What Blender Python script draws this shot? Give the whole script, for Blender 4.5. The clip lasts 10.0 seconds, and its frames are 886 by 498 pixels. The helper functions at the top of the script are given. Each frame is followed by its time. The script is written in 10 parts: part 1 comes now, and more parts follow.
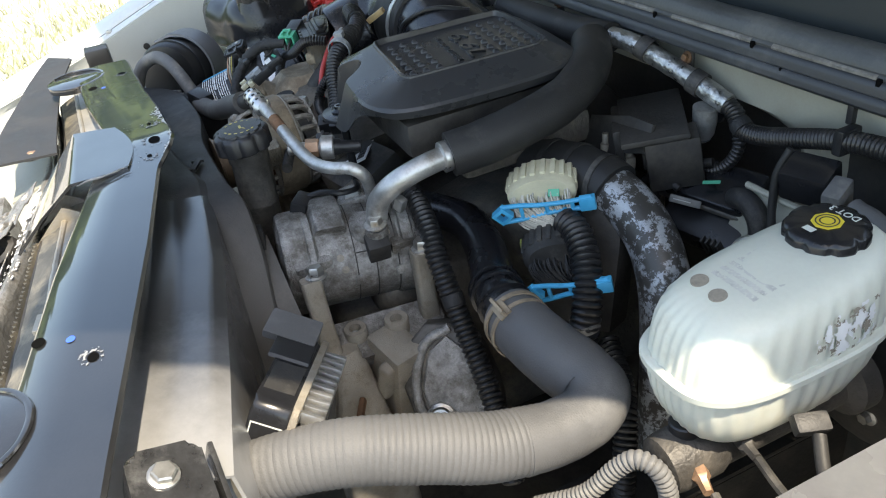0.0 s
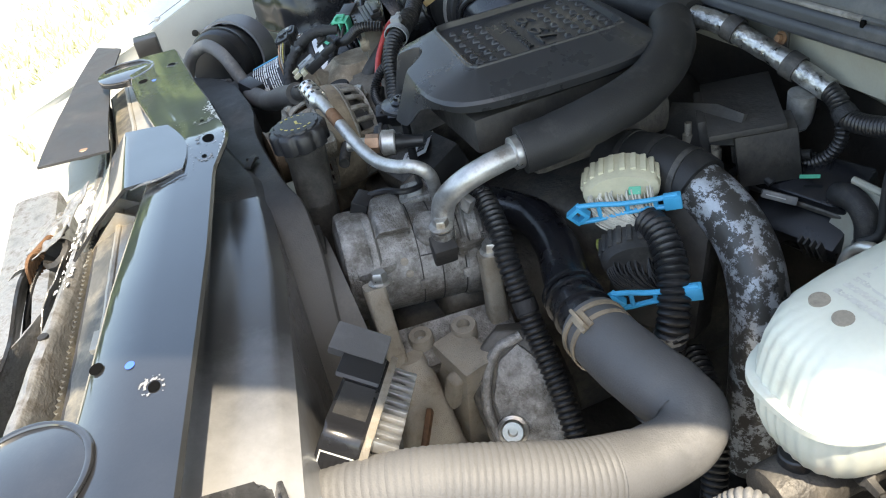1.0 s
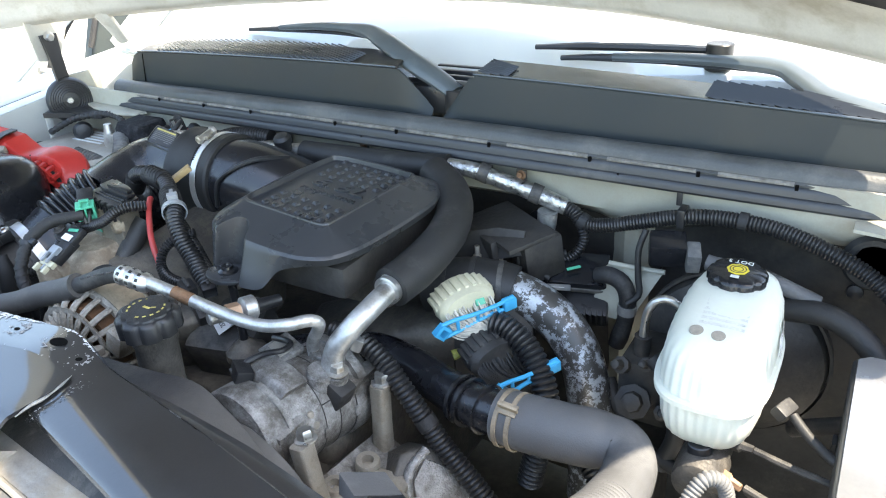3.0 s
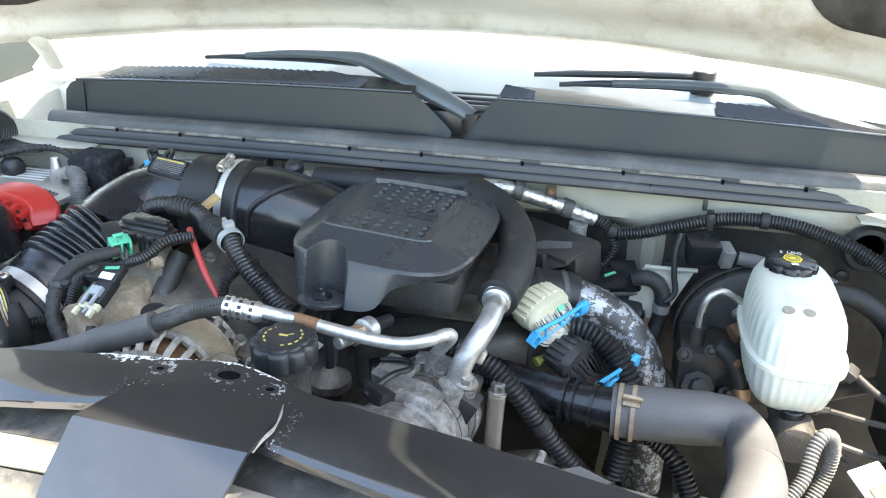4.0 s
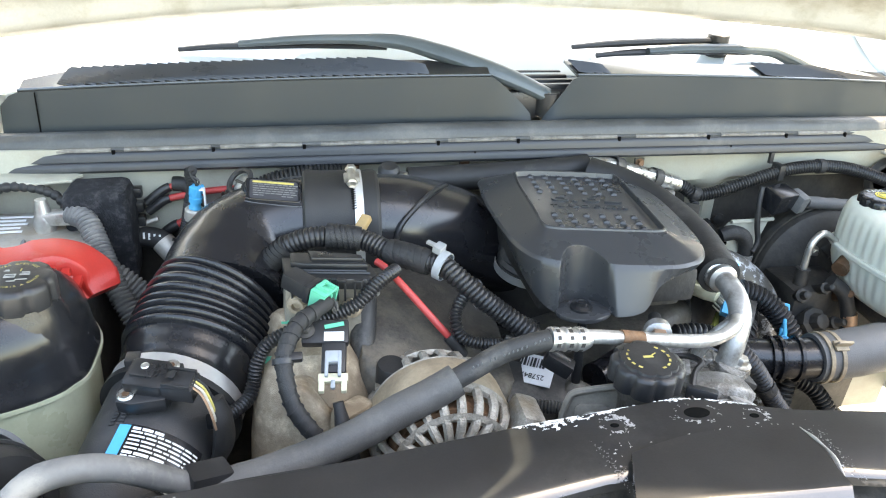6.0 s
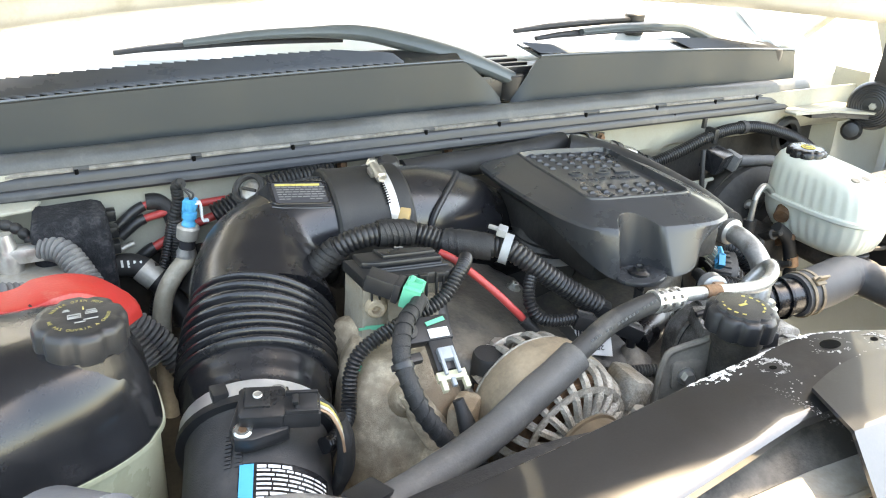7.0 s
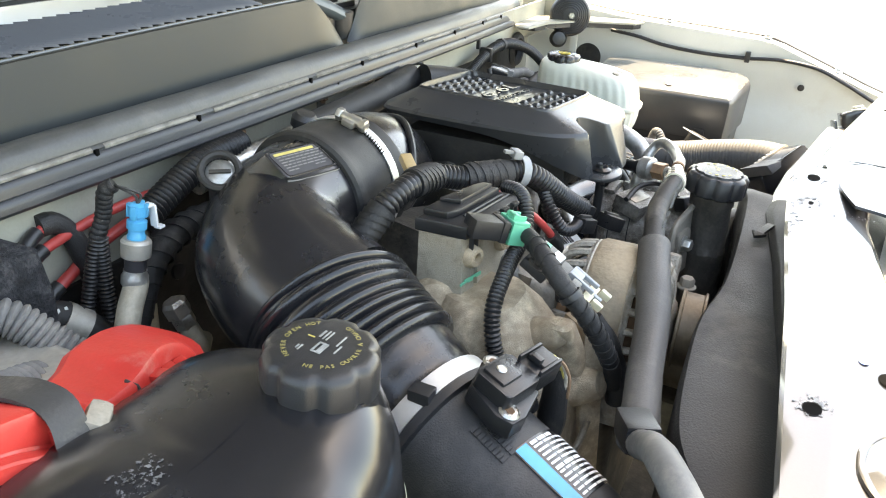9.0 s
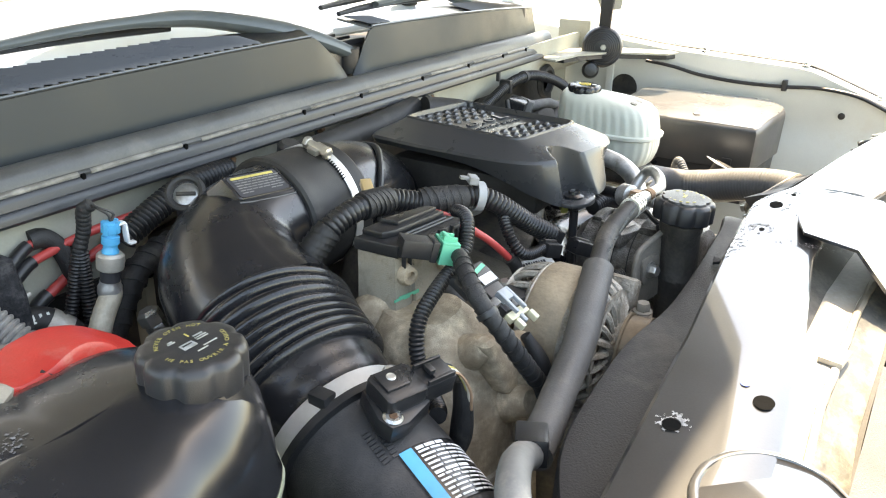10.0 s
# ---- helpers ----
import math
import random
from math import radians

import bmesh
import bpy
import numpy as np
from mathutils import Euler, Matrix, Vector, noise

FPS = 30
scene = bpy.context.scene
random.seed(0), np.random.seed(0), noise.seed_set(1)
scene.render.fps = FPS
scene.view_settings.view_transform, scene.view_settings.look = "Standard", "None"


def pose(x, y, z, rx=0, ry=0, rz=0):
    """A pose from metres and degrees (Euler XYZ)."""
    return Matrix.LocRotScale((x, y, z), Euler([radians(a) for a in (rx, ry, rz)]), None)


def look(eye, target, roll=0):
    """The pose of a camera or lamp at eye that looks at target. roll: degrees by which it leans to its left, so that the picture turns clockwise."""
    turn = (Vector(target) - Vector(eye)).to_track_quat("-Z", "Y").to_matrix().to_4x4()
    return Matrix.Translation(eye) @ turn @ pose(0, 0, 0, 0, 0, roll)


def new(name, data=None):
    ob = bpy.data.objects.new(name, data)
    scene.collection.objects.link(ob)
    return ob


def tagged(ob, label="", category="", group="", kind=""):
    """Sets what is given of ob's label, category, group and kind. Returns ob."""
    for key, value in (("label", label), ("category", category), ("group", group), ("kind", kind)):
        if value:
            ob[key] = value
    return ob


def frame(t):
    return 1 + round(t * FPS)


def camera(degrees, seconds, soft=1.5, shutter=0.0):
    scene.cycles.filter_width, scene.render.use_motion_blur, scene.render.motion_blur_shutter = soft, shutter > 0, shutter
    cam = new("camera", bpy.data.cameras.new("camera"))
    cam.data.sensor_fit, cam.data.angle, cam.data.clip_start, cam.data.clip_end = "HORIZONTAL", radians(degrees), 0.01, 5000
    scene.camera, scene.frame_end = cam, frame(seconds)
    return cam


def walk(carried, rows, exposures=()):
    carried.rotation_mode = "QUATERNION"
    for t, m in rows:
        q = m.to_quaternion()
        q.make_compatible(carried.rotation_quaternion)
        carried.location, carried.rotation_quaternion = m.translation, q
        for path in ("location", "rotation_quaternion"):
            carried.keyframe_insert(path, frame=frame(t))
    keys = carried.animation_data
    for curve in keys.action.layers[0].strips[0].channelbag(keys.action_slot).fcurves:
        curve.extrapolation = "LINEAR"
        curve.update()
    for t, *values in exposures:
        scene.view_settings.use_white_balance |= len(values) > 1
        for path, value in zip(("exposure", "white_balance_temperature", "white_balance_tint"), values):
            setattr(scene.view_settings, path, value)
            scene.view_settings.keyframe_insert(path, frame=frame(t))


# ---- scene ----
from mathutils.bvhtree import BVHTree

cam = camera(61.5, 10.0, soft=1.1)
METRES, EYE, TILT, LEAN, TURN = 2.85, 1.5, -32.88, 7.75, 65.57
ROWS = [
    (0.0, 0.0, 0.0, 0.0, -0.0, 0.0, -0.0),
    (0.5, 0.0015, 0.0213, 0.0116, 3.85, -2.47, -0.56),
    (1.0, -0.0116, 0.021, 0.0118, 3.3, -1.92, 0.52),
    (1.5, -0.0589, 0.0036, 0.0076, -4.7, 1.77, 2.49),
    (2.0, -0.1106, -0.0177, -0.0013, -13.45, 7.25, 9.97),
    (2.5, -0.1297, -0.0103, 0.007, -22.67, 6.6, 12.96),
    (4.0, -0.2825, 0.1099, 0.052, -48.71, 3.55, 19.95),
    (4.5, -0.3257, 0.1505, 0.0698, -54.81, 1.45, 21.68),
    (5.0, -0.3264, 0.2115, 0.1058, -61.33, -3.79, 23.9),
    (5.5, -0.3281, 0.2625, 0.1397, -67.54, -7.6, 26.48),
    (6.0, -0.3589, 0.3158, 0.1707, -74.81, -9.96, 28.13),
    (7.5, -0.338, 0.4628, 0.2352, -106.26, -26.47, 31.29),
    (8.0, -0.3102, 0.5077, 0.2581, -120.97, -35.92, 28.22),
    (8.5, -0.288, 0.5424, 0.2841, -131.37, -41.84, 26.23),
    (9.0, -0.2775, 0.5656, 0.2983, -135.22, -43.02, 27.22),
    (9.5, -0.2899, 0.5616, 0.2963, -134.57, -42.44, 29.57),
    (10.0, -0.3249, 0.5349, 0.2755, -128.02, -37.06, 31.18),
]
walk(cam, [(t, pose(1.02, 0, EYE, TILT, LEAN, TURN) @ pose(METRES * x, METRES * y, METRES * z, 90 + pitch, roll, yaw)) for t, x, y, z, yaw, pitch, roll in ROWS],
     exposures=[(0.0, 1.87, 7900, 8), (0.5, 1.99, 8000, 8), (1.0, 2.2, 8000, 8), (1.6, 2.34, 7700, 8), (2.5, 2.66, 7600, 8), (4.0, 3.08, 7900, 8), (6.0, 3.43, 8900, 9), (7.5, 3.57, 9900, 10), (10.0, 3.23, 9900, 10)])

# ---- world, sun ----
SUN = Vector((0.49, 0.055, 1.0)).normalized()
world = bpy.data.worlds.new("sky")
scene.world = world
world.use_nodes = True
wn = world.node_tree.nodes
sky = wn.new("ShaderNodeTexSky")
sky.sky_type = "NISHITA"
sky.sun_disc = False
sky.sun_elevation = math.asin(SUN.z)
sky.sun_rotation = math.atan2(SUN.x, SUN.y)
wn["Background"].inputs["Strength"].default_value = 0.15
world.node_tree.links.new(sky.outputs["Color"], wn["Background"].inputs["Color"])
sun_data = bpy.data.lights.new("sun", "SUN")
sun_data.energy = 2.4
sun_data.angle = radians(0.6)
sun_data.color = (1.0, 0.95, 0.88)
sun = new("sun", sun_data)
sun.matrix_basis = look(SUN * 8, (0, 0, 0))

# ---- materials ----


def mat(name, color, rough=0.5, metal=0.0, var=0.25, scale=14.0, bump=0.15, bscale=220.0, dust=None, amount=0.35, dscale=7.0, spec=0.5, coat=0.0, per=0.0, alpha=1.0, sss=0.0, rvar=0.12):
    """A surface with large stains, fine grain, relief, and dust of another colour in patches."""
    m = bpy.data.materials.new(name)
    m.use_nodes = True
    nt = m.node_tree
    n, l = nt.nodes, nt.links
    b = n["Principled BSDF"]
    tc = n.new("ShaderNodeTexCoord")
    big = n.new("ShaderNodeTexNoise")
    big.inputs["Scale"].default_value = scale
    big.inputs["Detail"].default_value = 6
    big.inputs["Roughness"].default_value = 0.62
    l.new(tc.outputs["Object"], big.inputs["Vector"])
    fine = n.new("ShaderNodeTexNoise")
    fine.inputs["Scale"].default_value = bscale
    fine.inputs["Detail"].default_value = 3
    l.new(tc.outputs["Object"], fine.inputs["Vector"])
    ramp = n.new("ShaderNodeMapRange")
    ramp.inputs["From Min"].default_value, ramp.inputs["From Max"].default_value = 0.3, 0.7
    ramp.inputs["To Min"].default_value, ramp.inputs["To Max"].default_value = 1 - var, 1 + var
    l.new(big.outputs["Fac"], ramp.inputs["Value"])
    grain = n.new("ShaderNodeMapRange")
    grain.inputs["To Min"].default_value, grain.inputs["To Max"].default_value = 1 - var * 0.6, 1 + var * 0.6
    l.new(fine.outputs["Fac"], grain.inputs["Value"])
    mul = n.new("ShaderNodeMath")
    mul.operation = "MULTIPLY"
    l.new(ramp.outputs["Result"], mul.inputs[0])
    l.new(grain.outputs["Result"], mul.inputs[1])
    tone = n.new("ShaderNodeMix")
    tone.data_type, tone.blend_type = "RGBA", "MULTIPLY"
    tone.inputs["Factor"].default_value = 1
    tone.inputs["A"].default_value = (*color, 1)
    l.new(mul.outputs["Value"], tone.inputs["B"])
    out = tone.outputs["Result"]
    rr = n.new("ShaderNodeMapRange")
    rr.inputs["From Min"].default_value, rr.inputs["From Max"].default_value = 0.3, 0.7
    rr.inputs["To Min"].default_value, rr.inputs["To Max"].default_value = max(0.03, rough - rvar), min(1, rough + rvar)
    l.new(big.outputs["Fac"], rr.inputs["Value"])
    if dust:
        patch = n.new("ShaderNodeTexNoise")
        patch.inputs["Scale"].default_value = dscale
        patch.inputs["Detail"].default_value = 9
        patch.inputs["Roughness"].default_value = 0.72
        l.new(tc.outputs["Object"], patch.inputs["Vector"])
        cut = n.new("ShaderNodeMapRange")
        cut.inputs["From Min"].default_value, cut.inputs["From Max"].default_value = 0.62 - 0.35 * amount, 0.78 - 0.35 * amount
        cut.inputs["To Max"].default_value = min(1, 0.5 + amount)
        l.new(patch.outputs["Fac"], cut.inputs["Value"])
        mix = n.new("ShaderNodeMix")
        mix.data_type = "RGBA"
        mix.inputs["B"].default_value = (*dust, 1)
        l.new(out, mix.inputs["A"])
        l.new(cut.outputs["Result"], mix.inputs["Factor"])
        out = mix.outputs["Result"]
    if per:
        info = n.new("ShaderNodeObjectInfo")
        pr = n.new("ShaderNodeMapRange")
        pr.inputs["To Min"].default_value, pr.inputs["To Max"].default_value = 1 - per, 1 + per
        l.new(info.outputs["Random"], pr.inputs["Value"])
        pm = n.new("ShaderNodeMix")
        pm.data_type, pm.blend_type = "RGBA", "MULTIPLY"
        pm.inputs["Factor"].default_value = 1
        l.new(out, pm.inputs["A"])
        l.new(pr.outputs["Result"], pm.inputs["B"])
        out = pm.outputs["Result"]
    l.new(out, b.inputs["Base Color"])
    l.new(rr.outputs["Result"], b.inputs["Roughness"])
    b.inputs["Metallic"].default_value = metal
    b.inputs["Specular IOR Level"].default_value = spec
    b.inputs["Coat Weight"].default_value = coat
    b.inputs["Coat Roughness"].default_value = 0.12
    b.inputs["Alpha"].default_value = alpha
    if sss:
        b.inputs["Subsurface Weight"].default_value = sss
        b.inputs["Subsurface Radius"].default_value = (0.02, 0.025, 0.025)
    if bump:
        bp = n.new("ShaderNodeBump")
        bp.inputs["Strength"].default_value = bump
        bp.inputs["Distance"].default_value = 0.002
        l.new(fine.outputs["Fac"], bp.inputs["Height"])
        l.new(bp.outputs["Normal"], b.inputs["Normal"])
    return m


DUST = (0.22, 0.19, 0.155)
M_plastic = mat("black_plastic", (0.018, 0.0185, 0.020), 0.36, var=0.25, bump=0.15, bscale=900, dust=(0.06, 0.058, 0.055), amount=0.12)
M_gloss = mat("smooth_black_plastic", (0.013, 0.0135, 0.0155), 0.24, var=0.15, bump=0.02, dust=(0.05, 0.05, 0.05), amount=0.1, rvar=0.06)
M_elbow = mat("moulded_black_plastic", (0.0125, 0.013, 0.0155), 0.26, var=0.06, bump=0.015, bscale=900, spec=0.5, coat=0.35, rvar=0.05)
M_elbow.node_tree.nodes["Principled BSDF"].inputs["Coat Roughness"].default_value = 0.22
M_clipgrey = mat("pale_grey_clip_plastic", (0.27, 0.295, 0.315), 0.4, var=0.15, bump=0.05, dust=(0.22, 0.21, 0.19), amount=0.25)
M_felt = mat("dark_fibre_felt", (0.020, 0.021, 0.024), 0.95, var=0.5, scale=60, bump=1.0, bscale=420, dust=(0.07, 0.07, 0.072), amount=0.3, dscale=60, spec=0.2)
M_dullpipe = mat("dusty_refrigerant_pipe", (0.40, 0.365, 0.295), 0.5, 0.1, var=0.22, scale=18, bump=0.25, bscale=300, dust=(0.30, 0.27, 0.21), amount=0.4, dscale=14)
M_cover = mat("grey_black_plastic", (0.036, 0.038, 0.041), 0.30, var=0.06, bump=0.06, bscale=1200, rvar=0.07)
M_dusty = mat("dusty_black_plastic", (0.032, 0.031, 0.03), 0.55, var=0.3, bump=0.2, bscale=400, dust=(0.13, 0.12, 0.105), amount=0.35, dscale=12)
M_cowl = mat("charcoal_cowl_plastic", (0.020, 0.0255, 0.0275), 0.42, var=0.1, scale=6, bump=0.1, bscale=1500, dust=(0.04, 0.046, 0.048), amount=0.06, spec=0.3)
M_rubber = mat("black_rubber", (0.018, 0.018, 0.018), 0.58, var=0.25, bump=0.15, bscale=500, dust=(0.085, 0.08, 0.073), amount=0.16, dscale=15)
M_seal = mat("grey_weathered_rubber", (0.058, 0.061, 0.061), 0.42, var=0.35, scale=9, bump=0.2, bscale=300, dust=(0.115, 0.112, 0.105), amount=0.25, dscale=9)
M_tanhose = mat("dusty_brown_grey_rubber", (0.104, 0.104, 0.104), 0.60, var=0.18, scale=5, bump=0.25, bscale=600, dust=(0.186, 0.184, 0.18), amount=0.40, dscale=3.2)
M_loom = mat("corrugated_loom_plastic", (0.016, 0.016, 0.017), 0.36, var=0.2, bump=0.05, dust=(0.15, 0.14, 0.125), amount=0.1, dscale=20)
M_greyloom = mat("dusty_corrugated_loom", (0.13, 0.13, 0.128), 0.6, var=0.25, bump=0.05, dust=(0.24, 0.23, 0.21), amount=0.4, dscale=20)
M_tape = mat("black_cloth_tape", (0.016, 0.016, 0.0165), 0.6, var=0.3, bump=0.4, bscale=700, dust=(0.09, 0.085, 0.075), amount=0.14, dscale=18)
M_olive = mat("olive_tape", (0.22, 0.23, 0.05), 0.5, var=0.3, scale=30, bump=0.1, dust=(0.12, 0.11, 0.07), amount=0.3)
M_tubealu = mat("dull_aluminium_tube", (0.50, 0.50, 0.485), 0.42, 0.75, var=0.25, scale=50, bump=0.12, bscale=300, dust=(0.26, 0.235, 0.20), amount=0.3, dscale=40)
M_foam = mat("grey_foam_sleeve", (0.088, 0.085, 0.081), 0.6, var=0.25, scale=12, bump=0.2, bscale=500, dust=(0.16, 0.15, 0.135), amount=0.3, dscale=10)
M_altern = mat("oxidised_aluminium", (0.34, 0.315, 0.27), 0.5, 0.15, var=0.35, scale=60, bump=1.0, bscale=320, dust=(0.22, 0.18, 0.13), amount=0.45, dscale=24)
M_tanrust = mat("tan_grimed_steel", (0.33, 0.262, 0.18), 0.65, 0.1, var=0.35, scale=14, bump=0.5, bscale=200, dust=(0.20, 0.16, 0.115), amount=0.4, dscale=16)
M_dustmetal = mat("brown_dusty_metal", (0.215, 0.195, 0.165), 0.65, var=0.3, scale=16, bump=0.3, bscale=260, dust=(0.26, 0.235, 0.195), amount=0.4, dscale=14)
M_bluedot = mat("blue_paint_pen", (0.05, 0.14, 0.62), 0.5, var=0.2, bump=0.05)
M_scuff = mat("scuffed_grey_primer", (0.36, 0.36, 0.36), 0.6, var=0.4, scale=70, bump=0.3, dust=(0.12, 0.12, 0.12), amount=0.45, dscale=70)
M_smoke = mat("thin_grey_scuffs", (0.10, 0.102, 0.105), 0.6, var=0.5, scale=80, bump=0.1)
M_grease = mat("dusty_undertray", (0.062, 0.058, 0.053), 0.7, var=0.5, scale=12, bump=0.5, bscale=90, dust=(0.12, 0.11, 0.09), amount=0.5, dscale=8)
M_stainold = mat("brown_torn_paper", (0.30, 0.265, 0.215), 0.7, var=0.4, scale=60, bump=0.1, dust=(0.16, 0.14, 0.115), amount=0.4, dscale=60)
M_alu = mat("bare_aluminium", (0.62, 0.62, 0.61), 0.34, 0.9, var=0.15, scale=30, bump=0.05, dust=(0.35, 0.31, 0.26), amount=0.2, dscale=25)
M_cast = mat("grimy_cast_aluminium", (0.29, 0.281, 0.265), 0.42, 0.35, var=0.42, scale=70, bump=0.9, bscale=420, dust=(0.115, 0.103, 0.088), amount=0.5, dscale=26)
M_castmid = mat("dirty_cast_aluminium", (0.34, 0.305, 0.25), 0.5, 0.25, var=0.35, scale=40, bump=0.6, bscale=800, dust=(0.22, 0.185, 0.14), amount=0.45, dscale=20)
M_castlt = mat("pale_cast_aluminium", (0.47, 0.385, 0.28), 0.6, 0.1, var=0.5, scale=55, bump=0.7, bscale=850, dust=(0.27, 0.205, 0.14), amount=0.55, dscale=12)
M_block = mat("oily_engine_casting", (0.085, 0.078, 0.068), 0.5, 0.2, var=0.5, scale=16, bump=0.6, bscale=160, dust=(0.19, 0.165, 0.13), amount=0.4, dscale=12)
M_dark = mat("dark_grimy_metal", (0.034, 0.032, 0.03), 0.6, 0.2, var=0.5, scale=14, bump=0.5, bscale=120, dust=(0.07, 0.062, 0.052), amount=0.35, dscale=9)
M_paint = mat("black_satin_paint", (0.019, 0.0195, 0.021), 0.36, 0.0, var=0.25, scale=9, bump=0.03, bscale=500, dust=(0.04, 0.04, 0.04), amount=0.14, dscale=7, spec=0.2, rvar=0.07, coat=1.0)
M_paint.node_tree.nodes["Principled BSDF"].inputs["Coat IOR"].default_value = 1.85
M_paint.node_tree.nodes["Principled BSDF"].inputs["Coat Roughness"].default_value = 0.05
M_textured = mat("textured_black_plastic", (0.036, 0.036, 0.037), 0.5, var=0.25, bump=0.35, bscale=700, dust=(0.085, 0.082, 0.077), amount=0.25, dscale=9)
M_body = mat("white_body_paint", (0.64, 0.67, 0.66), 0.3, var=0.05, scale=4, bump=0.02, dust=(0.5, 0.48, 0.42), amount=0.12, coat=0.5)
# White lowered so that the hood's shade on the firewall sits in the paint.
M_inner = mat("dimmed_unpolished_white", (0.34, 0.335, 0.28), 0.5, var=0.12, scale=5, bump=0.06, bscale=300, dust=(0.27, 0.245, 0.195), amount=0.32, dscale=6)
M_hood = mat("dusty_cream_paint", (0.50, 0.485, 0.43), 0.55, var=0.14, scale=5, bump=0.12, bscale=250, dust=(0.34, 0.31, 0.24), amount=0.36, dscale=8)
M_white = mat("milky_translucent_plastic", (0.62, 0.635, 0.555), 0.36, var=0.06, scale=8, bump=0.05, dust=(0.47, 0.42, 0.34), amount=0.10, dscale=10, sss=0.25)
M_tanklow = mat("yellowed_translucent_plastic", (0.42, 0.44, 0.32), 0.36, var=0.12, scale=8, bump=0.05, dust=(0.32, 0.29, 0.22), amount=0.25, sss=0.2)
M_red = mat("faded_red_plastic", (0.52, 0.035, 0.028), 0.42, var=0.14, scale=9, bump=0.12, bscale=300, dust=(0.45, 0.2, 0.16), amount=0.16, dscale=14)
M_redwire = mat("red_wire", (0.45, 0.05, 0.045), 0.45, var=0.12, bump=0.05, dust=(0.28, 0.1, 0.09), amount=0.15)
M_blue = mat("bright_blue_plastic", (0.03, 0.36, 0.62), 0.4, var=0.12, bump=0.05, dust=(0.2, 0.35, 0.42), amount=0.15)
M_green = mat("jade_green_plastic", (0.07, 0.42, 0.27), 0.4, var=0.1, bump=0.03)
M_cream = mat("cream_plastic", (0.60, 0.56, 0.40), 0.5, var=0.15, bump=0.1, dust=(0.4, 0.34, 0.24), amount=0.25)
M_palewire = mat("pale_wires", (0.5, 0.47, 0.4), 0.5, var=0.3, scale=120, bump=0)
M_yellow = mat("yellow_print", (0.78, 0.60, 0.06), 0.5, var=0.08, bump=0)
M_oldprint = mat("worn_yellow_print", (0.46, 0.38, 0.11), 0.5, var=0.3, scale=90, bump=0)
M_capprint = mat("faded_ochre_print", (0.25, 0.215, 0.075), 0.6, var=0.35, scale=120, bump=0)
M_capicon = mat("faded_grey_print", (0.27, 0.28, 0.27), 0.6, var=0.35, scale=120, bump=0)
M_stain = mat("grimy_stained_print", (0.57, 0.575, 0.53), 0.6, var=0.3, scale=60, bump=0.05, dust=(0.5, 0.49, 0.44), amount=0.4, dscale=60)
# Paler than M_lid: direct sun on the top is put into the colour.
M_lidtop = mat("sunlit_lid_tone", (0.165, 0.165, 0.167), 0.26, var=0.15, scale=6, bump=0.04, coat=1.0, dust=(0.16, 0.16, 0.155), amount=0.2)
M_lidtop.node_tree.nodes["Principled BSDF"].inputs["Coat IOR"].default_value = 2.6
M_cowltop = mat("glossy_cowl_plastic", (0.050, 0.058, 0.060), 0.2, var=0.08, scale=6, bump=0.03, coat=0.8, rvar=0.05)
M_lid = mat("satin_black_lid", (0.045, 0.045, 0.046), 0.34, var=0.15, bump=0.06, bscale=700, spec=0.6, rvar=0.05, dust=(0.07, 0.069, 0.067), amount=0.2)
M_beltrust = mat("rust_brown_pulley", (0.15, 0.112, 0.074), 0.5, 0.3, var=0.3, scale=40, bump=0.2)
M_label = mat("white_label", (0.75, 0.76, 0.76), 0.4, var=0.06, bump=0.02, dust=(0.5, 0.48, 0.42), amount=0.1)
M_print = mat("dark_print", (0.03, 0.03, 0.035), 0.5, var=0.1, bump=0)
M_palepr = mat("pale_print", (0.6, 0.62, 0.58), 0.5, var=0.1, bump=0)
M_steel = mat("zinc_plated_steel", (0.50, 0.49, 0.46), 0.36, 0.85, var=0.2, scale=40, bump=0.08, dust=(0.26, 0.2, 0.13), amount=0.25, dscale=30)
M_band = mat("bright_steel_band", (0.66, 0.66, 0.655), 0.42, 0.75, var=0.1, scale=30, bump=0.03, rvar=0.08)
M_brass = mat("copper_fitting", (0.40, 0.25, 0.16), 0.5, 0.5, var=0.3, scale=60, bump=0.1)
M_rust = mat("rusted_steel", (0.16, 0.085, 0.045), 0.75, 0.3, var=0.5, scale=40, bump=0.4, dust=(0.25, 0.2, 0.15), amount=0.3)
M_chalk = mat("chipped_white_primer", (0.66, 0.67, 0.66), 0.7, var=0.25, scale=60, bump=0.3, dust=(0.25, 0.25, 0.25), amount=0.35, dscale=60)
M_fins = mat("dusty_radiator_fins", (0.11, 0.108, 0.10), 0.6, 0.4, var=0.3, scale=12, bump=0.3, dust=(0.30, 0.27, 0.215), amount=0.4, dscale=14)
M_palemetal = mat("dusty_pale_metal", (0.42, 0.40, 0.36), 0.5, 0.5, var=0.25, scale=12, bump=0.2, dust=(0.36, 0.31, 0.24), amount=0.4, dscale=9)
M_torn = mat("torn_scraped_metal", (0.33, 0.33, 0.325), 0.42, 0.5, var=0.45, scale=26, bump=0.6, bscale=200, dust=(0.13, 0.115, 0.10), amount=0.42, dscale=26)
M_apron = mat("cream_apron_paint", (0.55, 0.568, 0.54), 0.4, var=0.07, scale=4, bump=0.05, bscale=300, dust=(0.5, 0.48, 0.41), amount=0.15, dscale=5)
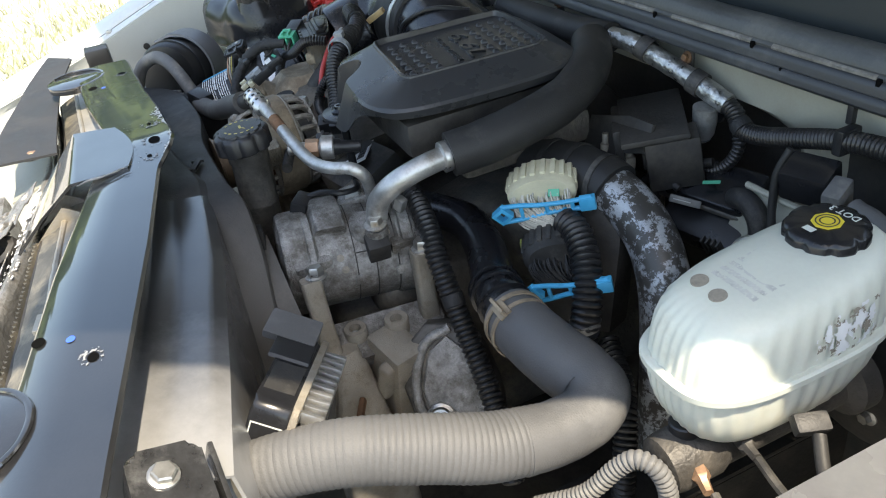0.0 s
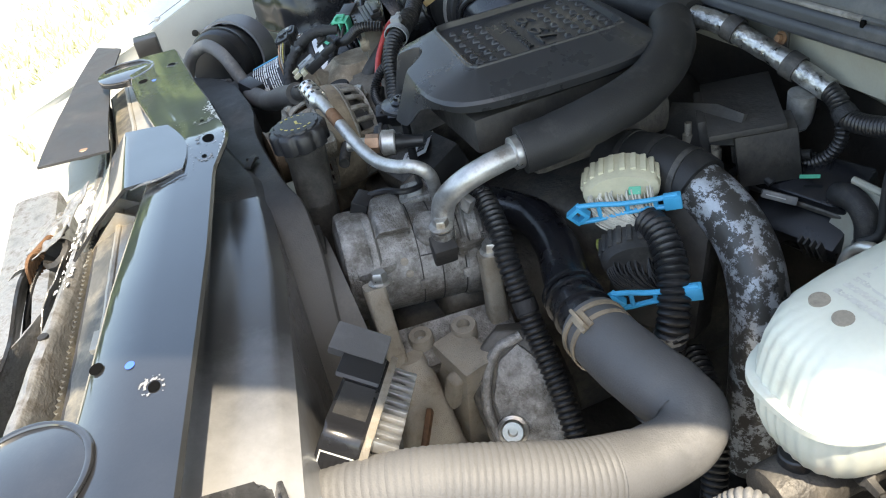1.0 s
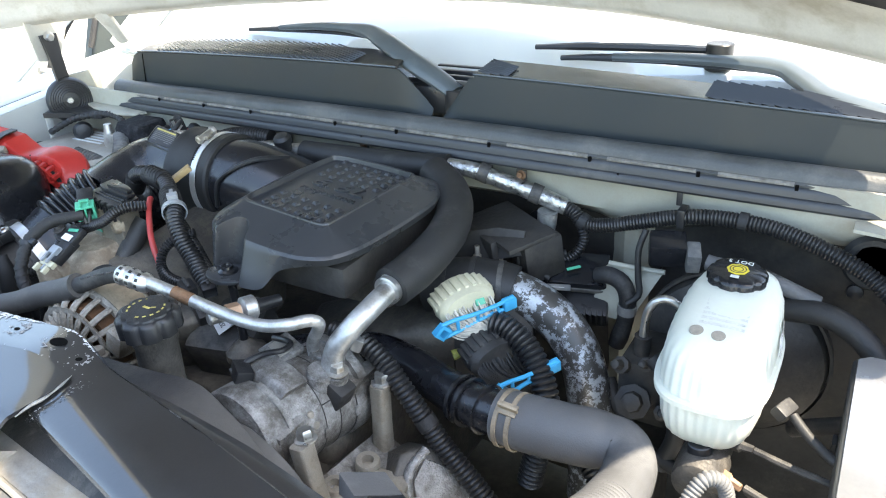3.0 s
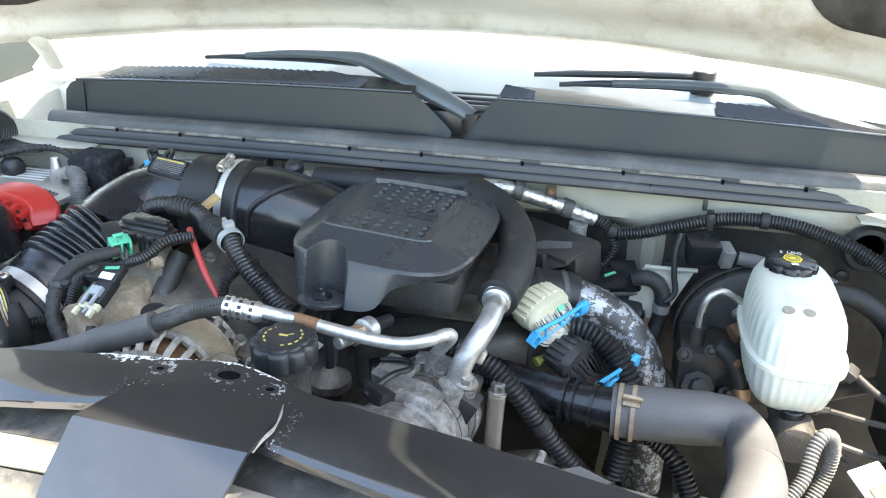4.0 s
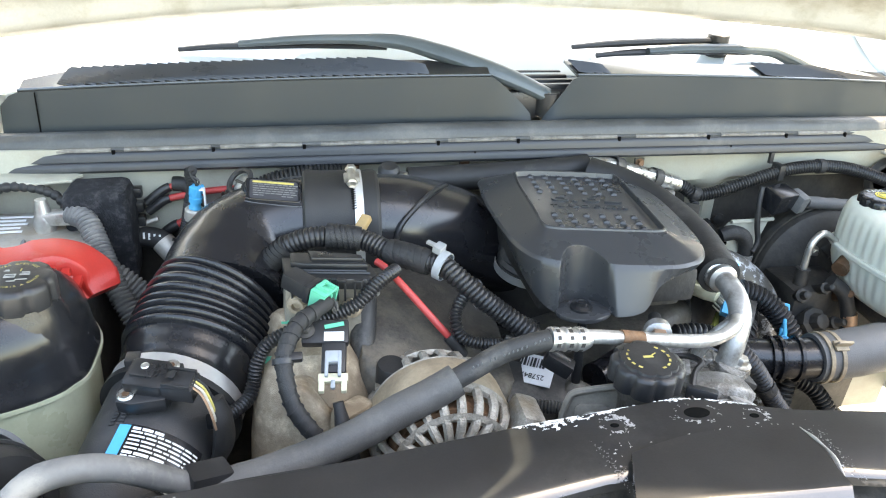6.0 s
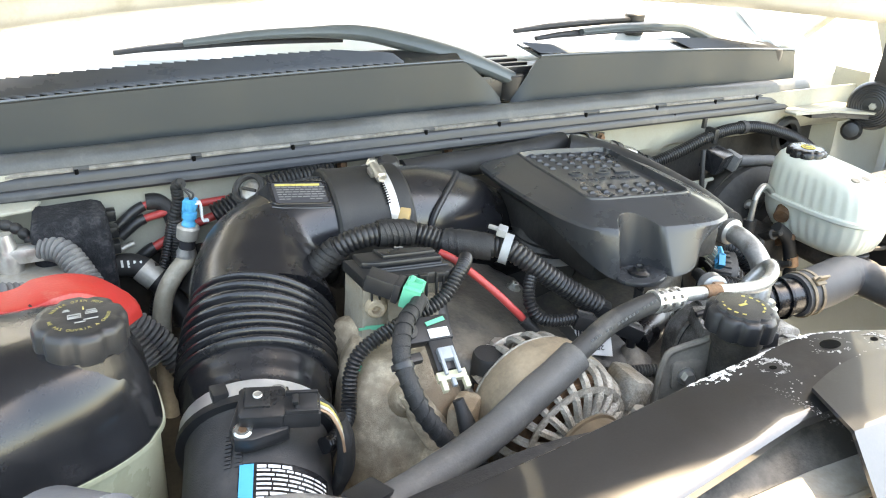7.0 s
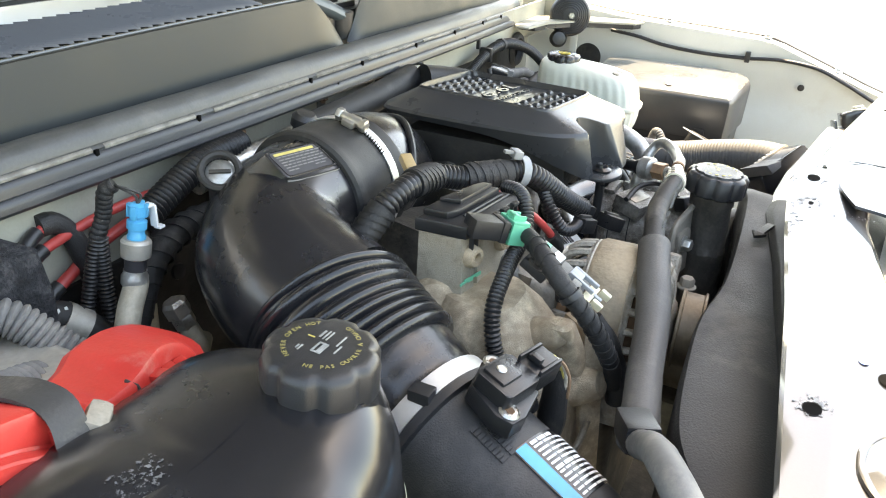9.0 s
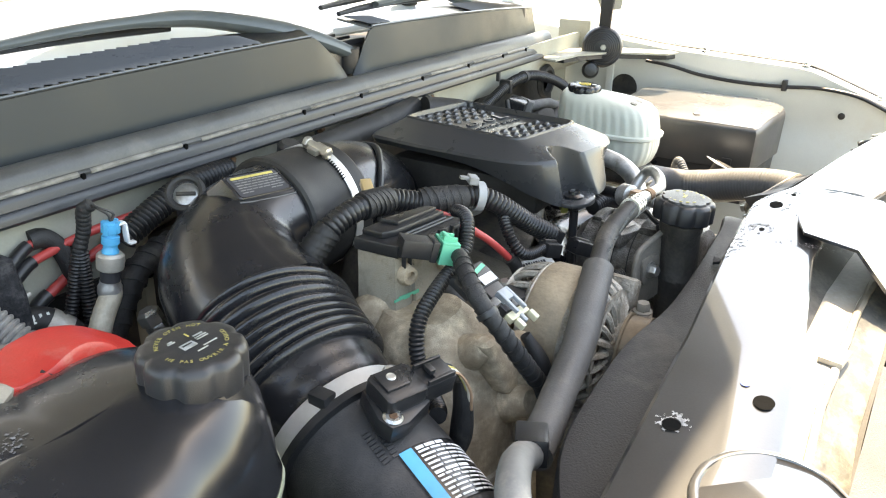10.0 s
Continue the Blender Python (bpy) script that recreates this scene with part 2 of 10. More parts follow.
M_foil = mat("crinkled_foil_wrap", (0.50, 0.50, 0.48), 0.36, 0.9, var=0.45, scale=90, bump=1.0, bscale=150, rvar=0.14, dust=(0.16, 0.15, 0.13), amount=0.3, dscale=60)
M_ground = mat("pale_concrete", (0.46, 0.44, 0.40), 0.8, var=0.16, scale=0.8, bump=0.4, bscale=30, dust=(0.36, 0.34, 0.27), amount=0.3, dscale=1.2)
M_grass = mat("dry_yellow_green_grass", (0.43, 0.44, 0.27), 0.7, var=0.4, scale=3, bump=0, per=0.2)
M_leaves = mat("distant_foliage", (0.075, 0.115, 0.035), 0.8, var=0.6, scale=1.2, bump=0.0, dust=(0.12, 0.16, 0.05), amount=0.5, dscale=2.5)
M_shroud = mat("dusty_shroud_plastic", (0.024, 0.024, 0.026), 0.44, var=0.2, bump=0.08, bscale=500, dust=(0.06, 0.058, 0.055), amount=0.12, dscale=6, spec=0.4, coat=0.45)
M_shroud.node_tree.nodes["Principled BSDF"].inputs["Coat Weight"].default_value = 1.0
M_shroud.node_tree.nodes["Principled BSDF"].inputs["Coat IOR"].default_value = 1.9
M_shroud.node_tree.nodes["Principled BSDF"].inputs["Coat Roughness"].default_value = 0.24
M_shroudtop = mat("matte_shroud_plastic", (0.024, 0.024, 0.025), 0.58, var=0.25, bump=0.3, bscale=500, dust=(0.075, 0.07, 0.063), amount=0.25, dscale=9, spec=0.3)
M_hole = mat("shadowed_hole", (0.004, 0.004, 0.004), 0.9, var=0.1, spec=0.05)


def dusty_end(m, x0, x1, tint):
    """Thick road dust that has settled along one end of a part."""
    n, l = m.node_tree.nodes, m.node_tree.links
    b = n["Principled BSDF"]
    tc = n.new("ShaderNodeTexCoord")
    sep = n.new("ShaderNodeSeparateXYZ")
    l.new(tc.outputs["Object"], sep.inputs["Vector"])
    no = n.new("ShaderNodeTexNoise")
    no.inputs["Scale"].default_value, no.inputs["Detail"].default_value, no.inputs["Roughness"].default_value = 16, 8, 0.7
    l.new(tc.outputs["Object"], no.inputs["Vector"])
    add = n.new("ShaderNodeMath")
    add.operation = "MULTIPLY_ADD"
    add.inputs[1].default_value = 0.16
    l.new(no.outputs["Fac"], add.inputs[0])
    l.new(sep.outputs["X"], add.inputs[2])
    cut = n.new("ShaderNodeMapRange")
    cut.inputs["From Min"].default_value, cut.inputs["From Max"].default_value = x0 + 0.08, x1 + 0.08
    cut.inputs["To Max"].default_value = 0.85
    l.new(add.outputs["Value"], cut.inputs["Value"])
    mix = n.new("ShaderNodeMix")
    mix.data_type = "RGBA"
    mix.inputs["B"].default_value = (*tint, 1)
    l.new(b.inputs["Base Color"].links[0].from_socket, mix.inputs["A"])
    l.new(cut.outputs["Result"], mix.inputs["Factor"])
    l.new(mix.outputs["Result"], b.inputs["Base Color"])


dusty_end(M_shroud, 0.35, 0.55, (0.36, 0.36, 0.36))
dusty_end(M_shroudtop, 0.06, 0.2, (0.115, 0.107, 0.098))
M_belt = mat("worn_belt", (0.10, 0.094, 0.086), 0.6, var=0.2, bump=0.2, dust=(0.16, 0.14, 0.12), amount=0.3)


def worn_paint():
    """Pale silver paint flaking off dark metal in sharp-edged patches."""
    m = mat("flaking_silver_paint", (0.36, 0.385, 0.41), 0.38, 0.3, var=0.25, bump=0.1)
    nt = m.node_tree
    n, l = nt.nodes, nt.links
    b = n["Principled BSDF"]
    tc = n.new("ShaderNodeTexCoord")
    no = n.new("ShaderNodeTexNoise")
    no.inputs["Scale"].default_value, no.inputs["Detail"].default_value, no.inputs["Roughness"].default_value = 48, 10, 0.8
    l.new(tc.outputs["Object"], no.inputs["Vector"])
    cut = n.new("ShaderNodeMapRange")
    cut.inputs["From Min"].default_value, cut.inputs["From Max"].default_value = 0.465, 0.495
    l.new(no.outputs["Fac"], cut.inputs["Value"])
    old = b.inputs["Base Color"].links[0].from_socket
    mix = n.new("ShaderNodeMix")
    mix.data_type = "RGBA"
    mix.inputs["B"].default_value = (0.06, 0.057, 0.053, 1)
    l.new(old, mix.inputs["A"])
    l.new(cut.outputs["Result"], mix.inputs["Factor"])
    l.new(mix.outputs["Result"], b.inputs["Base Color"])
    return m


M_worn = worn_paint()


def glass():
    m = bpy.data.materials.new("windshield_glass")
    m.use_nodes = True
    n, l = m.node_tree.nodes, m.node_tree.links
    b = n["Principled BSDF"]
    # Near-white base: much of the sky's reflection is put into the colour.
    b.inputs["Base Color"].default_value = (0.72, 0.76, 0.76, 1)
    b.inputs["Roughness"].default_value = 0.02
    b.inputs["IOR"].default_value = 1.52
    b.inputs["Transmission Weight"].default_value = 0.12
    b.inputs["Coat Weight"].default_value = 1.0
    b.inputs["Coat IOR"].default_value = 2.2
    b.inputs["Coat Roughness"].default_value = 0.02
    return m


M_glass = glass()
M_wiper = mat("weathered_wiper_paint", (0.075, 0.092, 0.10), 0.34, var=0.14, scale=8, bump=0.06, bscale=600, dust=(0.13, 0.15, 0.155), amount=0.2, dscale=9, rvar=0.06)
# Dark grey that holds the shade on the door's inner side.
M_doorgrey = mat("door_shade_grey", (0.075, 0.088, 0.086), 0.5, var=0.12, scale=4, bump=0.05, dust=(0.10, 0.11, 0.10), amount=0.2)
# Pale patches put the sun's glare on black steel into the colour.
M_capmetal = mat("sun_glare_black_steel", (0.06, 0.061, 0.063), 0.2, 0.5, var=0.5, scale=18, bump=0.25, bscale=200, dust=(0.26, 0.26, 0.255), amount=0.2, dscale=16, coat=0.5)
M_ironcast = mat("dark_cast_iron", (0.075, 0.07, 0.064), 0.55, 0.25, var=0.4, scale=26, bump=0.6, bscale=240, dust=(0.15, 0.135, 0.115), amount=0.35, dscale=14)
M_greylid = mat("dusty_grey_lid_plastic", (0.155, 0.16, 0.17), 0.42, var=0.2, scale=9, bump=0.1, bscale=500, dust=(0.24, 0.235, 0.225), amount=0.3, dscale=10)
M_tanring = mat("tan_moulded_plastic", (0.40, 0.27, 0.12), 0.5, var=0.2, bump=0.05, dust=(0.22, 0.17, 0.11), amount=0.3)
M_slat = mat("blue_black_slats", (0.030, 0.032, 0.035), 0.3, var=0.12, bump=0.05, rvar=0.06)
M_carrier = mat("blue_black_carrier", (0.032, 0.035, 0.040), 0.4, var=0.15, scale=6, bump=0.08, bscale=500, dust=(0.10, 0.10, 0.10), amount=0.16, rvar=0.08)
M_wornstrip = mat("worn_clip_metal", (0.20, 0.192, 0.175), 0.5, 0.2, var=0.4, scale=50, bump=0.2, dust=(0.10, 0.095, 0.085), amount=0.4, dscale=40)

# ---- mesh helpers ----
X, Y, Z = Vector((1, 0, 0)), Vector((0, 1, 0)), Vector((0, 0, 1))


def thing(name, at, label, category, group="", kind=""):
    ob = new(name)
    ob.empty_display_size = 0.02
    ob.matrix_basis = Matrix.Translation(at)
    return tagged(ob, label, category, group, kind)


def part(name, bm, material, parent=None, label="", sharp=38):
    """Links a bmesh in world places as one mesh, under a thing or a part if given."""
    me = bpy.data.meshes.new(name)
    bmesh.ops.recalc_face_normals(bm, faces=bm.faces)
    bm.to_mesh(me)
    bm.free()
    me.polygons.foreach_set("use_smooth", [True] * len(me.polygons))
    me.set_sharp_from_angle(angle=radians(sharp))
    me.materials.append(material)
    ob = new(name, me)
    if parent:
        ob.parent = parent
        ob.matrix_parent_inverse = parent.matrix_basis.inverted()
    if label:
        ob["label"] = label
    return ob


def B():
    return bmesh.new()


def frame_of(d, up=Z):
    """A turn whose z axis is d."""
    up = Vector(up)
    d = Vector(d).normalized()
    a = up.cross(d)
    if a.length < 1e-4:
        a = X.cross(d)
        if a.length < 1e-4:
            a = Y.cross(d)
    a.normalize()
    b = d.cross(a)
    return Matrix((a, b, d)).transposed()


def box(bm, c, s, turn=None, bev=0.004, seg=2, taper=1.0):
    """A bevelled box of full sizes s about c; turn: 3x3; taper: the top's share of the bottom's size."""
    hx, hy, hz = s[0] / 2, s[1] / 2, s[2] / 2
    tmp = bmesh.new()
    vs = [tmp.verts.new((x * hx * (taper if z > 0 else 1), y * hy * (taper if z > 0 else 1), z * hz)) for z in (-1, 1) for y in (-1, 1) for x in (-1, 1)]
    for f in ((0, 2, 3, 1), (4, 5, 7, 6), (0, 1, 5, 4), (2, 6, 7, 3), (0, 4, 6, 2), (1, 3, 7, 5)):
        tmp.faces.new([vs[i] for i in f])
    if bev:
        bmesh.ops.bevel(tmp, geom=tmp.edges[:], offset=min(bev, 0.45 * min(s)), segments=seg, affect="EDGES", profile=0.6)
    m = (Matrix(turn).to_4x4() if turn is not None else Matrix())
    put(bm, tmp, Matrix.Translation(c) @ m)
    return bm


def put(bm, tmp, m):
    tmp.verts.ensure_lookup_table()
    tmp.verts.index_update()
    vs = [bm.verts.new(m @ v.co) for v in tmp.verts]
    for f in tmp.faces:
        try:
            bm.faces.new([vs[v.index] for v in f.verts])
        except ValueError:
            pass
    tmp.free()


def lathe(bm, at, d, profile, seg=24, turn0=0.0, lobes=0, depth=0.0, cap=True, up=Z):
    """Turns (radius, height) pairs about the axis d through at. lobes: a scalloped rim."""
    fr = frame_of(d, up)
    at = Vector(at)
    rings = []
    for r, h in profile:
        ring = []
        for i in range(seg):
            a = 2 * math.pi * i / seg + turn0
            q = r * (1 - depth * max(0.0, math.cos(lobes * a)) ** 2) if lobes and r > 0.6 * max(p[0] for p in profile) else r
            ring.append(bm.verts.new(at + fr @ Vector((q * math.cos(a), q * math.sin(a), h))))
        rings.append(ring)
    for p, q in zip(rings, rings[1:]):
        for i in range(seg):
            bm.faces.new((p[i], p[(i + 1) % seg], q[(i + 1) % seg], q[i]))
    if cap:
        bm.faces.new(rings[0][::-1])
        bm.faces.new(rings[-1])
    return bm


def cyl(bm, p0, p1, r, r1=None, seg=20, bev=0.0015):
    p0, p1 = Vector(p0), Vector(p1)
    h = (p1 - p0).length
    r1 = r if r1 is None else r1
    b = min(bev, h * 0.3, r * 0.5)
    return lathe(bm, p0, p1 - p0, [(max(r - b, 1e-4), 0), (r, b), (r1, h - b), (max(r1 - b, 1e-4), h)], seg)


def smooth_path(pts, step):
    """Points along a Catmull-Rom curve through pts, about step apart."""
    pts = [Vector(p) for p in pts]
    pts = [pts[0] * 2 - pts[1]] + pts + [pts[-1] * 2 - pts[-2]]
    fine = []
    for i in range(1, len(pts) - 2):
        p0, p1, p2, p3 = pts[i - 1:i + 3]
        k = 14
        for j in range(k):
            t = j / k
            fine.append(0.5 * ((2 * p1) + (p2 - p0) * t + (2 * p0 - 5 * p1 + 4 * p2 - p3) * t * t + (3 * p1 - p0 - 3 * p2 + p3) * t ** 3))
    fine.append(pts[-2].copy())
    length = [0.0]
    for a, b in zip(fine, fine[1:]):
        length.append(length[-1] + (b - a).length)
    n = max(2, int(length[-1] / step) + 1)
    out, k = [], 0
    for i in range(n):
        s = length[-1] * i / (n - 1)
        while k < len(length) - 2 and length[k + 1] < s:
            k += 1
        f = (s - length[k]) / max(1e-9, length[k + 1] - length[k])
        out.append(fine[k].lerp(fine[k + 1], min(1, max(0, f))))
    return out, length[-1]


def tube(bm, pts, r, seg=14, step=0.008, rib=0.0, pitch=0.006, wobble=0.0, cap=True, squash=1.0):
    """A hose through pts. r: radius, or radii in even steps along it. rib: the height of rings, pitch apart."""
    if rib:
        step = pitch / 4
    path, total = smooth_path(pts, step)
    n = len(path)
    rings, nrm = [], None
    for i, p in enumerate(path):
        t = (path[min(i + 1, n - 1)] - path[max(i - 1, 0)]).normalized()
        if nrm is None:
            nrm = frame_of(t).col[0].copy()
        nrm = (nrm - t * nrm.dot(t)).normalized()
        bi = t.cross(nrm)
        s = i / (n - 1)
        if isinstance(r, (int, float)):
            q = r
        else:
            f = s * (len(r) - 1)
            k = min(int(f), len(r) - 2)
            u = f - k
            u = u * u * (3 - 2 * u)
            q = r[k] * (1 - u) + r[k + 1] * u
        if rib:
            q += rib * (0.0, 0.75, 1.0, 0.75)[i % 4] - rib * 0.6
        if wobble:
            q *= 1 + wobble * noise.noise(p * 60)
        rings.append([bm.verts.new(p + (nrm * math.cos(2 * math.pi * j / seg) + bi * math.sin(2 * math.pi * j / seg) * squash) * q) for j in range(seg)])
    for a, b in zip(rings, rings[1:]):
        for j in range(seg):
            bm.faces.new((a[j], a[(j + 1) % seg], b[(j + 1) % seg], b[j]))
    if cap:
        bm.faces.new(rings[0][::-1])
        bm.faces.new(rings[-1])
    return bm


def prism(bm, outline, low, high, m=None, bev=0.003, seg=2):
    """An outline of (x, y) corners raised from low to high, with bevelled rims."""
    tmp = bmesh.new()
    a = [tmp.verts.new((x, y, low)) for x, y in outline]
    b = [tmp.verts.new((x, y, high)) for x, y in outline]
    n = len(outline)
    tmp.faces.new(a[::-1])
    tmp.faces.new(b)
    for i in range(n):
        tmp.faces.new((a[i], a[(i + 1) % n], b[(i + 1) % n], b[i]))
    if bev:
        rim = [e for e in tmp.edges if abs(e.verts[0].co.z - e.verts[1].co.z) < 1e-6]
        bmesh.ops.bevel(tmp, geom=rim, offset=bev, segments=seg, affect="EDGES", profile=0.5)
    put(bm, tmp, m if m is not None else Matrix())
    return bm


def rounded(w, h, r, n=5, cx=0.0, cy=0.0):
    """The outline of a rectangle with round corners."""
    out = []
    for sx, sy, a0 in ((1, 1, 0), (-1, 1, 90), (-1, -1, 180), (1, -1, 270)):
        for i in range(n + 1):
            a = radians(a0 + 90 * i / n)
            out.append((cx + sx * (w / 2 - r) + r * math.cos(a), cy + sy * (h / 2 - r) + r * math.sin(a)))
    return out


def loft(bm, sections, cap=True, closed=True):
    rings = [[bm.verts.new(p) for p in s] for s in sections]
    n = len(rings[0])
    for a, b in zip(rings, rings[1:]):
        for j in range(n if closed else n - 1):
            bm.faces.new((a[j], a[(j + 1) % n], b[(j + 1) % n], b[j]))
    if cap and closed:
        bm.faces.new(rings[0][::-1])
        bm.faces.new(rings[-1])
    return bm


def sheet(bm, f, nu, nv, thick=0.003):
    """A curved plate: f(u, v) with u, v from 0 to 1, of some thickness."""
    pts = [[Vector(f(i / nu, j / nv)) for j in range(nv + 1)] for i in range(nu + 1)]
    low = []
    for i in range(nu + 1):
        row = []
        for j in range(nv + 1):
            du = pts[min(i + 1, nu)][j] - pts[max(i - 1, 0)][j]
            dv = pts[i][min(j + 1, nv)] - pts[i][max(j - 1, 0)]
            k = du.cross(dv)
            k.normalize()
            row.append(pts[i][j] - k * thick)
        low.append(row)
    a = [[bm.verts.new(p) for p in row] for row in pts]
    b = [[bm.verts.new(p) for p in row] for row in low]
    for i in range(nu):
        for j in range(nv):
            bm.faces.new((a[i][j], a[i + 1][j], a[i + 1][j + 1], a[i][j + 1]))
            bm.faces.new((b[i][j], b[i][j + 1], b[i + 1][j + 1], b[i + 1][j]))
    for i in range(nu):
        bm.faces.new((a[i][0], b[i][0], b[i + 1][0], a[i + 1][0]))
        bm.faces.new((a[i][nv], a[i + 1][nv], b[i + 1][nv], b[i][nv]))
    for j in range(nv):
        bm.faces.new((a[0][j], a[0][j + 1], b[0][j + 1], b[0][j]))
        bm.faces.new((a[nu][j], b[nu][j], b[nu][j + 1], a[nu][j + 1]))
    return bm


def flakes(bm, place, nu, nv, keep, seed=0):
    """Ragged flat flakes: the cells of a jittered grid over place(u, v) for which keep(u, v) holds."""
    rnd = random.Random(seed)
    grid = {}

    def vert(i, j):
        if (i, j) not in grid:
            grid[i, j] = bm.verts.new(place((i + rnd.uniform(-0.38, 0.38)) / nu, (j + rnd.uniform(-0.38, 0.38)) / nv))
        return grid[i, j]

    for i in range(nu):
        for j in range(nv):
            if keep((i + 0.5) / nu, (j + 0.5) / nv):
                bm.faces.new((vert(i, j), vert(i + 1, j), vert(i + 1, j + 1), vert(i, j + 1)))
    return bm


def fbm(p, octaves=4):
    s, a = 0.0, 1.0
    for k in range(octaves):
        s += a * noise.noise(p)
        p, a = p * 2.1, a * 0.55
    return s


def polyline(pts, s):
    """The point at share s along even steps of pts."""
    f = s * (len(pts) - 1)
    k = min(int(f), len(pts) - 2)
    return Vector(pts[k]).lerp(Vector(pts[k + 1]), f - k)


def bolt(bm, at, d=Z, r=0.008, h=0.007, washer=1.5):
    """A flanged hexagon head."""
    lathe(bm, at, d, [(r * washer, 0), (r * washer, 0.0018), (r * 1.05, 0.003)], 18)
    lathe(bm, Vector(at) + Vector(d).normalized() * 0.002, d, [(r, 0), (r, h * 0.8), (r * 0.85, h)], 6)
    return bm


def band(bm, at, d, r, width, thick=0.0015, seg=40):
    """A ring of flat strip about the axis d."""
    w = width / 2
    lathe(bm, at, d, [(r, -w), (r + thick, -w), (r + thick, w), (r, w), (r, -w)], seg, cap=False)
    return bm


def text_mesh(words, size, m, material, parent, name="lettering", depth=0.0006, align="CENTER", shear=0.0):
    cu = bpy.data.curves.new(name, "FONT")
    cu.body, cu.size, cu.extrude, cu.align_x, cu.align_y, cu.shear = words, size, depth, align, "CENTER", shear
    cu.resolution_u = 3
    ob = bpy.data.objects.new(name, cu)
    scene.collection.objects.link(ob)
    me = bpy.data.meshes.new_from_object(ob.evaluated_get(bpy.context.evaluated_depsgraph_get()))
    bpy.data.objects.remove(ob)
    me.transform(m)
    me.materials.clear()
    me.materials.append(material)
    res = new(name, me)
    res.parent = parent
    res.matrix_parent_inverse = parent.matrix_basis.inverted()
    return res


def axes(at, x, z):
    """A pose at a point with the given x axis and, nearly, z axis."""
    x = Vector(x).normalized()
    y = Vector(z).cross(x).normalized()
    z = x.cross(y)
    return Matrix.Translation(at) @ Matrix((x, y, z)).transposed().to_4x4()

# ---- the ground and the truck's body ----
g = B()
box(g, (0, 0, -0.1), (900, 900, 0.2), bev=0)
tagged(part("ground", g, M_ground), "sunlit pale concrete yard with dry patches", "ground", kind="structure")


def grass_patch():
    g = B()
    rnd = random.Random(4)
    for i in range(9000):
        x, y = rnd.uniform(-11, -2.3), 0
        y = float(np.interp(x, [-12, -7.5, -6, -4], [2.0, 1.5, -0.6, -0.5])) - rnd.random() * rnd.uniform(0.5, 6.0)
        if noise.noise(Vector((x * 0.5, y * 0.5, 3))) < -0.12:
            continue
        a, h, w = rnd.uniform(0, 6.3), rnd.uniform(0.03, 0.10), rnd.uniform(0.006, 0.014)
        d = Vector((math.cos(a), math.sin(a), 0))
        lean = Vector((rnd.uniform(-1, 1), rnd.uniform(-1, 1), 0)) * h * 0.6
        p = Vector((x, y, 0))
        v = [g.verts.new(p - d * w), g.verts.new(p + d * w), g.verts.new(p + lean * 0.5 + d * w * 0.7 + Z * h * 0.6), g.verts.new(p + lean + Z * h)]
        g.faces.new(v)
    return tagged(part("grass", g, M_grass), "sunlit yellow-green grass beside the truck", "grass", kind="stuff")


grass_patch()


def tree_line():
    g = B()

    def f(u, v):
        y = -70 + 140 * u
        top = 10.5 + 2.5 * fbm(Vector((y * 0.11, 2, 5))) + 2.0 * noise.noise(Vector((y * 0.6, 1, 8)))
        z = top * v
        return (-42 + 2.5 * fbm(Vector((y * 0.35, z * 0.35, 3))) + 2 * v, y, z)

    sheet(g, f, 240, 40, 0.3)
    return tagged(part("backdrop_trees", g, M_leaves), "distant green tree line beyond the yard", "trees", kind="structure")


tree_line()


def rim_z(y):
    """The height of the fender's inner edge, which falls away towards the front."""
    return float(np.interp(y, [-0.42, -0.126, 0.017, 0.11, 0.243, 0.456, 0.62, 1.2], [0.95, 1.041, 1.095, 1.129, 1.136, 1.147, 1.165, 1.22]))


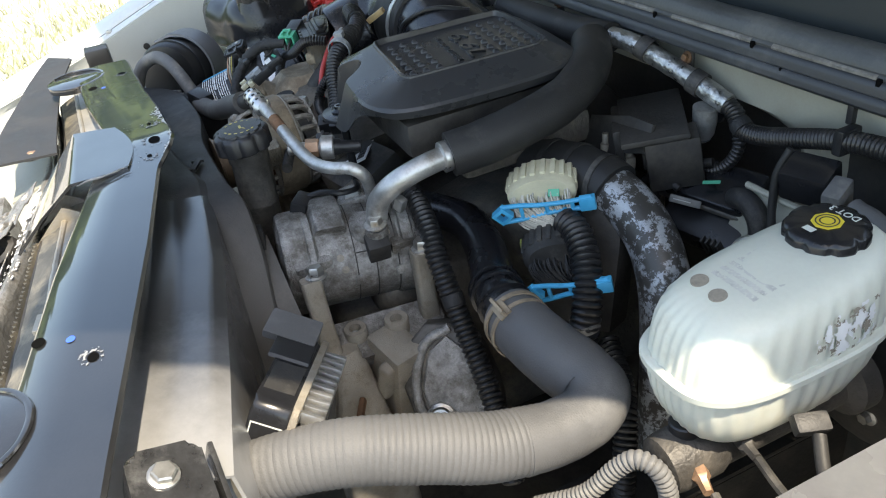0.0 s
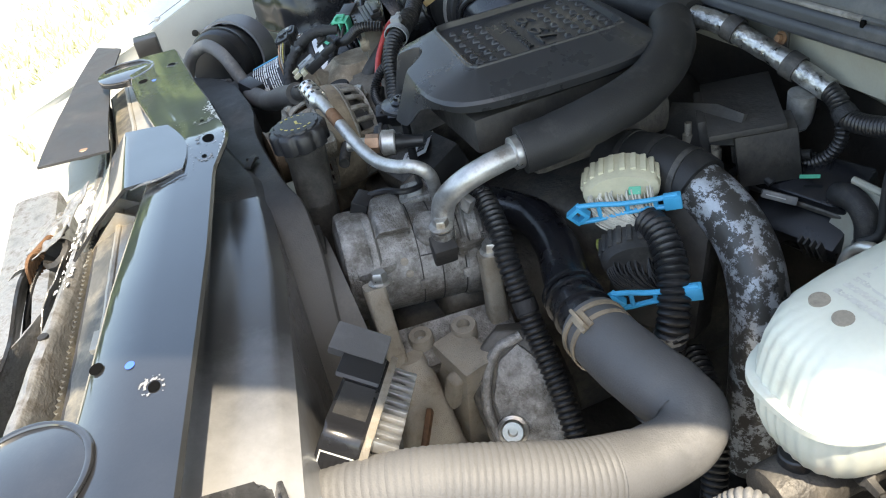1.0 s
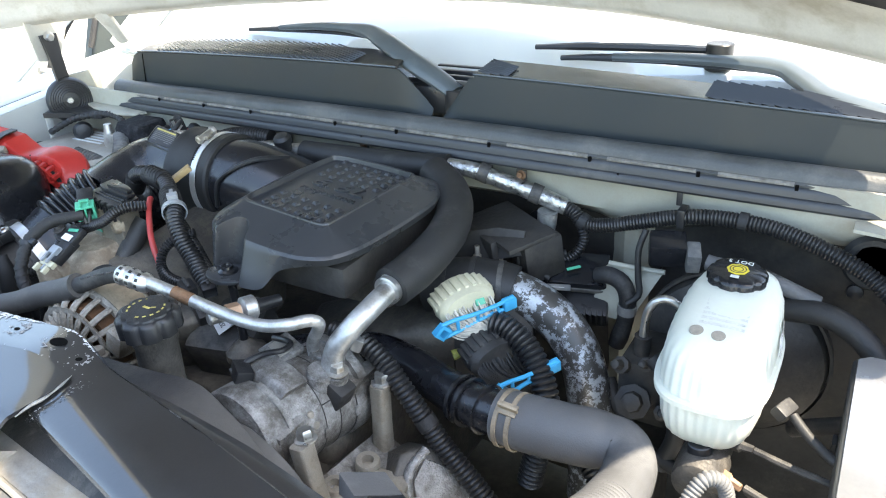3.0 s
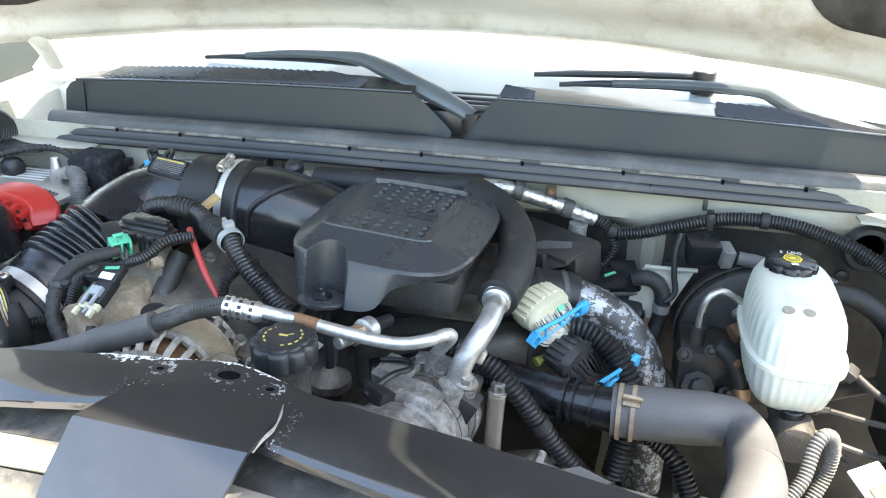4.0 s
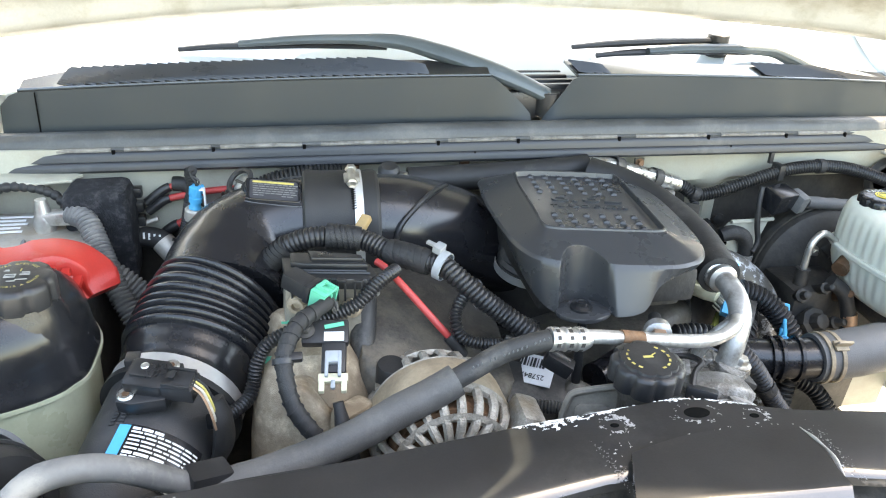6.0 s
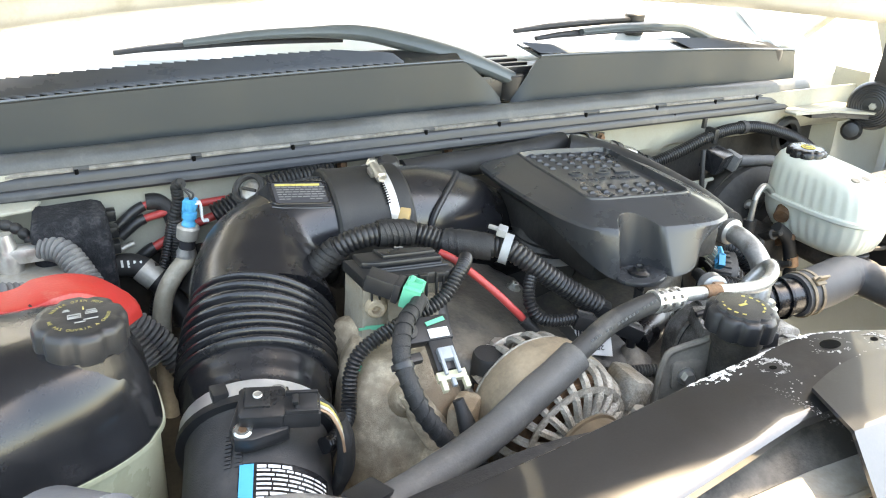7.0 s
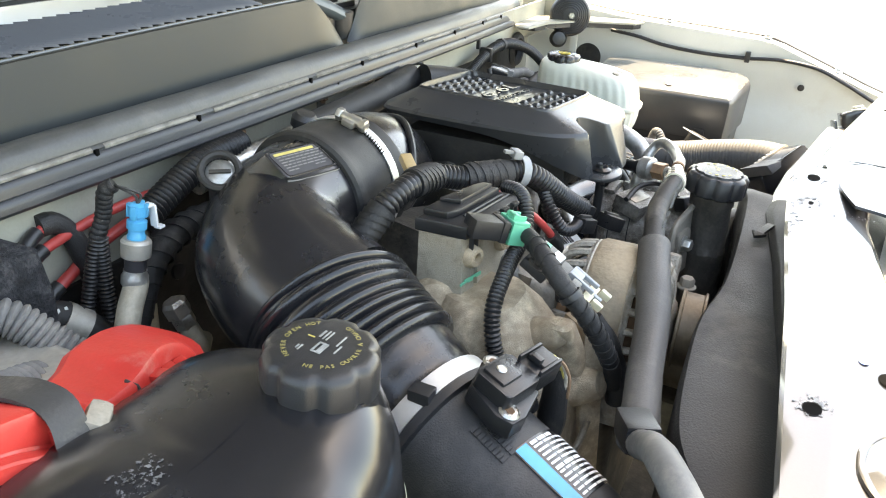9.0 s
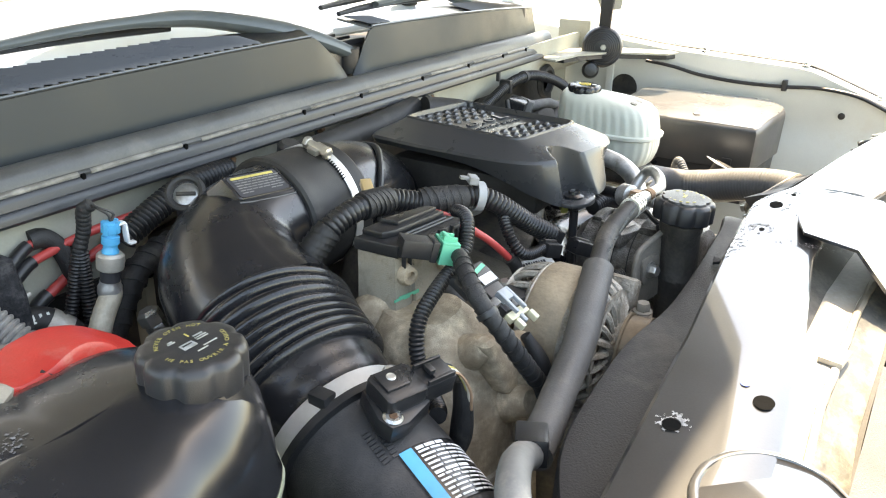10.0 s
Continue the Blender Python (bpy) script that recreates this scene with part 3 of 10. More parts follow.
def side(sign, name, label):
    """A front fender: the upright inner apron, a flange with a dark gutter, the crown and the outer skin."""
    xa = 1.045 if sign > 0 else 0.95
    t = thing(name, (sign * xa, 0.2, 0.6), label, "fender")
    crown = [(0.0, 0.0), (0.006, 0.004), (0.026, 0.006), (0.032, 0.0), (0.038, 0.012), (0.06, 0.022), (0.09, 0.026), (0.115, 0.016), (0.128, -0.03), (0.136, -0.15)]

    def apron(u, v):
        y = -0.42 + 1.6 * v
        z = 0.5 + (rim_z(y) - 0.5) * u
        dent = 0.012 * math.exp(-((z - 0.99) / 0.05) ** 2) + 0.003 * noise.noise(Vector((y * 6, z * 6, 2)))
        return (sign * (xa + dent * (1 if u < 0.98 else 0)), y, z)

    part("inner_apron", sheet(B(), apron, 30, 40, 0.003), M_apron, t, "dusty off-white inner apron")

    def top(u, v):
        y = -0.42 + 1.6 * v
        dx, dz = polyline([(a, b, 0) for a, b in crown], u)[:2]
        return (sign * (xa + dx), y, rim_z(y) + dz)

    part("crown", sheet(B(), top, 45, 32, 0.003), M_body, t)

    def outer(u, v):
        y = -0.42 + 1.6 * v
        z = 0.5 + (rim_z(y) - 0.15 - 0.5) * u
        return (sign * (xa + 0.136 + 0.01 * math.sin(math.pi * u)), y, z)

    part("outer_skin", sheet(B(), outer, 8, 16, 0.003), M_body, t)
    part("gutter_seal", tube(B(), [(sign * (xa + 0.03), y, rim_z(y) + 0.005) for y in np.linspace(-0.2, 0.62, 24)], 0.0045, 8, 0.012), M_rubber, t, "black rubber edge seal")
    part("round_hole", lathe(B(), (sign * (xa - 0.002), 0.557, 1.036), (-sign, 0, 0), [(0.036, 0), (0.036, 0.002), (0.004, 0.0025)], 28), M_dark, t, "dark round opening")
    part("stiffener", box(B(), (sign * (xa - 0.004), 0.60, 1.03), (0.01, 0.02, 0.2), bev=0.004), M_apron, t)
    for y in (0.02, 0.30):
        part("hole_plug", lathe(B(), (sign * (xa - 0.001), y, 1.03), (-sign, 0, 0), [(0.008, 0), (0.008, 0.002), (0.002, 0.003)], 14), M_dark, t, "dark round hole")
    for y in (-0.05, 0.12, 0.36):
        part("bolt", bolt(B(), (sign * (xa + 0.016), y, rim_z(y) + 0.006), Z, 0.007, 0.006), M_steel, t)
    return t


side(-1, "fender", "white front fender with a grey painted inner apron")
side(1, "fender", "white front fender above the fuse box, dusty inner apron")

# the firewall: a pressed wall with a dark tunnel recess behind the engine


def firewall():
    t = thing("firewall", (0, 0.70, 0.6), "off-white painted steel firewall with a dark recess", "firewall", kind="structure")

    def f(u, v):
        x = -0.95 + 1.99 * u
        z = 0.45 + 0.73 * v
        y = 0.672 + 0.05 * max(0, 1.0 - z)
        rec = max(0.0, 1 - (abs(x - 0.02) / 0.42) ** 6) * max(0.0, min(1.0, (1.085 - z) / 0.03))
        rec = max(rec, 0.6 * min(1.0, max(0.0, (x - 0.43) / 0.03)) * max(0.0, min(1.0, (1.098 - z) / 0.02)))
        return (x, y + 0.10 * rec + 0.004 * noise.noise(Vector((x * 5, z * 5, 1))), z)

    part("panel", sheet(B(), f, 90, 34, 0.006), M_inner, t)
    return t


firewall()


def insulation():
    def f(u, v):
        x = -0.86 + 1.80 * u
        top = float(np.interp(x, [-0.86, -0.3, -0.2, 0.40, 0.46, 0.60, 0.90], [1.03, 1.05, 1.09, 1.08, 1.05, 1.085, 1.09]))
        z = 0.45 + (top - 0.45) * v
        return (x, 0.664 + 0.05 * max(0, 1.0 - z) - (0 if x < -0.42 else -0.06) + 0.01 * noise.noise(Vector((x * 9, z * 9, 3))), z)

    t = thing("insulation", (0, 0.67, 0.7), "black sound insulation mat on the firewall", "insulation")
    part("mat", sheet(B(), f, 70, 24, 0.012), M_dark, t)
    for u, v in ((0.12, 0.9), (0.3, 0.85), (0.62, 0.93), (0.74, 0.9), (0.9, 0.88)):
        p = Vector(f(u, v))
        part("push_pin", lathe(B(), p - Y * 0.012, (0, -1, 0.1), [(0.012, 0), (0.011, 0.004), (0.004, 0.006)], 16), M_plastic, t)


insulation()

# floor of the bay: frame rails and a dark undertray
g = B()
box(g, (0, 0.18, 0.42), (1.9, 1.25, 0.04), bev=0.01)
tagged(part("undertray", g, M_grease), "dark grimy undertray beneath the engine", "undertray")
for s in (-1, 1):
    t = thing("frame_rail", (s * 0.47, 0.15, 0.46), "dark greasy steel frame rail", "frame rail", "frame rails")
    g = B()
    box(g, (s * 0.47 + s * 0.046, 0.15, 0.56), (0.008, 1.2, 0.18), bev=0.003)
    part("web", g, M_dark, t)
    for n, z in (("bottom_flange", 0.465), ("top_flange", 0.655)):
        g = B()
        box(g, (s * 0.47, 0.15, z), (0.10, 1.2, 0.01), bev=0.004)
        part(n, g, M_dark, t)


def cowl(name, x0, x1, label):
    """A cowl panel: a plain front face, and a top with ribs and an open grille."""
    t = thing(name, ((x0 + x1) / 2, 0.72, 1.2), label, "cowl panel", "cowl panels")
    left = x0 < -0.3

    def zt(x):
        return 1.28 - 0.03 * abs(x / 0.8) ** 2

    def front(u, v):
        x = x0 + (x1 - x0) * u
        zlow = 1.198 - 0.016 * abs(x / 0.8) ** 2
        if left:
            hi = min(zt(x), 1.198 + 0.085 * min(1, max(0.0, (x1 + 0.012 - x) / 0.085) ** 0.8))
            hi = min(hi, zt(x) - 0.02 + 0.02 * math.sqrt(min(1.0, max(0.0, (x - x0) / 0.03))))
        else:
            hi = min(zt(x), 1.2 + max(0.0, (x - x0 + 0.004) / 0.06) * 0.08)
        y = 0.69 + 0.045 * abs(x / 0.8) ** 2
        return (x, y + 0.012 * v, zlow + (max(hi, zlow + 0.004) - zlow) * v)

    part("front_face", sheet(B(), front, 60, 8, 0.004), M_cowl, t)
    if left:
        part("seam", tube(B(), [(-0.735, 0.728 + 0.001 * k, 1.188 + 0.0094 * k) for k in range(8)], 0.0012, 6, 0.01), M_hole, t, "dark panel joint")
    xs = (x0 + 0.03, x1 - 0.075) if left else (x0 + 0.06, x1)

    def top(u, v):
        x = xs[0] + (xs[1] - xs[0]) * u
        y = 0.703 + 0.045 * abs(x / 0.8) ** 2
        deep = 0.09 * min(1.0, 0.15 + (x1 - 0.06 - x) / 0.14) * min(1.0, 0.1 + (x - x0) / 0.1) if left else 0.085 - 0.03 * abs(x / 0.8)
        return (x, y + deep * v, zt(x) + 0.001 + 0.010 * v)

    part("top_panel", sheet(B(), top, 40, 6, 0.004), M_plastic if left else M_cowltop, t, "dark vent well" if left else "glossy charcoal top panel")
    part("front_lip", tube(B(), [Vector(top(u, 0.0)) + Z * 0.002 for u in np.linspace(0, 1, 20)], 0.0022, 8, 0.015), M_cowltop, t, "thin worn lip")
    # slanting louvres, each running from the back of the vent to its front
    spans = ((-0.70, -0.12),) if left else ((0.15, 0.20), (0.52, 0.80))
    for a, b in spans:
        n = int((b - a + 0.12) / 0.0175)
        for k in range(n):
            xf = a + 0.0175 * (k + 1)

            def rib(u, v, xf=xf, a=a, b=b):
                s0, s1 = max(0.0, (xf - b) / 0.19), min(1.0, (xf - a) / 0.19)
                s = s0 + (s1 - s0) * u
                x = min(b, max(a, xf - 0.19 * s))
                return Vector(top((x - xs[0]) / (xs[1] - xs[0]), 0.04 + 0.94 * s)) + Vector((0.0085 * (v - 0.5), 0, 0.004 - 0.002 * v))
            if min(1.0, (xf - a) / 0.19) - max(0.0, (xf - b) / 0.19) > 0.06:
                part("slat", sheet(B(), rib, 5, 1, 0.003), M_slat, t)
    return t


cowl("cowl_panel", -0.792, 0.062, "charcoal plastic cowl panel with a slatted vent top")
cowl("cowl_panel", 0.083, 0.862, "charcoal plastic cowl panel with two slatted vents")
g = B()
box(g, (0.075, 0.80, 1.225), (0.20, 0.16, 0.05), bev=0.01)
for k in range(4):
    box(g, (0.075, 0.74 + 0.035 * k, 1.253), (0.17, 0.012, 0.012), bev=0.003)
tagged(part("wiper_well", g, M_plastic), "black plastic well round the wiper pivot", "wiper well")


def bow(x):
    """How far the cowl's line bends back towards the middle."""
    return 0.648 + 0.05 * abs(x / 0.83) ** 2.2


def seal():
    t = thing("hood_seal", (0, 0.66, 1.15), "weathered grey rubber hood seal along the cowl", "seal")
    x0, span = -0.80, 1.66

    def strip(prof, lift=0.0, wob=0.0):
        def f(u, v):
            x = x0 + span * u
            y0, z0 = polyline([(a, b, 0) for a, b in prof], v)[:2]
            k = wob * noise.noise(Vector((x * 11, v * 3, 5)))
            return (x, bow(x) + y0 - lift, z0 - 0.02 * abs(x / 0.83) ** 2 + k)
        return f

    part("bulb", sheet(B(), strip([(0.026, 1.196), (0.022, 1.207), (0.014, 1.2115), (0.006, 1.210), (0.0, 1.204), (-0.003, 1.197), (-0.004, 1.1925)], 0, 0.0012), 110, 18, 0.004), M_seal, t)
    part("lip", sheet(B(), strip([(0.002, 1.1945), (-0.006, 1.194), (-0.009, 1.191), (-0.008, 1.1885), (0.002, 1.188)], 0, 0.0006), 110, 10, 0.002), M_seal, t)
    part("carrier", sheet(B(), strip([(0.004, 1.188), (-0.007, 1.187), (-0.011, 1.184), (-0.013, 1.175), (-0.010, 1.1735)]), 60, 12, 0.003), M_carrier, t, "blue-black plastic carrier strip")
    part("lower_lip", sheet(B(), strip([(-0.004, 1.1725), (-0.012, 1.1715), (-0.0155, 1.169), (-0.017, 1.161), (-0.013, 1.1585), (0.0, 1.158)]), 60, 12, 0.003), M_carrier, t, "blue-black plastic lower lip")
    part("groove", sheet(B(), strip([(0.0, 1.178), (-0.006, 1.1735), (0.0, 1.168)]), 40, 4, 0.002), M_hole, t, "dark shadow gap")
    for a, b in ((-0.70, -0.62), (-0.60, -0.47), (-0.455, -0.33), (-0.30, -0.115), (-0.095, 0.02), (0.045, 0.20), (0.235, 0.37), (0.40, 0.53), (0.56, 0.66), (0.70, 0.78)):
        g = B()
        sheet(g, lambda u, v: strip([(-0.0072, 1.1935), (-0.0096, 1.1925), (-0.0106, 1.1903), (-0.0086, 1.1893)], 0.0006, 0.0006)((a + (b - a) * u - x0) / span, v), 14, 4, 0.0012)
        part("clip_strip", g, M_wornstrip, t, "worn bare clip strip")
        part("clip_hook", box(B(), (b + 0.004, bow(b) - 0.011, 1.188 - 0.02 * abs(b / 0.83) ** 2), (0.005, 0.006, 0.008), bev=0.001), M_hole, t)
    for x in (-0.05, 0.42):
        part("joint", box(B(), (x, bow(x) - 0.0165, 1.166 - 0.02 * abs(x / 0.83) ** 2), (0.0025, 0.002, 0.015), bev=0), M_hole, t)
    return t


seal()


def windshield():
    def f(u, v):
        x = -0.86 + 1.72 * u
        y = 0.83 - 0.06 * (x / 0.86) ** 2 + 0.86 * v
        return (x * (1 - 0.14 * v), y, 1.243 + 0.62 * v ** 1.25 + 0.01 * (1 - (x / 0.86) ** 2))

    t = thing("windshield", (0, 1.2, 1.4), "raked windshield, whitened to stand for the bright sky's reflection", "windshield")
    part("glass", sheet(B(), f, 24, 24, 0.005), M_glass, t)
    part("lower_trim", tube(B(), [Vector(f(u, 0.0)) + Vector((0, -0.004, -0.03)) for u in np.linspace(0.12, 0.9, 13)], 0.006, 8, 0.02), M_rubber, t, "black rubber trim")
    g = B()
    box(g, (0, 1.45, 1.12), (1.7, 1.0, 0.1), bev=0.03)
    tagged(part("dashboard", g, M_dusty), "dark dashboard behind the windshield", "dashboard")
    g = B()
    box(g, (0, 2.1, 1.86), (1.5, 1.1, 0.04), bev=0.02)
    box(g, (0, 2.65, 1.4), (1.6, 0.05, 0.9), bev=0.02)
    for s in (-1, 1):
        box(g, (s * 0.93, 1.75, 0.85), (0.05, 1.7, 0.95), bev=0.02)
        tube(g, [(s * 0.86, 0.78, 1.25), (s * 0.80, 1.2, 1.58), (s * 0.74, 1.62, 1.87)], 0.035, 8, 0.06)
    tagged(part("cab", g, M_body), "white truck cab behind the engine bay", "cab")


windshield()


def open_door():
    """The opened passenger door, seen past the hinge: inner panel, raked window frame and check strap."""
    t = thing("open_door", (-1.3, 1.0, 0.6), "opened white passenger door, its inner panel toned for shade", "door")
    part("inner_panel", sheet(B(), lambda u, v: (-1.32 - 0.02 * math.sin(3 * v), 0.80 + 0.95 * u + 0.25 * v * (1 - u), 0.55 + 0.72 * v), 10, 10, 0.03), M_doorgrey, t, "inner panel, grey to stand for shade")
    part("window_frame", tube(B(), [(-1.3, 0.60, 1.06), (-1.3, 0.76, 1.16), (-1.3, 0.96, 1.29), (-1.3, 1.35, 1.52), (-1.3, 1.65, 1.66), (-1.3, 2.0, 1.68)], 0.020, 10, 0.03, squash=0.8), M_body, t, "silver-white window frame")
    part("glass_run", tube(B(), [(-1.31, 0.84, 1.11), (-1.31, 0.90, 1.21), (-1.31, 1.0, 1.30), (-1.31, 1.3, 1.47)], 0.012, 8, 0.03), M_rubber, t, "black glass run")
    part("vent_frame", tube(B(), [(-1.31, 1.0, 1.18), (-1.31, 1.06, 1.30), (-1.31, 1.12, 1.40)], 0.009, 8, 0.03), M_dusty, t)
    part("check_strap", tube(B(), [(-1.27, 0.80, 1.16), (-1.25, 0.92, 1.12), (-1.22, 1.05, 1.075)], 0.010, 8, 0.02), M_palemetal, t, "pale check strap")
    part("hinge_bolt", bolt(B(), (-1.29, 0.70, 1.115), (1, -0.3, 0), 0.012, 0.01), M_steel, t)
    return t


open_door()


def wiper(name, pts, blade, label, widths=(0.010, 0.013, 0.014, 0.021, 0.024, 0.025, 0.021)):
    t = thing(name, pts[-1], label, "wiper", "wipers")
    part("arm", tube(B(), pts, widths, 14, 0.01, squash=0.62), M_wiper, t)
    part("blade", tube(B(), blade, [0.006, 0.009, 0.009, 0.008], 8, 0.012, squash=0.8), M_plastic, t)
    part("pivot", cyl(B(), Vector(pts[-1]) - Z * 0.035, Vector(pts[-1]) + Z * 0.008, 0.022, seg=24), M_plastic, t)
    return t


wiper("wiper", [(-0.43, 0.875, 1.303), (-0.30, 0.858, 1.314), (-0.166, 0.831, 1.316), (-0.09, 0.790, 1.305), (-0.014, 0.752, 1.285), (0.05, 0.735, 1.262), (0.098, 0.725, 1.241)],
          [(-0.535, 0.884, 1.291), (-0.46, 0.885, 1.296), (-0.30, 0.88, 1.300), (-0.17, 0.85, 1.302)],
          "steel-blue wiper arm and black blade parked on the glass")
wiper("wiper", [(0.335, 0.848, 1.294), (0.45, 0.852, 1.298), (0.586, 0.853, 1.296), (0.63, 0.835, 1.284), (0.669, 0.811, 1.267), (0.72, 0.79, 1.258), (0.80, 0.765, 1.245)],
          [(0.236, 0.861, 1.283), (0.30, 0.861, 1.288), (0.42, 0.862, 1.291), (0.56, 0.862, 1.288)], "steel-blue wiper arm folded low over the cowl")
wiper("wiper", [(0.20, 0.864, 1.302), (0.28, 0.871, 1.307), (0.36, 0.876, 1.310), (0.43, 0.880, 1.311), (0.50, 0.884, 1.312)],
      [(0.186, 0.862, 1.299), (0.28, 0.870, 1.304), (0.40, 0.876, 1.307), (0.48, 0.88, 1.308)], "second slim black wiper blade on the glass", (0.004, 0.005, 0.006, 0.006, 0.004))


def hood():
    """The raised hood: its underside with a rolled rear edge, a pressed frame and a dark pad."""
    t = thing("hood", (0, 0.85, 1.33), "raised hood with a dusty cream underside and dark pad", "hood")
    ca, sa = math.cos(radians(52)), math.sin(radians(52))

    def edge(x):
        return 0.955 - 0.30 * abs((x + 0.02) / 0.86) ** 2.0, 1.362 - 0.028 * abs((x + 0.02) / 0.86) ** 2

    def at(x, s, h):
        y0, z0 = edge(x)
        y1 = 0.85 - 0.15 * (x / 0.95) ** 2
        k = min(1, s / 0.5)
        y0, z0 = y0 * (1 - k) + y1 * k, z0 * (1 - k) + 1.345 * k
        return Vector((x, y0 - s * ca - h * sa, z0 + s * sa - h * ca))

    def swell(s):
        return 0.018 * math.exp(-((s - 0.03) / 0.025) ** 2) + 0.03 * math.exp(-((s - 0.14) / 0.07) ** 2)

    def f(u, v):
        x = -0.985 + 1.97 * u
        s = 1.36 * v ** 1.3
        return at(x, s, swell(s) + 0.004 * noise.noise(Vector((x * 4, s * 4, 2))))

    part("inner_panel", sheet(B(), f, 60, 60, 0.02), M_hood, t)
    # liner pads that reach down into the pressed frame at the corners
    for x0, x1, kx, ks in ((-0.90, -0.02, (-0.9, -0.84, -0.76, -0.70, -0.66), (0.14, 0.12, 0.115, 0.135, 0.2)), (0.02, 0.90, (0.29, 0.34, 0.44, 0.5, 0.595, 0.63, 0.66, 0.75, 0.9), (0.2, 0.165, 0.165, 0.2, 0.2, 0.155, 0.135, 0.12, 0.11))):
        def pad(u, v, x0=x0, x1=x1, kx=kx, ks=ks):
            x = x0 + (x1 - x0) * u
            s0 = float(np.interp(x, kx, ks))
            s = s0 + (1.28 - s0) * v ** 1.6
            return at(x, s, max(0.012, swell(s) + 0.006) + 0.008 * math.sin(math.pi * u) * math.sin(math.pi * v))
        part("liner", sheet(B(), pad, 60, 20, 0.004), M_dark, t, "black hood liner pad")

    def outer(u, v):
        x = -0.99 + 1.98 * u
        return at(x, 1.37 * v ** 1.2, -0.035)

    part("outer_skin", sheet(B(), outer, 24, 24, 0.003), M_body, t)
    return t


hood()


def hinge(s):
    t = thing("hinge_assembly", (s * 0.9, 0.59, 1.15), "black hinge arm with a ribbed round disc and pale plates", "hinge", "hood hinges")
    c = Vector((0.925, 0.582, 1.156)) if s > 0 else Vector((-0.895, 0.632, 1.158))
    ox = 0.0 if s > 0 else 0.075
    g = B()
    prof = [(0.05, 0)]
    for r in (0.047, 0.042, 0.037, 0.032, 0.027, 0.022):
        prof += [(r, 0.006), (r - 0.0025, 0.0075), (r - 0.004, 0.006)]
    lathe(g, c - X * s * 0.004, (-s, -0.4, 0.1), [(0.05, -0.012), (0.052, -0.006)] + prof + [(0.006, 0.007)], 32)
    part("disc", g, M_plastic, t)
    part("bolt", bolt(B(), c + Vector((-s * 0.006, -0.004, 0)), (-s, -0.4, 0.1), 0.008), M_steel, t)
    g = B()
    d = Vector((s * 0.022, 0.004, 0.128))
    loft(g, [[c + k * d * 1.0 + Vector((0.004 * i, w * j, 0)) for i, j in ((-1, -1), (1, -1), (1, 1), (-1, 1))] for k, w in ((-0.1, 0.018), (0.3, 0.015), (0.8, 0.016), (1.15, 0.02))])
    part("arm", g, M_plastic, t)
    g = B()
    prism(g, [(s * (x - ox), y) for x, y in (((0.742, 0.655), (0.80, 0.69), (0.92, 0.68), (1.01, 0.56), (1.035, 0.44), (1.02, 0.415), (0.985, 0.43), (0.93, 0.56), (0.85, 0.615), (0.742, 0.625)) if s > 0 else ((0.74, 0.660), (0.78, 0.68), (0.93, 0.70), (0.95, 0.66), (0.90, 0.640), (0.80, 0.625), (0.75, 0.635)))], 1.140, 1.145, bev=0.0015)
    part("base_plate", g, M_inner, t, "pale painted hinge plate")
    g = B()
    prism(g, [(s * (x - ox), y) for x, y in (((0.80, 0.68), (0.92, 0.67), (1.0, 0.56), (1.028, 0.44), (1.018, 0.422), (0.99, 0.435), (0.935, 0.562), (0.855, 0.618), (0.80, 0.63)) if s > 0 else ((0.84, 0.69), (0.95, 0.69), (1.01, 0.60), (0.99, 0.57), (0.93, 0.60), (0.85, 0.62)))], 1.128, 1.1395, bev=0.0015)
    part("rubber_pad", g, M_plastic, t, "black rubber edge under the plate")
    g = B()
    box(g, (s * (0.99 - ox), 0.69, 1.175), (0.012, 0.09, 0.07), bev=0.003)
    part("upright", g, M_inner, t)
    g = B()
    lathe(g, (s * (0.90 - ox), 0.60, 1.10), (-s, -0.5, 0.2), [(0.02, -0.02), (0.022, 0.0), (0.016, 0.012), (0.006, 0.014)], 18)
    part("stop_bumper", g, M_plastic, t)
    g = B()
    p = c + d * 1.1
    loft(g, [[p + Vector((s * 0.014 + 0.003 * i, a, b)) for a, b in ring] for i in (-1, 1) for ring in ([(-0.03, -0.05), (0.02, -0.06), (0.06, 0.02), (0.10, 0.10), (0.06, 0.20), (-0.10, 0.42), (-0.20, 0.44), (-0.05, 0.12)],)])
    part("hood_bracket", g, M_hood, t)
    part("hood_corner", tube(B(), [(s * (0.985 - 2 * ox), 0.62, 1.50), (s * (0.955 - 1.7 * ox), 0.66, 1.42), (s * (0.90 - 1.3 * ox), 0.71, 1.335), (s * (0.865 - 0.8 * ox), 0.745, 1.28)], [0.034, 0.03, 0.026, 0.02], 10, 0.02, squash=0.6), M_hood, t, "pale pressed corner of the hood frame")
    part("pivot", bolt(B(), p + Vector((-s * 0.002, 0, 0)), (-s, 0, 0), 0.009), M_steel, t)
    return t


hinge(-1)
hinge(1)


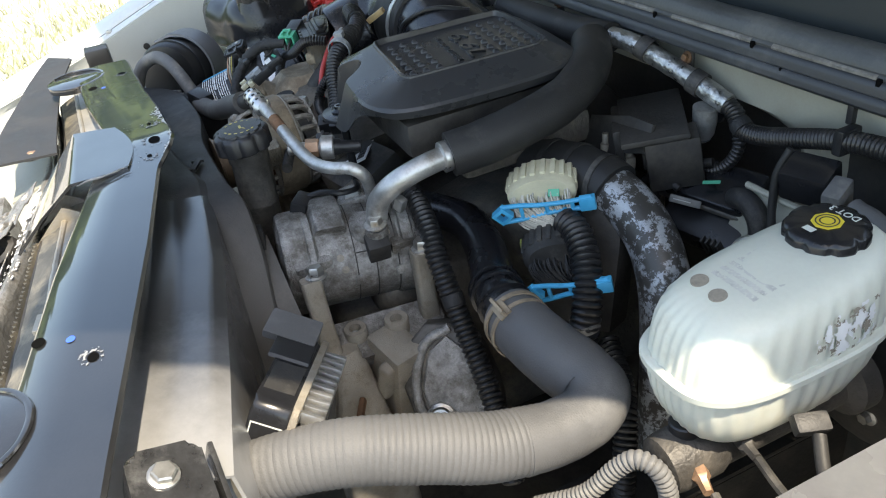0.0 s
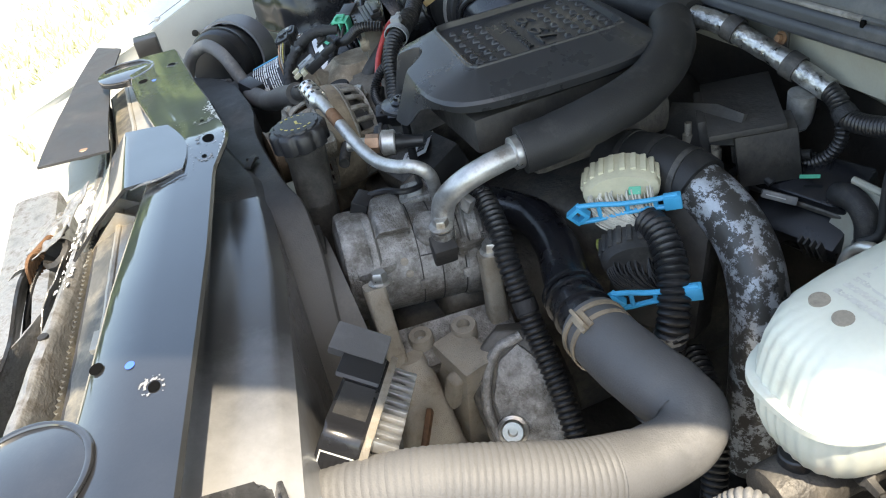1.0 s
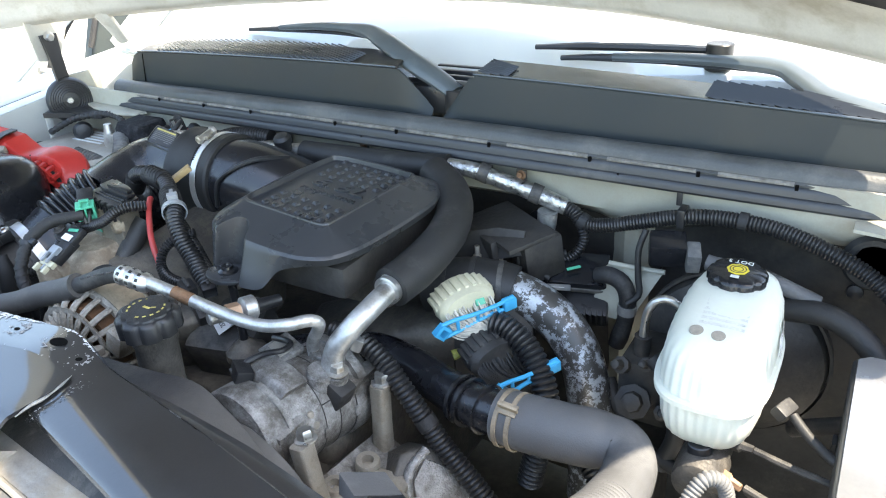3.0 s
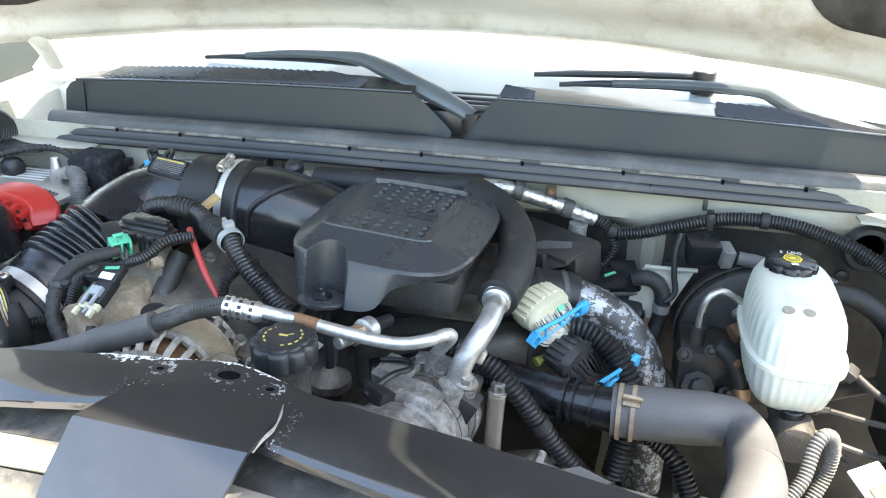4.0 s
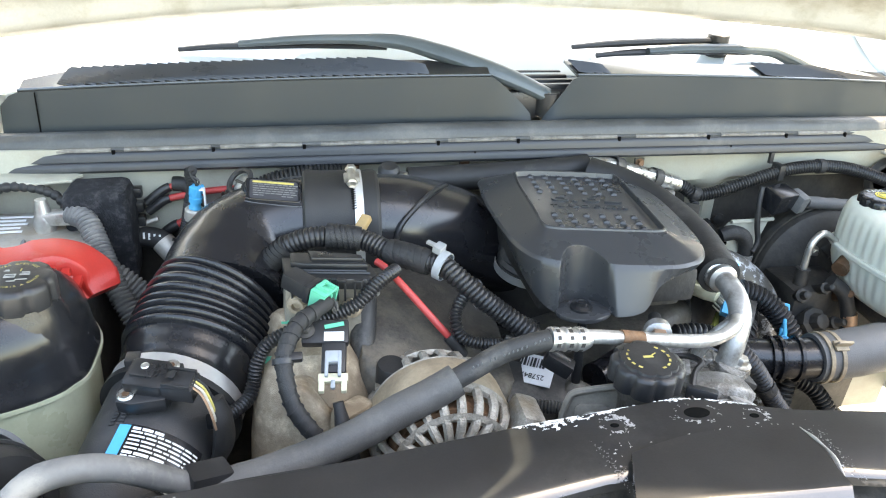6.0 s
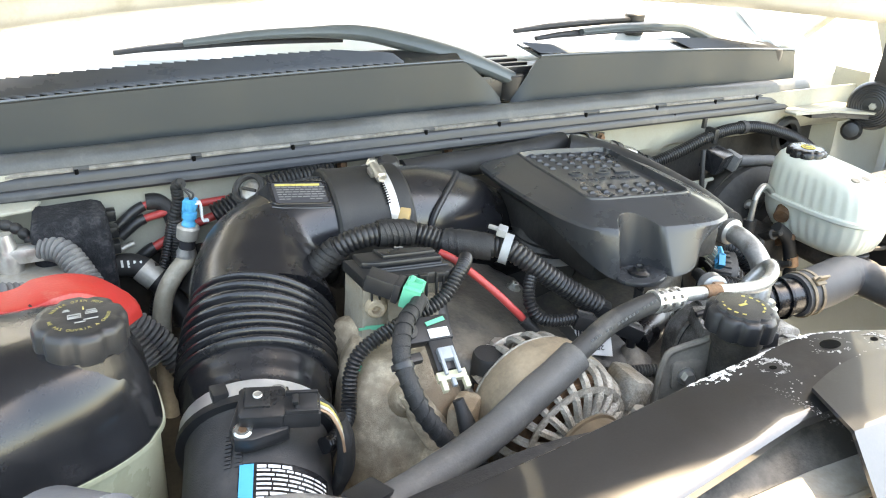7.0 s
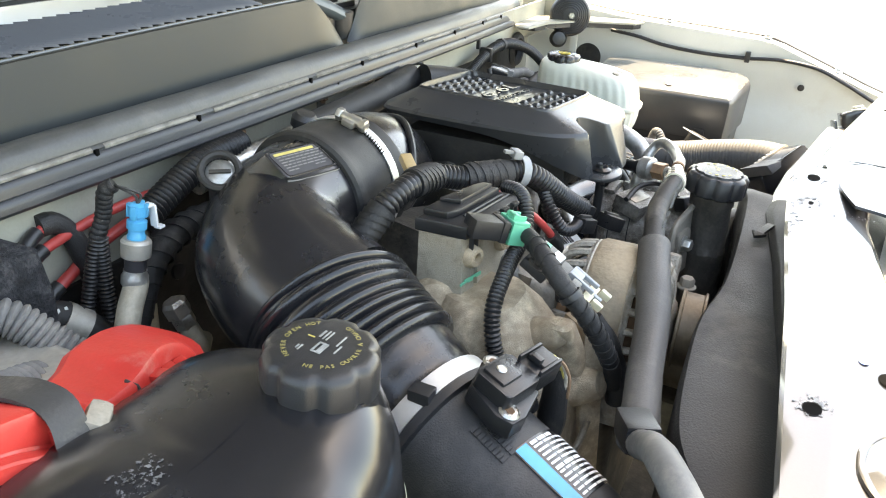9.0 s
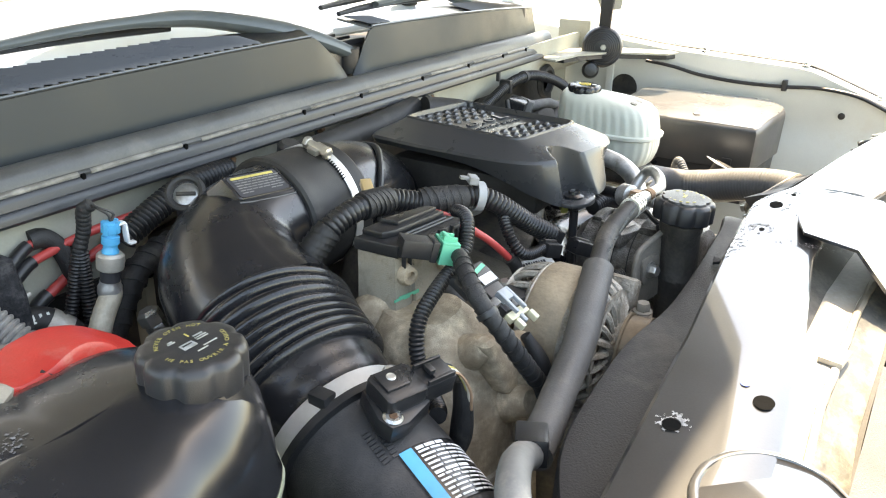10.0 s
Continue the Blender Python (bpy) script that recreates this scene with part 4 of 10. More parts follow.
def apron_wire():
    t = thing("apron_wire", (1.03, 0.3, 1.09), "black wire clipped along the inner fender", "wire")
    part("wire", tube(B(), [(1.03, 0.50, 1.115), (1.036, 0.43, 1.106), (1.037, 0.36, 1.092), (1.037, 0.26, 1.084), (1.037, 0.155, 1.085), (1.037, 0.08, 1.090), (1.037, 0.0, 1.082), (1.037, -0.06, 1.06), (1.037, -0.14, 1.022)], 0.0045, 8, 0.012), M_plastic, t)
    for y in (0.155,):
        g = B()
        box(g, (1.037, y, 1.088), (0.014, 0.012, 0.026), bev=0.002)
        part("clip", g, M_plastic, t)


apron_wire()

# ---- the front: support plates, shroud, radiator ----
BACK = [(-0.80, -0.05), (-0.58, -0.030), (-0.55, -0.026), (-0.31, -0.014), (-0.14, 0.0), (0.0, 0.006), (0.03, 0.0), (0.10, -0.024), (0.28, -0.053), (0.42, -0.08), (0.58, -0.111), (0.80, -0.15)]
FRONT = [(-0.80, -0.17), (-0.55, -0.128), (-0.44, -0.118), (-0.30, -0.106), (-0.10, -0.08), (0.0, -0.085), (0.118, -0.112), (0.29, -0.148), (0.45, -0.175), (0.60, -0.205), (0.80, -0.245)]


def line_y(table, x):
    return float(np.interp(x, [p[0] for p in table], [p[1] for p in table]))


def plate_z(x):
    return float(np.interp(x, [-0.8, -0.45, -0.1, 0.0, 0.3, 0.8], [1.095, 1.112, 1.132, 1.139, 1.136, 1.128]))


def top_z(x, y):
    """The height of the plate's slightly crowned top."""
    a, b = line_y(FRONT, x), line_y(BACK, x)
    return plate_z(x) + 0.0015 * (1 - abs(2 * (y - a) / (b - a) - 1))


def support_plate():
    t = thing("radiator_support_plate", (0, -0.06, 1.05), "black painted radiator support plate with scraped holes", "support plate")
    g = B()
    xs = np.linspace(-0.57, 0.8, 71)
    top, low = [], []
    for x in xs:
        y0, y1, z = line_y(FRONT, x), line_y(BACK, x), plate_z(x)
        ring = [Vector((x, y0 - 0.003, z - 0.013)), Vector((x, y0 - 0.0025, z - 0.005)), Vector((x, y0 + 0.003, z - 0.0005)), Vector((x, y0 * 0.5 + y1 * 0.5, z + 0.0015)), Vector((x, y1 - 0.003, z)), Vector((x, y1, z - 0.003))]
        low_ring = [Vector((x, y1 - 0.001, z - 0.006)), Vector((x, y0 + 0.004, z - 0.006)), Vector((x, y0 - 0.0005, z - 0.013))]
        top.append(ring + low_ring)
    loft(g, top)
    part("plate", g, M_paint, t)

    def chipped(x0, x1, y0, y1, keep, cell=0.0011, seed=0):
        """Bare patches on the plate between the given lines, where keep(x, y) holds."""
        nu, nv = max(3, int((x1 - x0) / cell)), max(3, int((y1 - y0) / cell))
        spot = lambda u, v: (x0 + (x1 - x0) * u, y0 + (y1 - y0) * v)
        return flakes(B(), lambda u, v: Vector((*spot(u, v), top_z(*spot(u, v)) + 0.0006)), nu, nv, lambda u, v: keep(*spot(u, v)), seed)

    for x, y, r, s in ((0.009, -0.021, 0.0125, 0.6), (-0.07, -0.022, 0.0042, 0.7), (0.06, -0.032, 0.0046, 0.7), (0.404, -0.161, 0.0075, 0.75), (0.454, -0.117, 0.0065, 0.75), (-0.45, -0.043, 0.008, 0.85), (-0.388, -0.095, 0.010, 0.8)):
        g = B()
        z = top_z(x, y) + 0.0005
        vs = [g.verts.new((x + r * math.cos(a), y + s * r * math.sin(a), z)) for a in np.linspace(0, 2 * math.pi, 24, endpoint=False)]
        g.faces.new(vs)
        part("hole", g, M_hole, t, "dark punched hole")
    for k, (cx, cy, r, w, a, lim) in enumerate(((-0.07, -0.022, 0.0095, 0.009, 0.4, 0.10), (0.06, -0.032, 0.0095, 0.007, 0.0, 0.22), (0.454, -0.117, 0.0075, 0.0065, 3.6, 0.12), (-0.45, -0.043, 0.0085, 0.008, 0.0, 0.05), (0.009, -0.021, 0.0195, 0.008, -1.6, 0.25))):
        def ring(x, y, cx=cx, cy=cy, r=r, w=w, a=a, lim=lim):
            q = math.hypot(x - cx, (y - cy) / (0.6 if r > 0.015 else 0.85))
            if q < r or q > r + w:
                return False
            turn = math.cos(math.atan2(y - cy, x - cx) - a)
            return fbm(Vector((x * 240, y * 240, cx * 50))) + 0.35 * turn - 0.6 * (q - r) / w > lim - 0.12
        part("scrape", chipped(cx - r - w, cx + r + w, cy - r - w, cy + r + w, ring, 0.0007, k), M_scuff, t, "chipped bare ring")["kind"] = "stuff"

    def at_edge(x, y):
        depth = line_y(BACK, x) - 0.003 - y
        if depth < 0:
            return False
        wide = 0.020 * math.exp(-((x + 0.122) / 0.024) ** 2) + 0.012 * math.exp(-((x + 0.075) / 0.018) ** 2) + 0.008 * math.exp(-((x - 0.0) / 0.012) ** 2) + 0.005 * math.exp(-((x - 0.04) / 0.02) ** 2)
        return fbm(Vector((x * 170, y * 230, 2))) > 0.05 + 1.1 * (depth / max(wide, 1e-4) - 0.45)

    part("primer", chipped(-0.18, 0.09, -0.035, 0.008, at_edge, 0.0009, 5), M_chalk, t, "white flakes of chipped primer")["kind"] = "stuff"

    def scorch(x, y):
        d1 = abs(x + 0.080 + 0.16 * (-0.045 - y)) if -0.125 < y < -0.04 else 1
        d2 = abs(x - 0.099) if -0.125 < y < -0.05 else 1
        d3 = abs(y + 0.048) * 1.2 if -0.08 < x < 0.09 else 1
        return fbm(Vector((x * 260, y * 260, 9))) > 0.50 + 70 * min(d1, d2, d3)

    part("weld_scorch", chipped(-0.13, 0.125, -0.13, -0.035, scorch, 0.0008, 6), M_scuff, t, "pale scorched specks beside the weld")["kind"] = "stuff"
    def smear(x, y):
        d = min(abs(x + 0.092 + 0.2 * (y + 0.06)) + 0.25 * max(0, abs(y + 0.075) - 0.03), abs(x - 0.106) + 0.25 * max(0, abs(y + 0.085) - 0.025))
        return fbm(Vector((x * 420, y * 420, 21))) > 0.24 + 75 * d

    part("smear", chipped(-0.125, 0.14, -0.125, -0.035, smear, 0.0007, 9), M_smoke, t, "thin smoky scuffs beside the weld")["kind"] = "stuff"
    for x, y in ((0.417, -0.134), (-0.371, -0.077)):
        g = B()
        z = top_z(x, y) + 0.0006
        g.faces.new([g.verts.new((x + 0.005 * math.cos(a), y + 0.004 * math.sin(a), z)) for a in np.linspace(0, 2 * math.pi, 12, endpoint=False)])
        part("paint_dot", g, M_bluedot, t, "small blue paint dot")
    for s, cx, cy in ((1, 0.50, -0.215), (-1, -0.495, -0.125)):
        z = plate_z(cx)
        g = B()
        tube(g, [(cx + 0.055 * math.cos(a) * 1.0, cy + 0.05 * math.sin(a), z + 0.0012) for a in np.linspace(-0.9, 4.0, 12)], [0.0015, 0.0028, 0.0034, 0.0028, 0.0015], 8, 0.006, wobble=0.3, squash=0.8)
        part("weld_bead", g, M_paint, t, "rough weld bead")
        g = B()
        prism(g, [(cx + 0.054 * math.cos(a), cy + 0.049 * math.sin(a)) for a in np.linspace(0, 2 * math.pi, 32, endpoint=False)], z - 0.01, z + 0.0009, bev=0.0004)
        part("round_tab", g, M_paint, t)
    return t


support_plate()


def patch_plate():
    t = thing("patch_plate", (0.01, -0.12, 1.13), "black folded steel patch welded over the support plate", "patch plate")
    rows = [((-0.074, -0.066), (0.086, -0.060), 1.1425), ((-0.083, -0.09), (0.09, -0.085), 1.1425), ((-0.094, -0.122), (0.087, -0.128), 1.1422), ((-0.095, -0.124), (0.086, -0.131), 1.1405), ((-0.102, -0.16), (0.072, -0.178), 1.104), ((-0.105, -0.20), (0.060, -0.222), 1.062)]

    def f(u, v):
        k = v * (len(rows) - 1)
        i = min(int(k), len(rows) - 2)
        w = k - i
        a0, b0, z0 = rows[i]
        a1, b1, z1 = rows[i + 1]
        a = Vector((*a0, z0)).lerp(Vector((*a1, z1)), w)
        b = Vector((*b0, z0)).lerp(Vector((*b1, z1)), w)
        p = a.lerp(b, u)
        back = max(0, 1 - v * 5)
        p.y += back * (0.014 * math.sin(math.pi * u))
        p.z += 0.001 * noise.noise(p * 12)
        return p

    part("sheet", sheet(B(), lambda u, v: f(1 - u, v), 22, 30, 0.0035), M_paint, t)
    part("weld_bead", tube(B(), [(0.087, -0.058, 1.1445), (0.092, -0.075, 1.144), (0.094, -0.092, 1.143), (0.091, -0.108, 1.142), (0.088, -0.122, 1.138)], [0.0008, 0.0017, 0.001, 0.0019, 0.0008], 8, 0.003, wobble=1.2), M_torn, t, "rough weld with scorched primer")
    for a, b in (((0.073, -0.15), (0.06, -0.215)), ((0.03, -0.15), (0.02, -0.215))):
        g = B()
        loft(g, [[Vector((a[0] + i, a[1], 1.112)), Vector((b[0] + i, b[1], 1.05)), Vector((b[0] + i, b[1] + 0.03, 1.04)), Vector((a[0] + i, a[1] + 0.03, 1.09))] for i in (-0.002, 0.002)])
        part("gusset", g, M_palemetal, t)
    return t


patch_plate()


def front_tie():
    t = thing("front_tie_plate", (-0.3, -0.2, 1.1), "dark steel tie plate with a rusty bolt, beside the support plate", "tie plate")
    pts = [((-0.86, -0.19), (-0.80, -0.14), 1.075), ((-0.62, -0.225), (-0.56, -0.162), 1.082), ((-0.42, -0.25), (-0.36, -0.166), 1.084), ((-0.235, -0.275), (-0.215, -0.168), 1.078)]

    def f(u, v):
        k = v * 3
        i = min(int(k), 2)
        w = k - i
        a = Vector((*pts[i][0], pts[i][2])).lerp(Vector((*pts[i + 1][0], pts[i + 1][2])), w)
        b = Vector((*pts[i][1], pts[i][2])).lerp(Vector((*pts[i + 1][1], pts[i + 1][2])), w)
        return a.lerp(b, u) + Z * (0.0012 * math.sin(9 * v))

    part("plate", sheet(B(), f, 8, 24, 0.004), M_textured, t)
    part("washer", lathe(B(), (-0.246, -0.206, 1.0745), Z, [(0.017, 0), (0.018, 0.001), (0.012, 0.002)], 24), M_palemetal, t)
    part("bolt", bolt(B(), (-0.246, -0.206, 1.076), Z, 0.008, 0.006, 1.1), M_brass, t)
    for p in ((-0.78, -0.17, 1.078), (-0.29, -0.20, 1.072)):
        part("hole", cyl(B(), Vector(p) - Z * 0.003, Vector(p) + Z * 0.003, 0.006), M_dark, t)
    part("post", box(B(), (-0.775, -0.085, 1.07), (0.05, 0.05, 0.05), bev=0.006), M_plastic, t)
    return t


front_tie()


RAD = [(-0.62, -0.160), (-0.30, -0.146), (-0.10, -0.152), (0.105, -0.174), (0.245, -0.187), (0.32, -0.194), (0.56, -0.222)]


def radiator():
    t = thing("radiator", (0, -0.19, 0.55), "dusty radiator core with a pale metal top edge under the plates", "radiator")

    def strip(a, b, za, zb, rough, freq):
        def f(u, v):
            x = 0.54 - 1.14 * u
            return (x, line_y(RAD, x) + a + (b - a) * v, plate_z(x) + za + (zb - za) * v + rough * noise.noise(Vector((x * freq, v * 4, 2))))
        return f

    # Dark sheet added to fill the gap with the plate's shade.
    part("shadow_strip", sheet(B(), strip(0.105, 0.050, -0.020, -0.043, 0.0008, 20), 50, 6, 0.003), M_dusty, t, "dusty black strip standing in for shade under the plate")
    part("top_tank", sheet(B(), strip(0.052, 0.020, -0.044, -0.047, 0.0012, 14), 50, 8, 0.012), M_palemetal, t, "dusty pale top tank")
    part("seam", tube(B(), [(x, line_y(RAD, x) + 0.016, plate_z(x) - 0.048) for x in np.linspace(-0.6, 0.53, 20)], 0.004, 8, 0.006, wobble=0.2), M_palemetal, t, "crimped seam")
    part("dusty_strip", sheet(B(), strip(0.012, -0.016, -0.051, -0.062, 0.0024, 40), 80, 7, 0.006), M_fins, t, "dusty dark strip")
    part("core", sheet(B(), strip(-0.020, -0.030, -0.064, -0.60, 0.0, 1), 20, 4, 0.03), M_dark, t)
    for k in range(30):
        z0 = -0.067 - 0.0125 * k
        n = 260 if k < 9 else 80
        g = B()
        v = []
        for i in range(n):
            x = -0.60 + 1.13 * i / (n - 1)
            y = line_y(RAD, x) - 0.0255 - 0.0002 * k - (0.005 if i % 2 else 0.0)
            v.append((g.verts.new((x, y, plate_z(x) + z0)), g.verts.new((x, y, plate_z(x) + z0 - 0.0095))))
        for a, b in zip(v, v[1:]):
            g.faces.new((a[0], b[0], b[1], a[1]))
        part("fin_strip", g, M_fins, t)
        if k < 16:
            g = B()
            tube(g, [(x, line_y(RAD, x) - 0.030 - 0.0002 * k, plate_z(x) + z0 - 0.011) for x in np.linspace(-0.6, 0.53, 12)], 0.0013, 6, 0.03)
            part("cooling_tube", g, M_palemetal, t)
    for x in (0.30, -0.22):
        g = B()
        box(g, (x, line_y(RAD, x) + 0.02, plate_z(x) - 0.0435), (0.03, 0.022, 0.006), Matrix.Rotation(-0.15, 3, "Z"), bev=0.001)
        part("clip", g, M_palemetal, t)
    return t


radiator()


def bumper_debris():
    t = thing("condenser_rail", (0.1, -0.24, 0.9), "scraped pale aluminium rail with peeling paint before the radiator", "rail")
    mid = [(-0.45, -0.175), (-0.21, -0.196), (0.036, -0.230), (0.18, -0.256), (0.40, -0.29)]

    def rail(u, v):
        x = -0.40 + 0.80 * u
        y, z = polyline([(-0.004, -0.16, 0), (-0.003, -0.006, 0), (-0.006, 0.001, 0), (-0.010, 0.003, 0), (-0.015, 0.002, 0), (-0.019, -0.005, 0), (-0.021, -0.16, 0)], v)[:2]
        return (x, line_y(mid, x) + y, 1.03 + z + 0.0025 * noise.noise(Vector((x * 26, v * 5, 7))))

    r = part("rail", sheet(B(), rail, 80, 24, 0.002), M_torn, t)

    def peel(u, v):
        x, w = -0.22 + 0.30 * u, (v - 0.5) * 0.015 - 0.011
        return Vector((x, line_y(mid, x) + w, 1.0365 + 0.0025 * noise.noise(Vector((x * 26, 0.5, 7))) - 8 * (w + 0.011) ** 2))

    part("peeling_paint", flakes(B(), peel, 320, 32, lambda u, v: fbm(Vector((u * 26, v * 3, 4))) > 0.05 + 0.5 * (u - 0.35), 3), M_chalk, r, "white peeling paint")["kind"] = "stuff"
    for x in (-0.10, 0.16):
        part("hole", lathe(B(), (x, line_y(mid, x) - 0.011, 1.0335), Z, [(0.006, 0), (0.006, 0.003), (0.001, 0.0031)], 16), M_dark, t)
    t = thing("bent_support_bracket", (-0.08, -0.27, 0.95), "crumpled scraped metal bracket with torn edges", "bracket")

    def crumple(p, a=0.016, k=22):
        return p + Vector((0.3, 0.6, 1)) * a * fbm(p * k, 3)

    def f(u, v):
        x = -0.20 + 0.15 * u
        ragged = 1 - 0.35 * v * abs(noise.noise(Vector((u * 7, 1, 3))))
        return crumple(Vector((x, -0.215 - 0.035 * u - 0.085 * v * ragged, 1.042 - 0.035 * v)))

    part("torn_sheet", sheet(B(), f, 34, 24, 0.0015), M_torn, t)

    def f1(u, v):
        ragged = 1 - 0.5 * u * abs(noise.noise(Vector((v * 5, 6, 3))))
        return crumple(Vector((-0.03 + 0.105 * u * ragged, -0.253 - 0.04 * v - 0.02 * u, 1.025 - 0.075 * v)), 0.012, 26)

    part("torn_tongue", sheet(B(), f1, 26, 20, 0.0015), M_torn, t)
    g = B()
    lathe(g, (-0.055, -0.262, 1.02), (0.3, -0.5, 1), [(0.022, -0.03), (0.024, 0.006), (0.018, 0.010), (0.014, -0.01)], 9)
    part("hole_rim", g, M_dark, t)
    for k in range(7):
        g = B()
        q = Vector((-0.098 + 0.006 * k, -0.268 - 0.003 * k, 1.028))
        tube(g, [q + Vector((-0.004, 0.006, -0.022)), q + Vector((0.004, 0.002, 0.002)), q + Vector((0.012, -0.006, 0.008)), q + Vector((0.020, -0.016, -0.004)), q + Vector((0.017, -0.022, -0.03))], 0.0026, 6, 0.005, wobble=0.2)
        part("copper_wire", g, M_rust, t)
    t = thing("bumper_beam", (0, -0.42, 0.7), "pale scraped bumper beam below the radiator", "bumper beam")
    g = B()
    box(g, (0.0, -0.42, 0.78), (1.5, 0.10, 0.13), bev=0.02)
    part("beam", g, M_torn, t)
    t = thing("painted_ledge", (-0.35, -0.24, 0.9), "sunlit white painted panel below the radiator fins", "panel")

    def low(u, v):
        x = -0.24 - 0.36 * u
        return (x, line_y(RAD, x) - 0.045 - 0.07 * v, 1.035 - 0.022 * v + 0.002 * noise.noise(Vector((x * 9, v, 3))))

    part("panel", sheet(B(), low, 24, 8, 0.003), M_inner, t)
    t = thing("torn_bumper_skin", (0.1, -0.32, 0.9), "torn black plastic bumper skin", "bumper skin")

    def f3(u, v):
        x = -0.10 + 0.42 * u
        p = Vector((x, -0.297 - 0.13 * v - 0.05 * u, 1.012 - 0.16 * v - 0.05 * (1 - u) * v))
        return crumple(p, 0.012, 12) + Z * 0.012 * math.sin(9 * u + 3 * v)

    part("skin", sheet(B(), f3, 40, 20, 0.004), M_plastic, t)

    def f4(u, v):
        x = 0.02 + 0.16 * u
        return crumple(Vector((x, -0.275 - 0.03 * v - 0.09 * u, 1.0 - 0.12 * v)), 0.008, 20)

    part("grey_skin", sheet(B(), f4, 24, 12, 0.002), M_torn, t, "scraped grey painted edge")
    for k in range(3):
        loomp = [(-0.16 + 0.03 * k, -0.27, 1.0), (-0.13 + 0.03 * k, -0.29, 1.01), (-0.10 + 0.04 * k, -0.32, 0.98), (-0.06 + 0.05 * k, -0.35, 0.92)]
        t = thing("loose_wire", loomp[0], "loose black wire hanging among the torn plastic", "wire", "loose wires")
        part("wire", tube(B(), loomp, 0.003, 8, 0.008), M_plastic, t)


bumper_debris()


def shroud():
    t = thing("fan_shroud", (0.0, 0.0, 0.7), "dusty black plastic fan shroud behind the radiator", "fan shroud")
    kx = (-0.56, -0.10, 0.035, 0.145, 0.25, 0.355, 0.447, 0.57)
    ky = (-0.05, 0.0, 0.022, 0.018, 0.009, -0.008, -0.022, -0.042)
    kz = (1.05, 1.068, 1.077, 1.072, 1.069, 1.067, 1.066, 1.066)

    def f(u, v):
        x = -0.56 + 1.13 * u
        ry, rz = float(np.interp(x, kx, ky)), float(np.interp(x, kx, kz))
        y0, z0 = line_y(BACK, x) - 0.045, plate_z(x) - 0.03
        rows = [(y0, z0), (y0 * 0.78 + ry * 0.22, z0 * 0.4 + rz * 0.6), (y0 * 0.5 + ry * 0.5, z0 * 0.12 + rz * 0.88 + 0.002), (y0 * 0.12 + ry * 0.88, rz + 0.002), (ry, rz - 0.004), (ry + 0.004, rz - 0.05), (ry + 0.008, rz - 0.26)]
        y, z = polyline([(a, b, 0) for a, b in rows], v)[:2]
        return (x, y, z + 0.0025 * noise.noise(Vector((x * 7, v * 3, 1))))

    part("upper_half", sheet(B(), lambda u, v: f(0.57 + 0.43 * u, v), 40, 42, 0.003), M_shroud, t)
    part("upper_half", sheet(B(), lambda u, v: f(0.5705 * u, v), 40, 42, 0.003), M_shroudtop, t, "matte black upper shroud")
    crest = [(-0.60, -0.05, 1.045), (-0.54, -0.004, 1.05), (-0.49, 0.028, 1.053), (-0.437, 0.047, 1.054), (-0.36, 0.055, 1.056), (-0.26, 0.058, 1.058), (-0.145, 0.046, 1.060), (0.05, 0.050, 1.074), (0.12, 0.060, 1.072), (0.165, 0.060, 1.048), (0.20, 0.057, 1.024), (0.24, 0.05, 0.988), (0.268, 0.043, 0.94), (0.285, 0.037, 0.86)]
    line = smooth_path(crest, 0.012)[0]
    secs = []
    for i, p in enumerate(line):
        d = line[min(i + 1, len(line) - 1)] - line[max(i - 1, 0)]
        n = Vector((min(0.45, max(-0.2, -d.z / max(d.x, 1e-4))), 0, 1)).normalized()
        front = min(float(np.interp(p.x, kx, ky)) - 0.02, p.y - 0.02)
        rows = [(front, -0.006), (p.y - 0.012, 0.0), (p.y - 0.003, -0.001), (p.y, -0.006), (p.y + 0.002, -0.045), (p.y + 0.003, -0.15), (p.y - 0.003, -0.15), (p.y - 0.005, -0.02), (front, -0.012)]
        secs.append([Vector((p.x, y, p.z)) + n * h for y, h in rows])
    part("rear_ring", loft(B(), secs), M_shroudtop, t)
    m = axes((-0.03, 0.02, 1.0745), (0.95, -0.35, 0.06), (-0.06, 0, 1))
    g = B()
    tmp = B()
    prism(tmp, [(-0.024, 0.0), (-0.010, 0.009), (-0.010, 0.0045), (0.022, 0.0045), (0.022, -0.0045), (-0.010, -0.0045), (-0.010, -0.009)], -0.003, 0.0009, bev=0.0003)
    put(g, tmp, m)
    part("arrow", g, M_shroudtop, t)
    g = B()
    box(g, (0.19, 0.03, 0.905), (0.12, 0.07, 0.05), bev=0.006)
    part("bracket", g, M_dark, t)
    t2 = thing("bracket_cap", (0.57, -0.078, 1.07), "glossy black steel cap with a bolt and painted sun glare", "bracket cap")
    up = Vector((0.22, 0.36, 1)).normalized()
    m = axes((0.586, -0.083, 1.092), (1, 0.06, -0.24), up)
    g = B()
    tmp = B()
    prism(tmp, rounded(0.066, 0.056, 0.010), -0.024, 0.006, bev=0.006, seg=4)
    put(g, tmp, m)
    part("shell", g, M_capmetal, t2)
    g = B()
    tmp = B()
    box(tmp, (0.0, 0.038, -0.03), (0.07, 0.005, 0.05), bev=0.002)
    put(g, tmp, m)
    part("back_tab", g, M_capmetal, t2)
    part("bolt", bolt(B(), m @ Vector((-0.006, -0.004, 0.006)), up, 0.0095, 0.006, 1.25), M_steel, t2)


shroud()

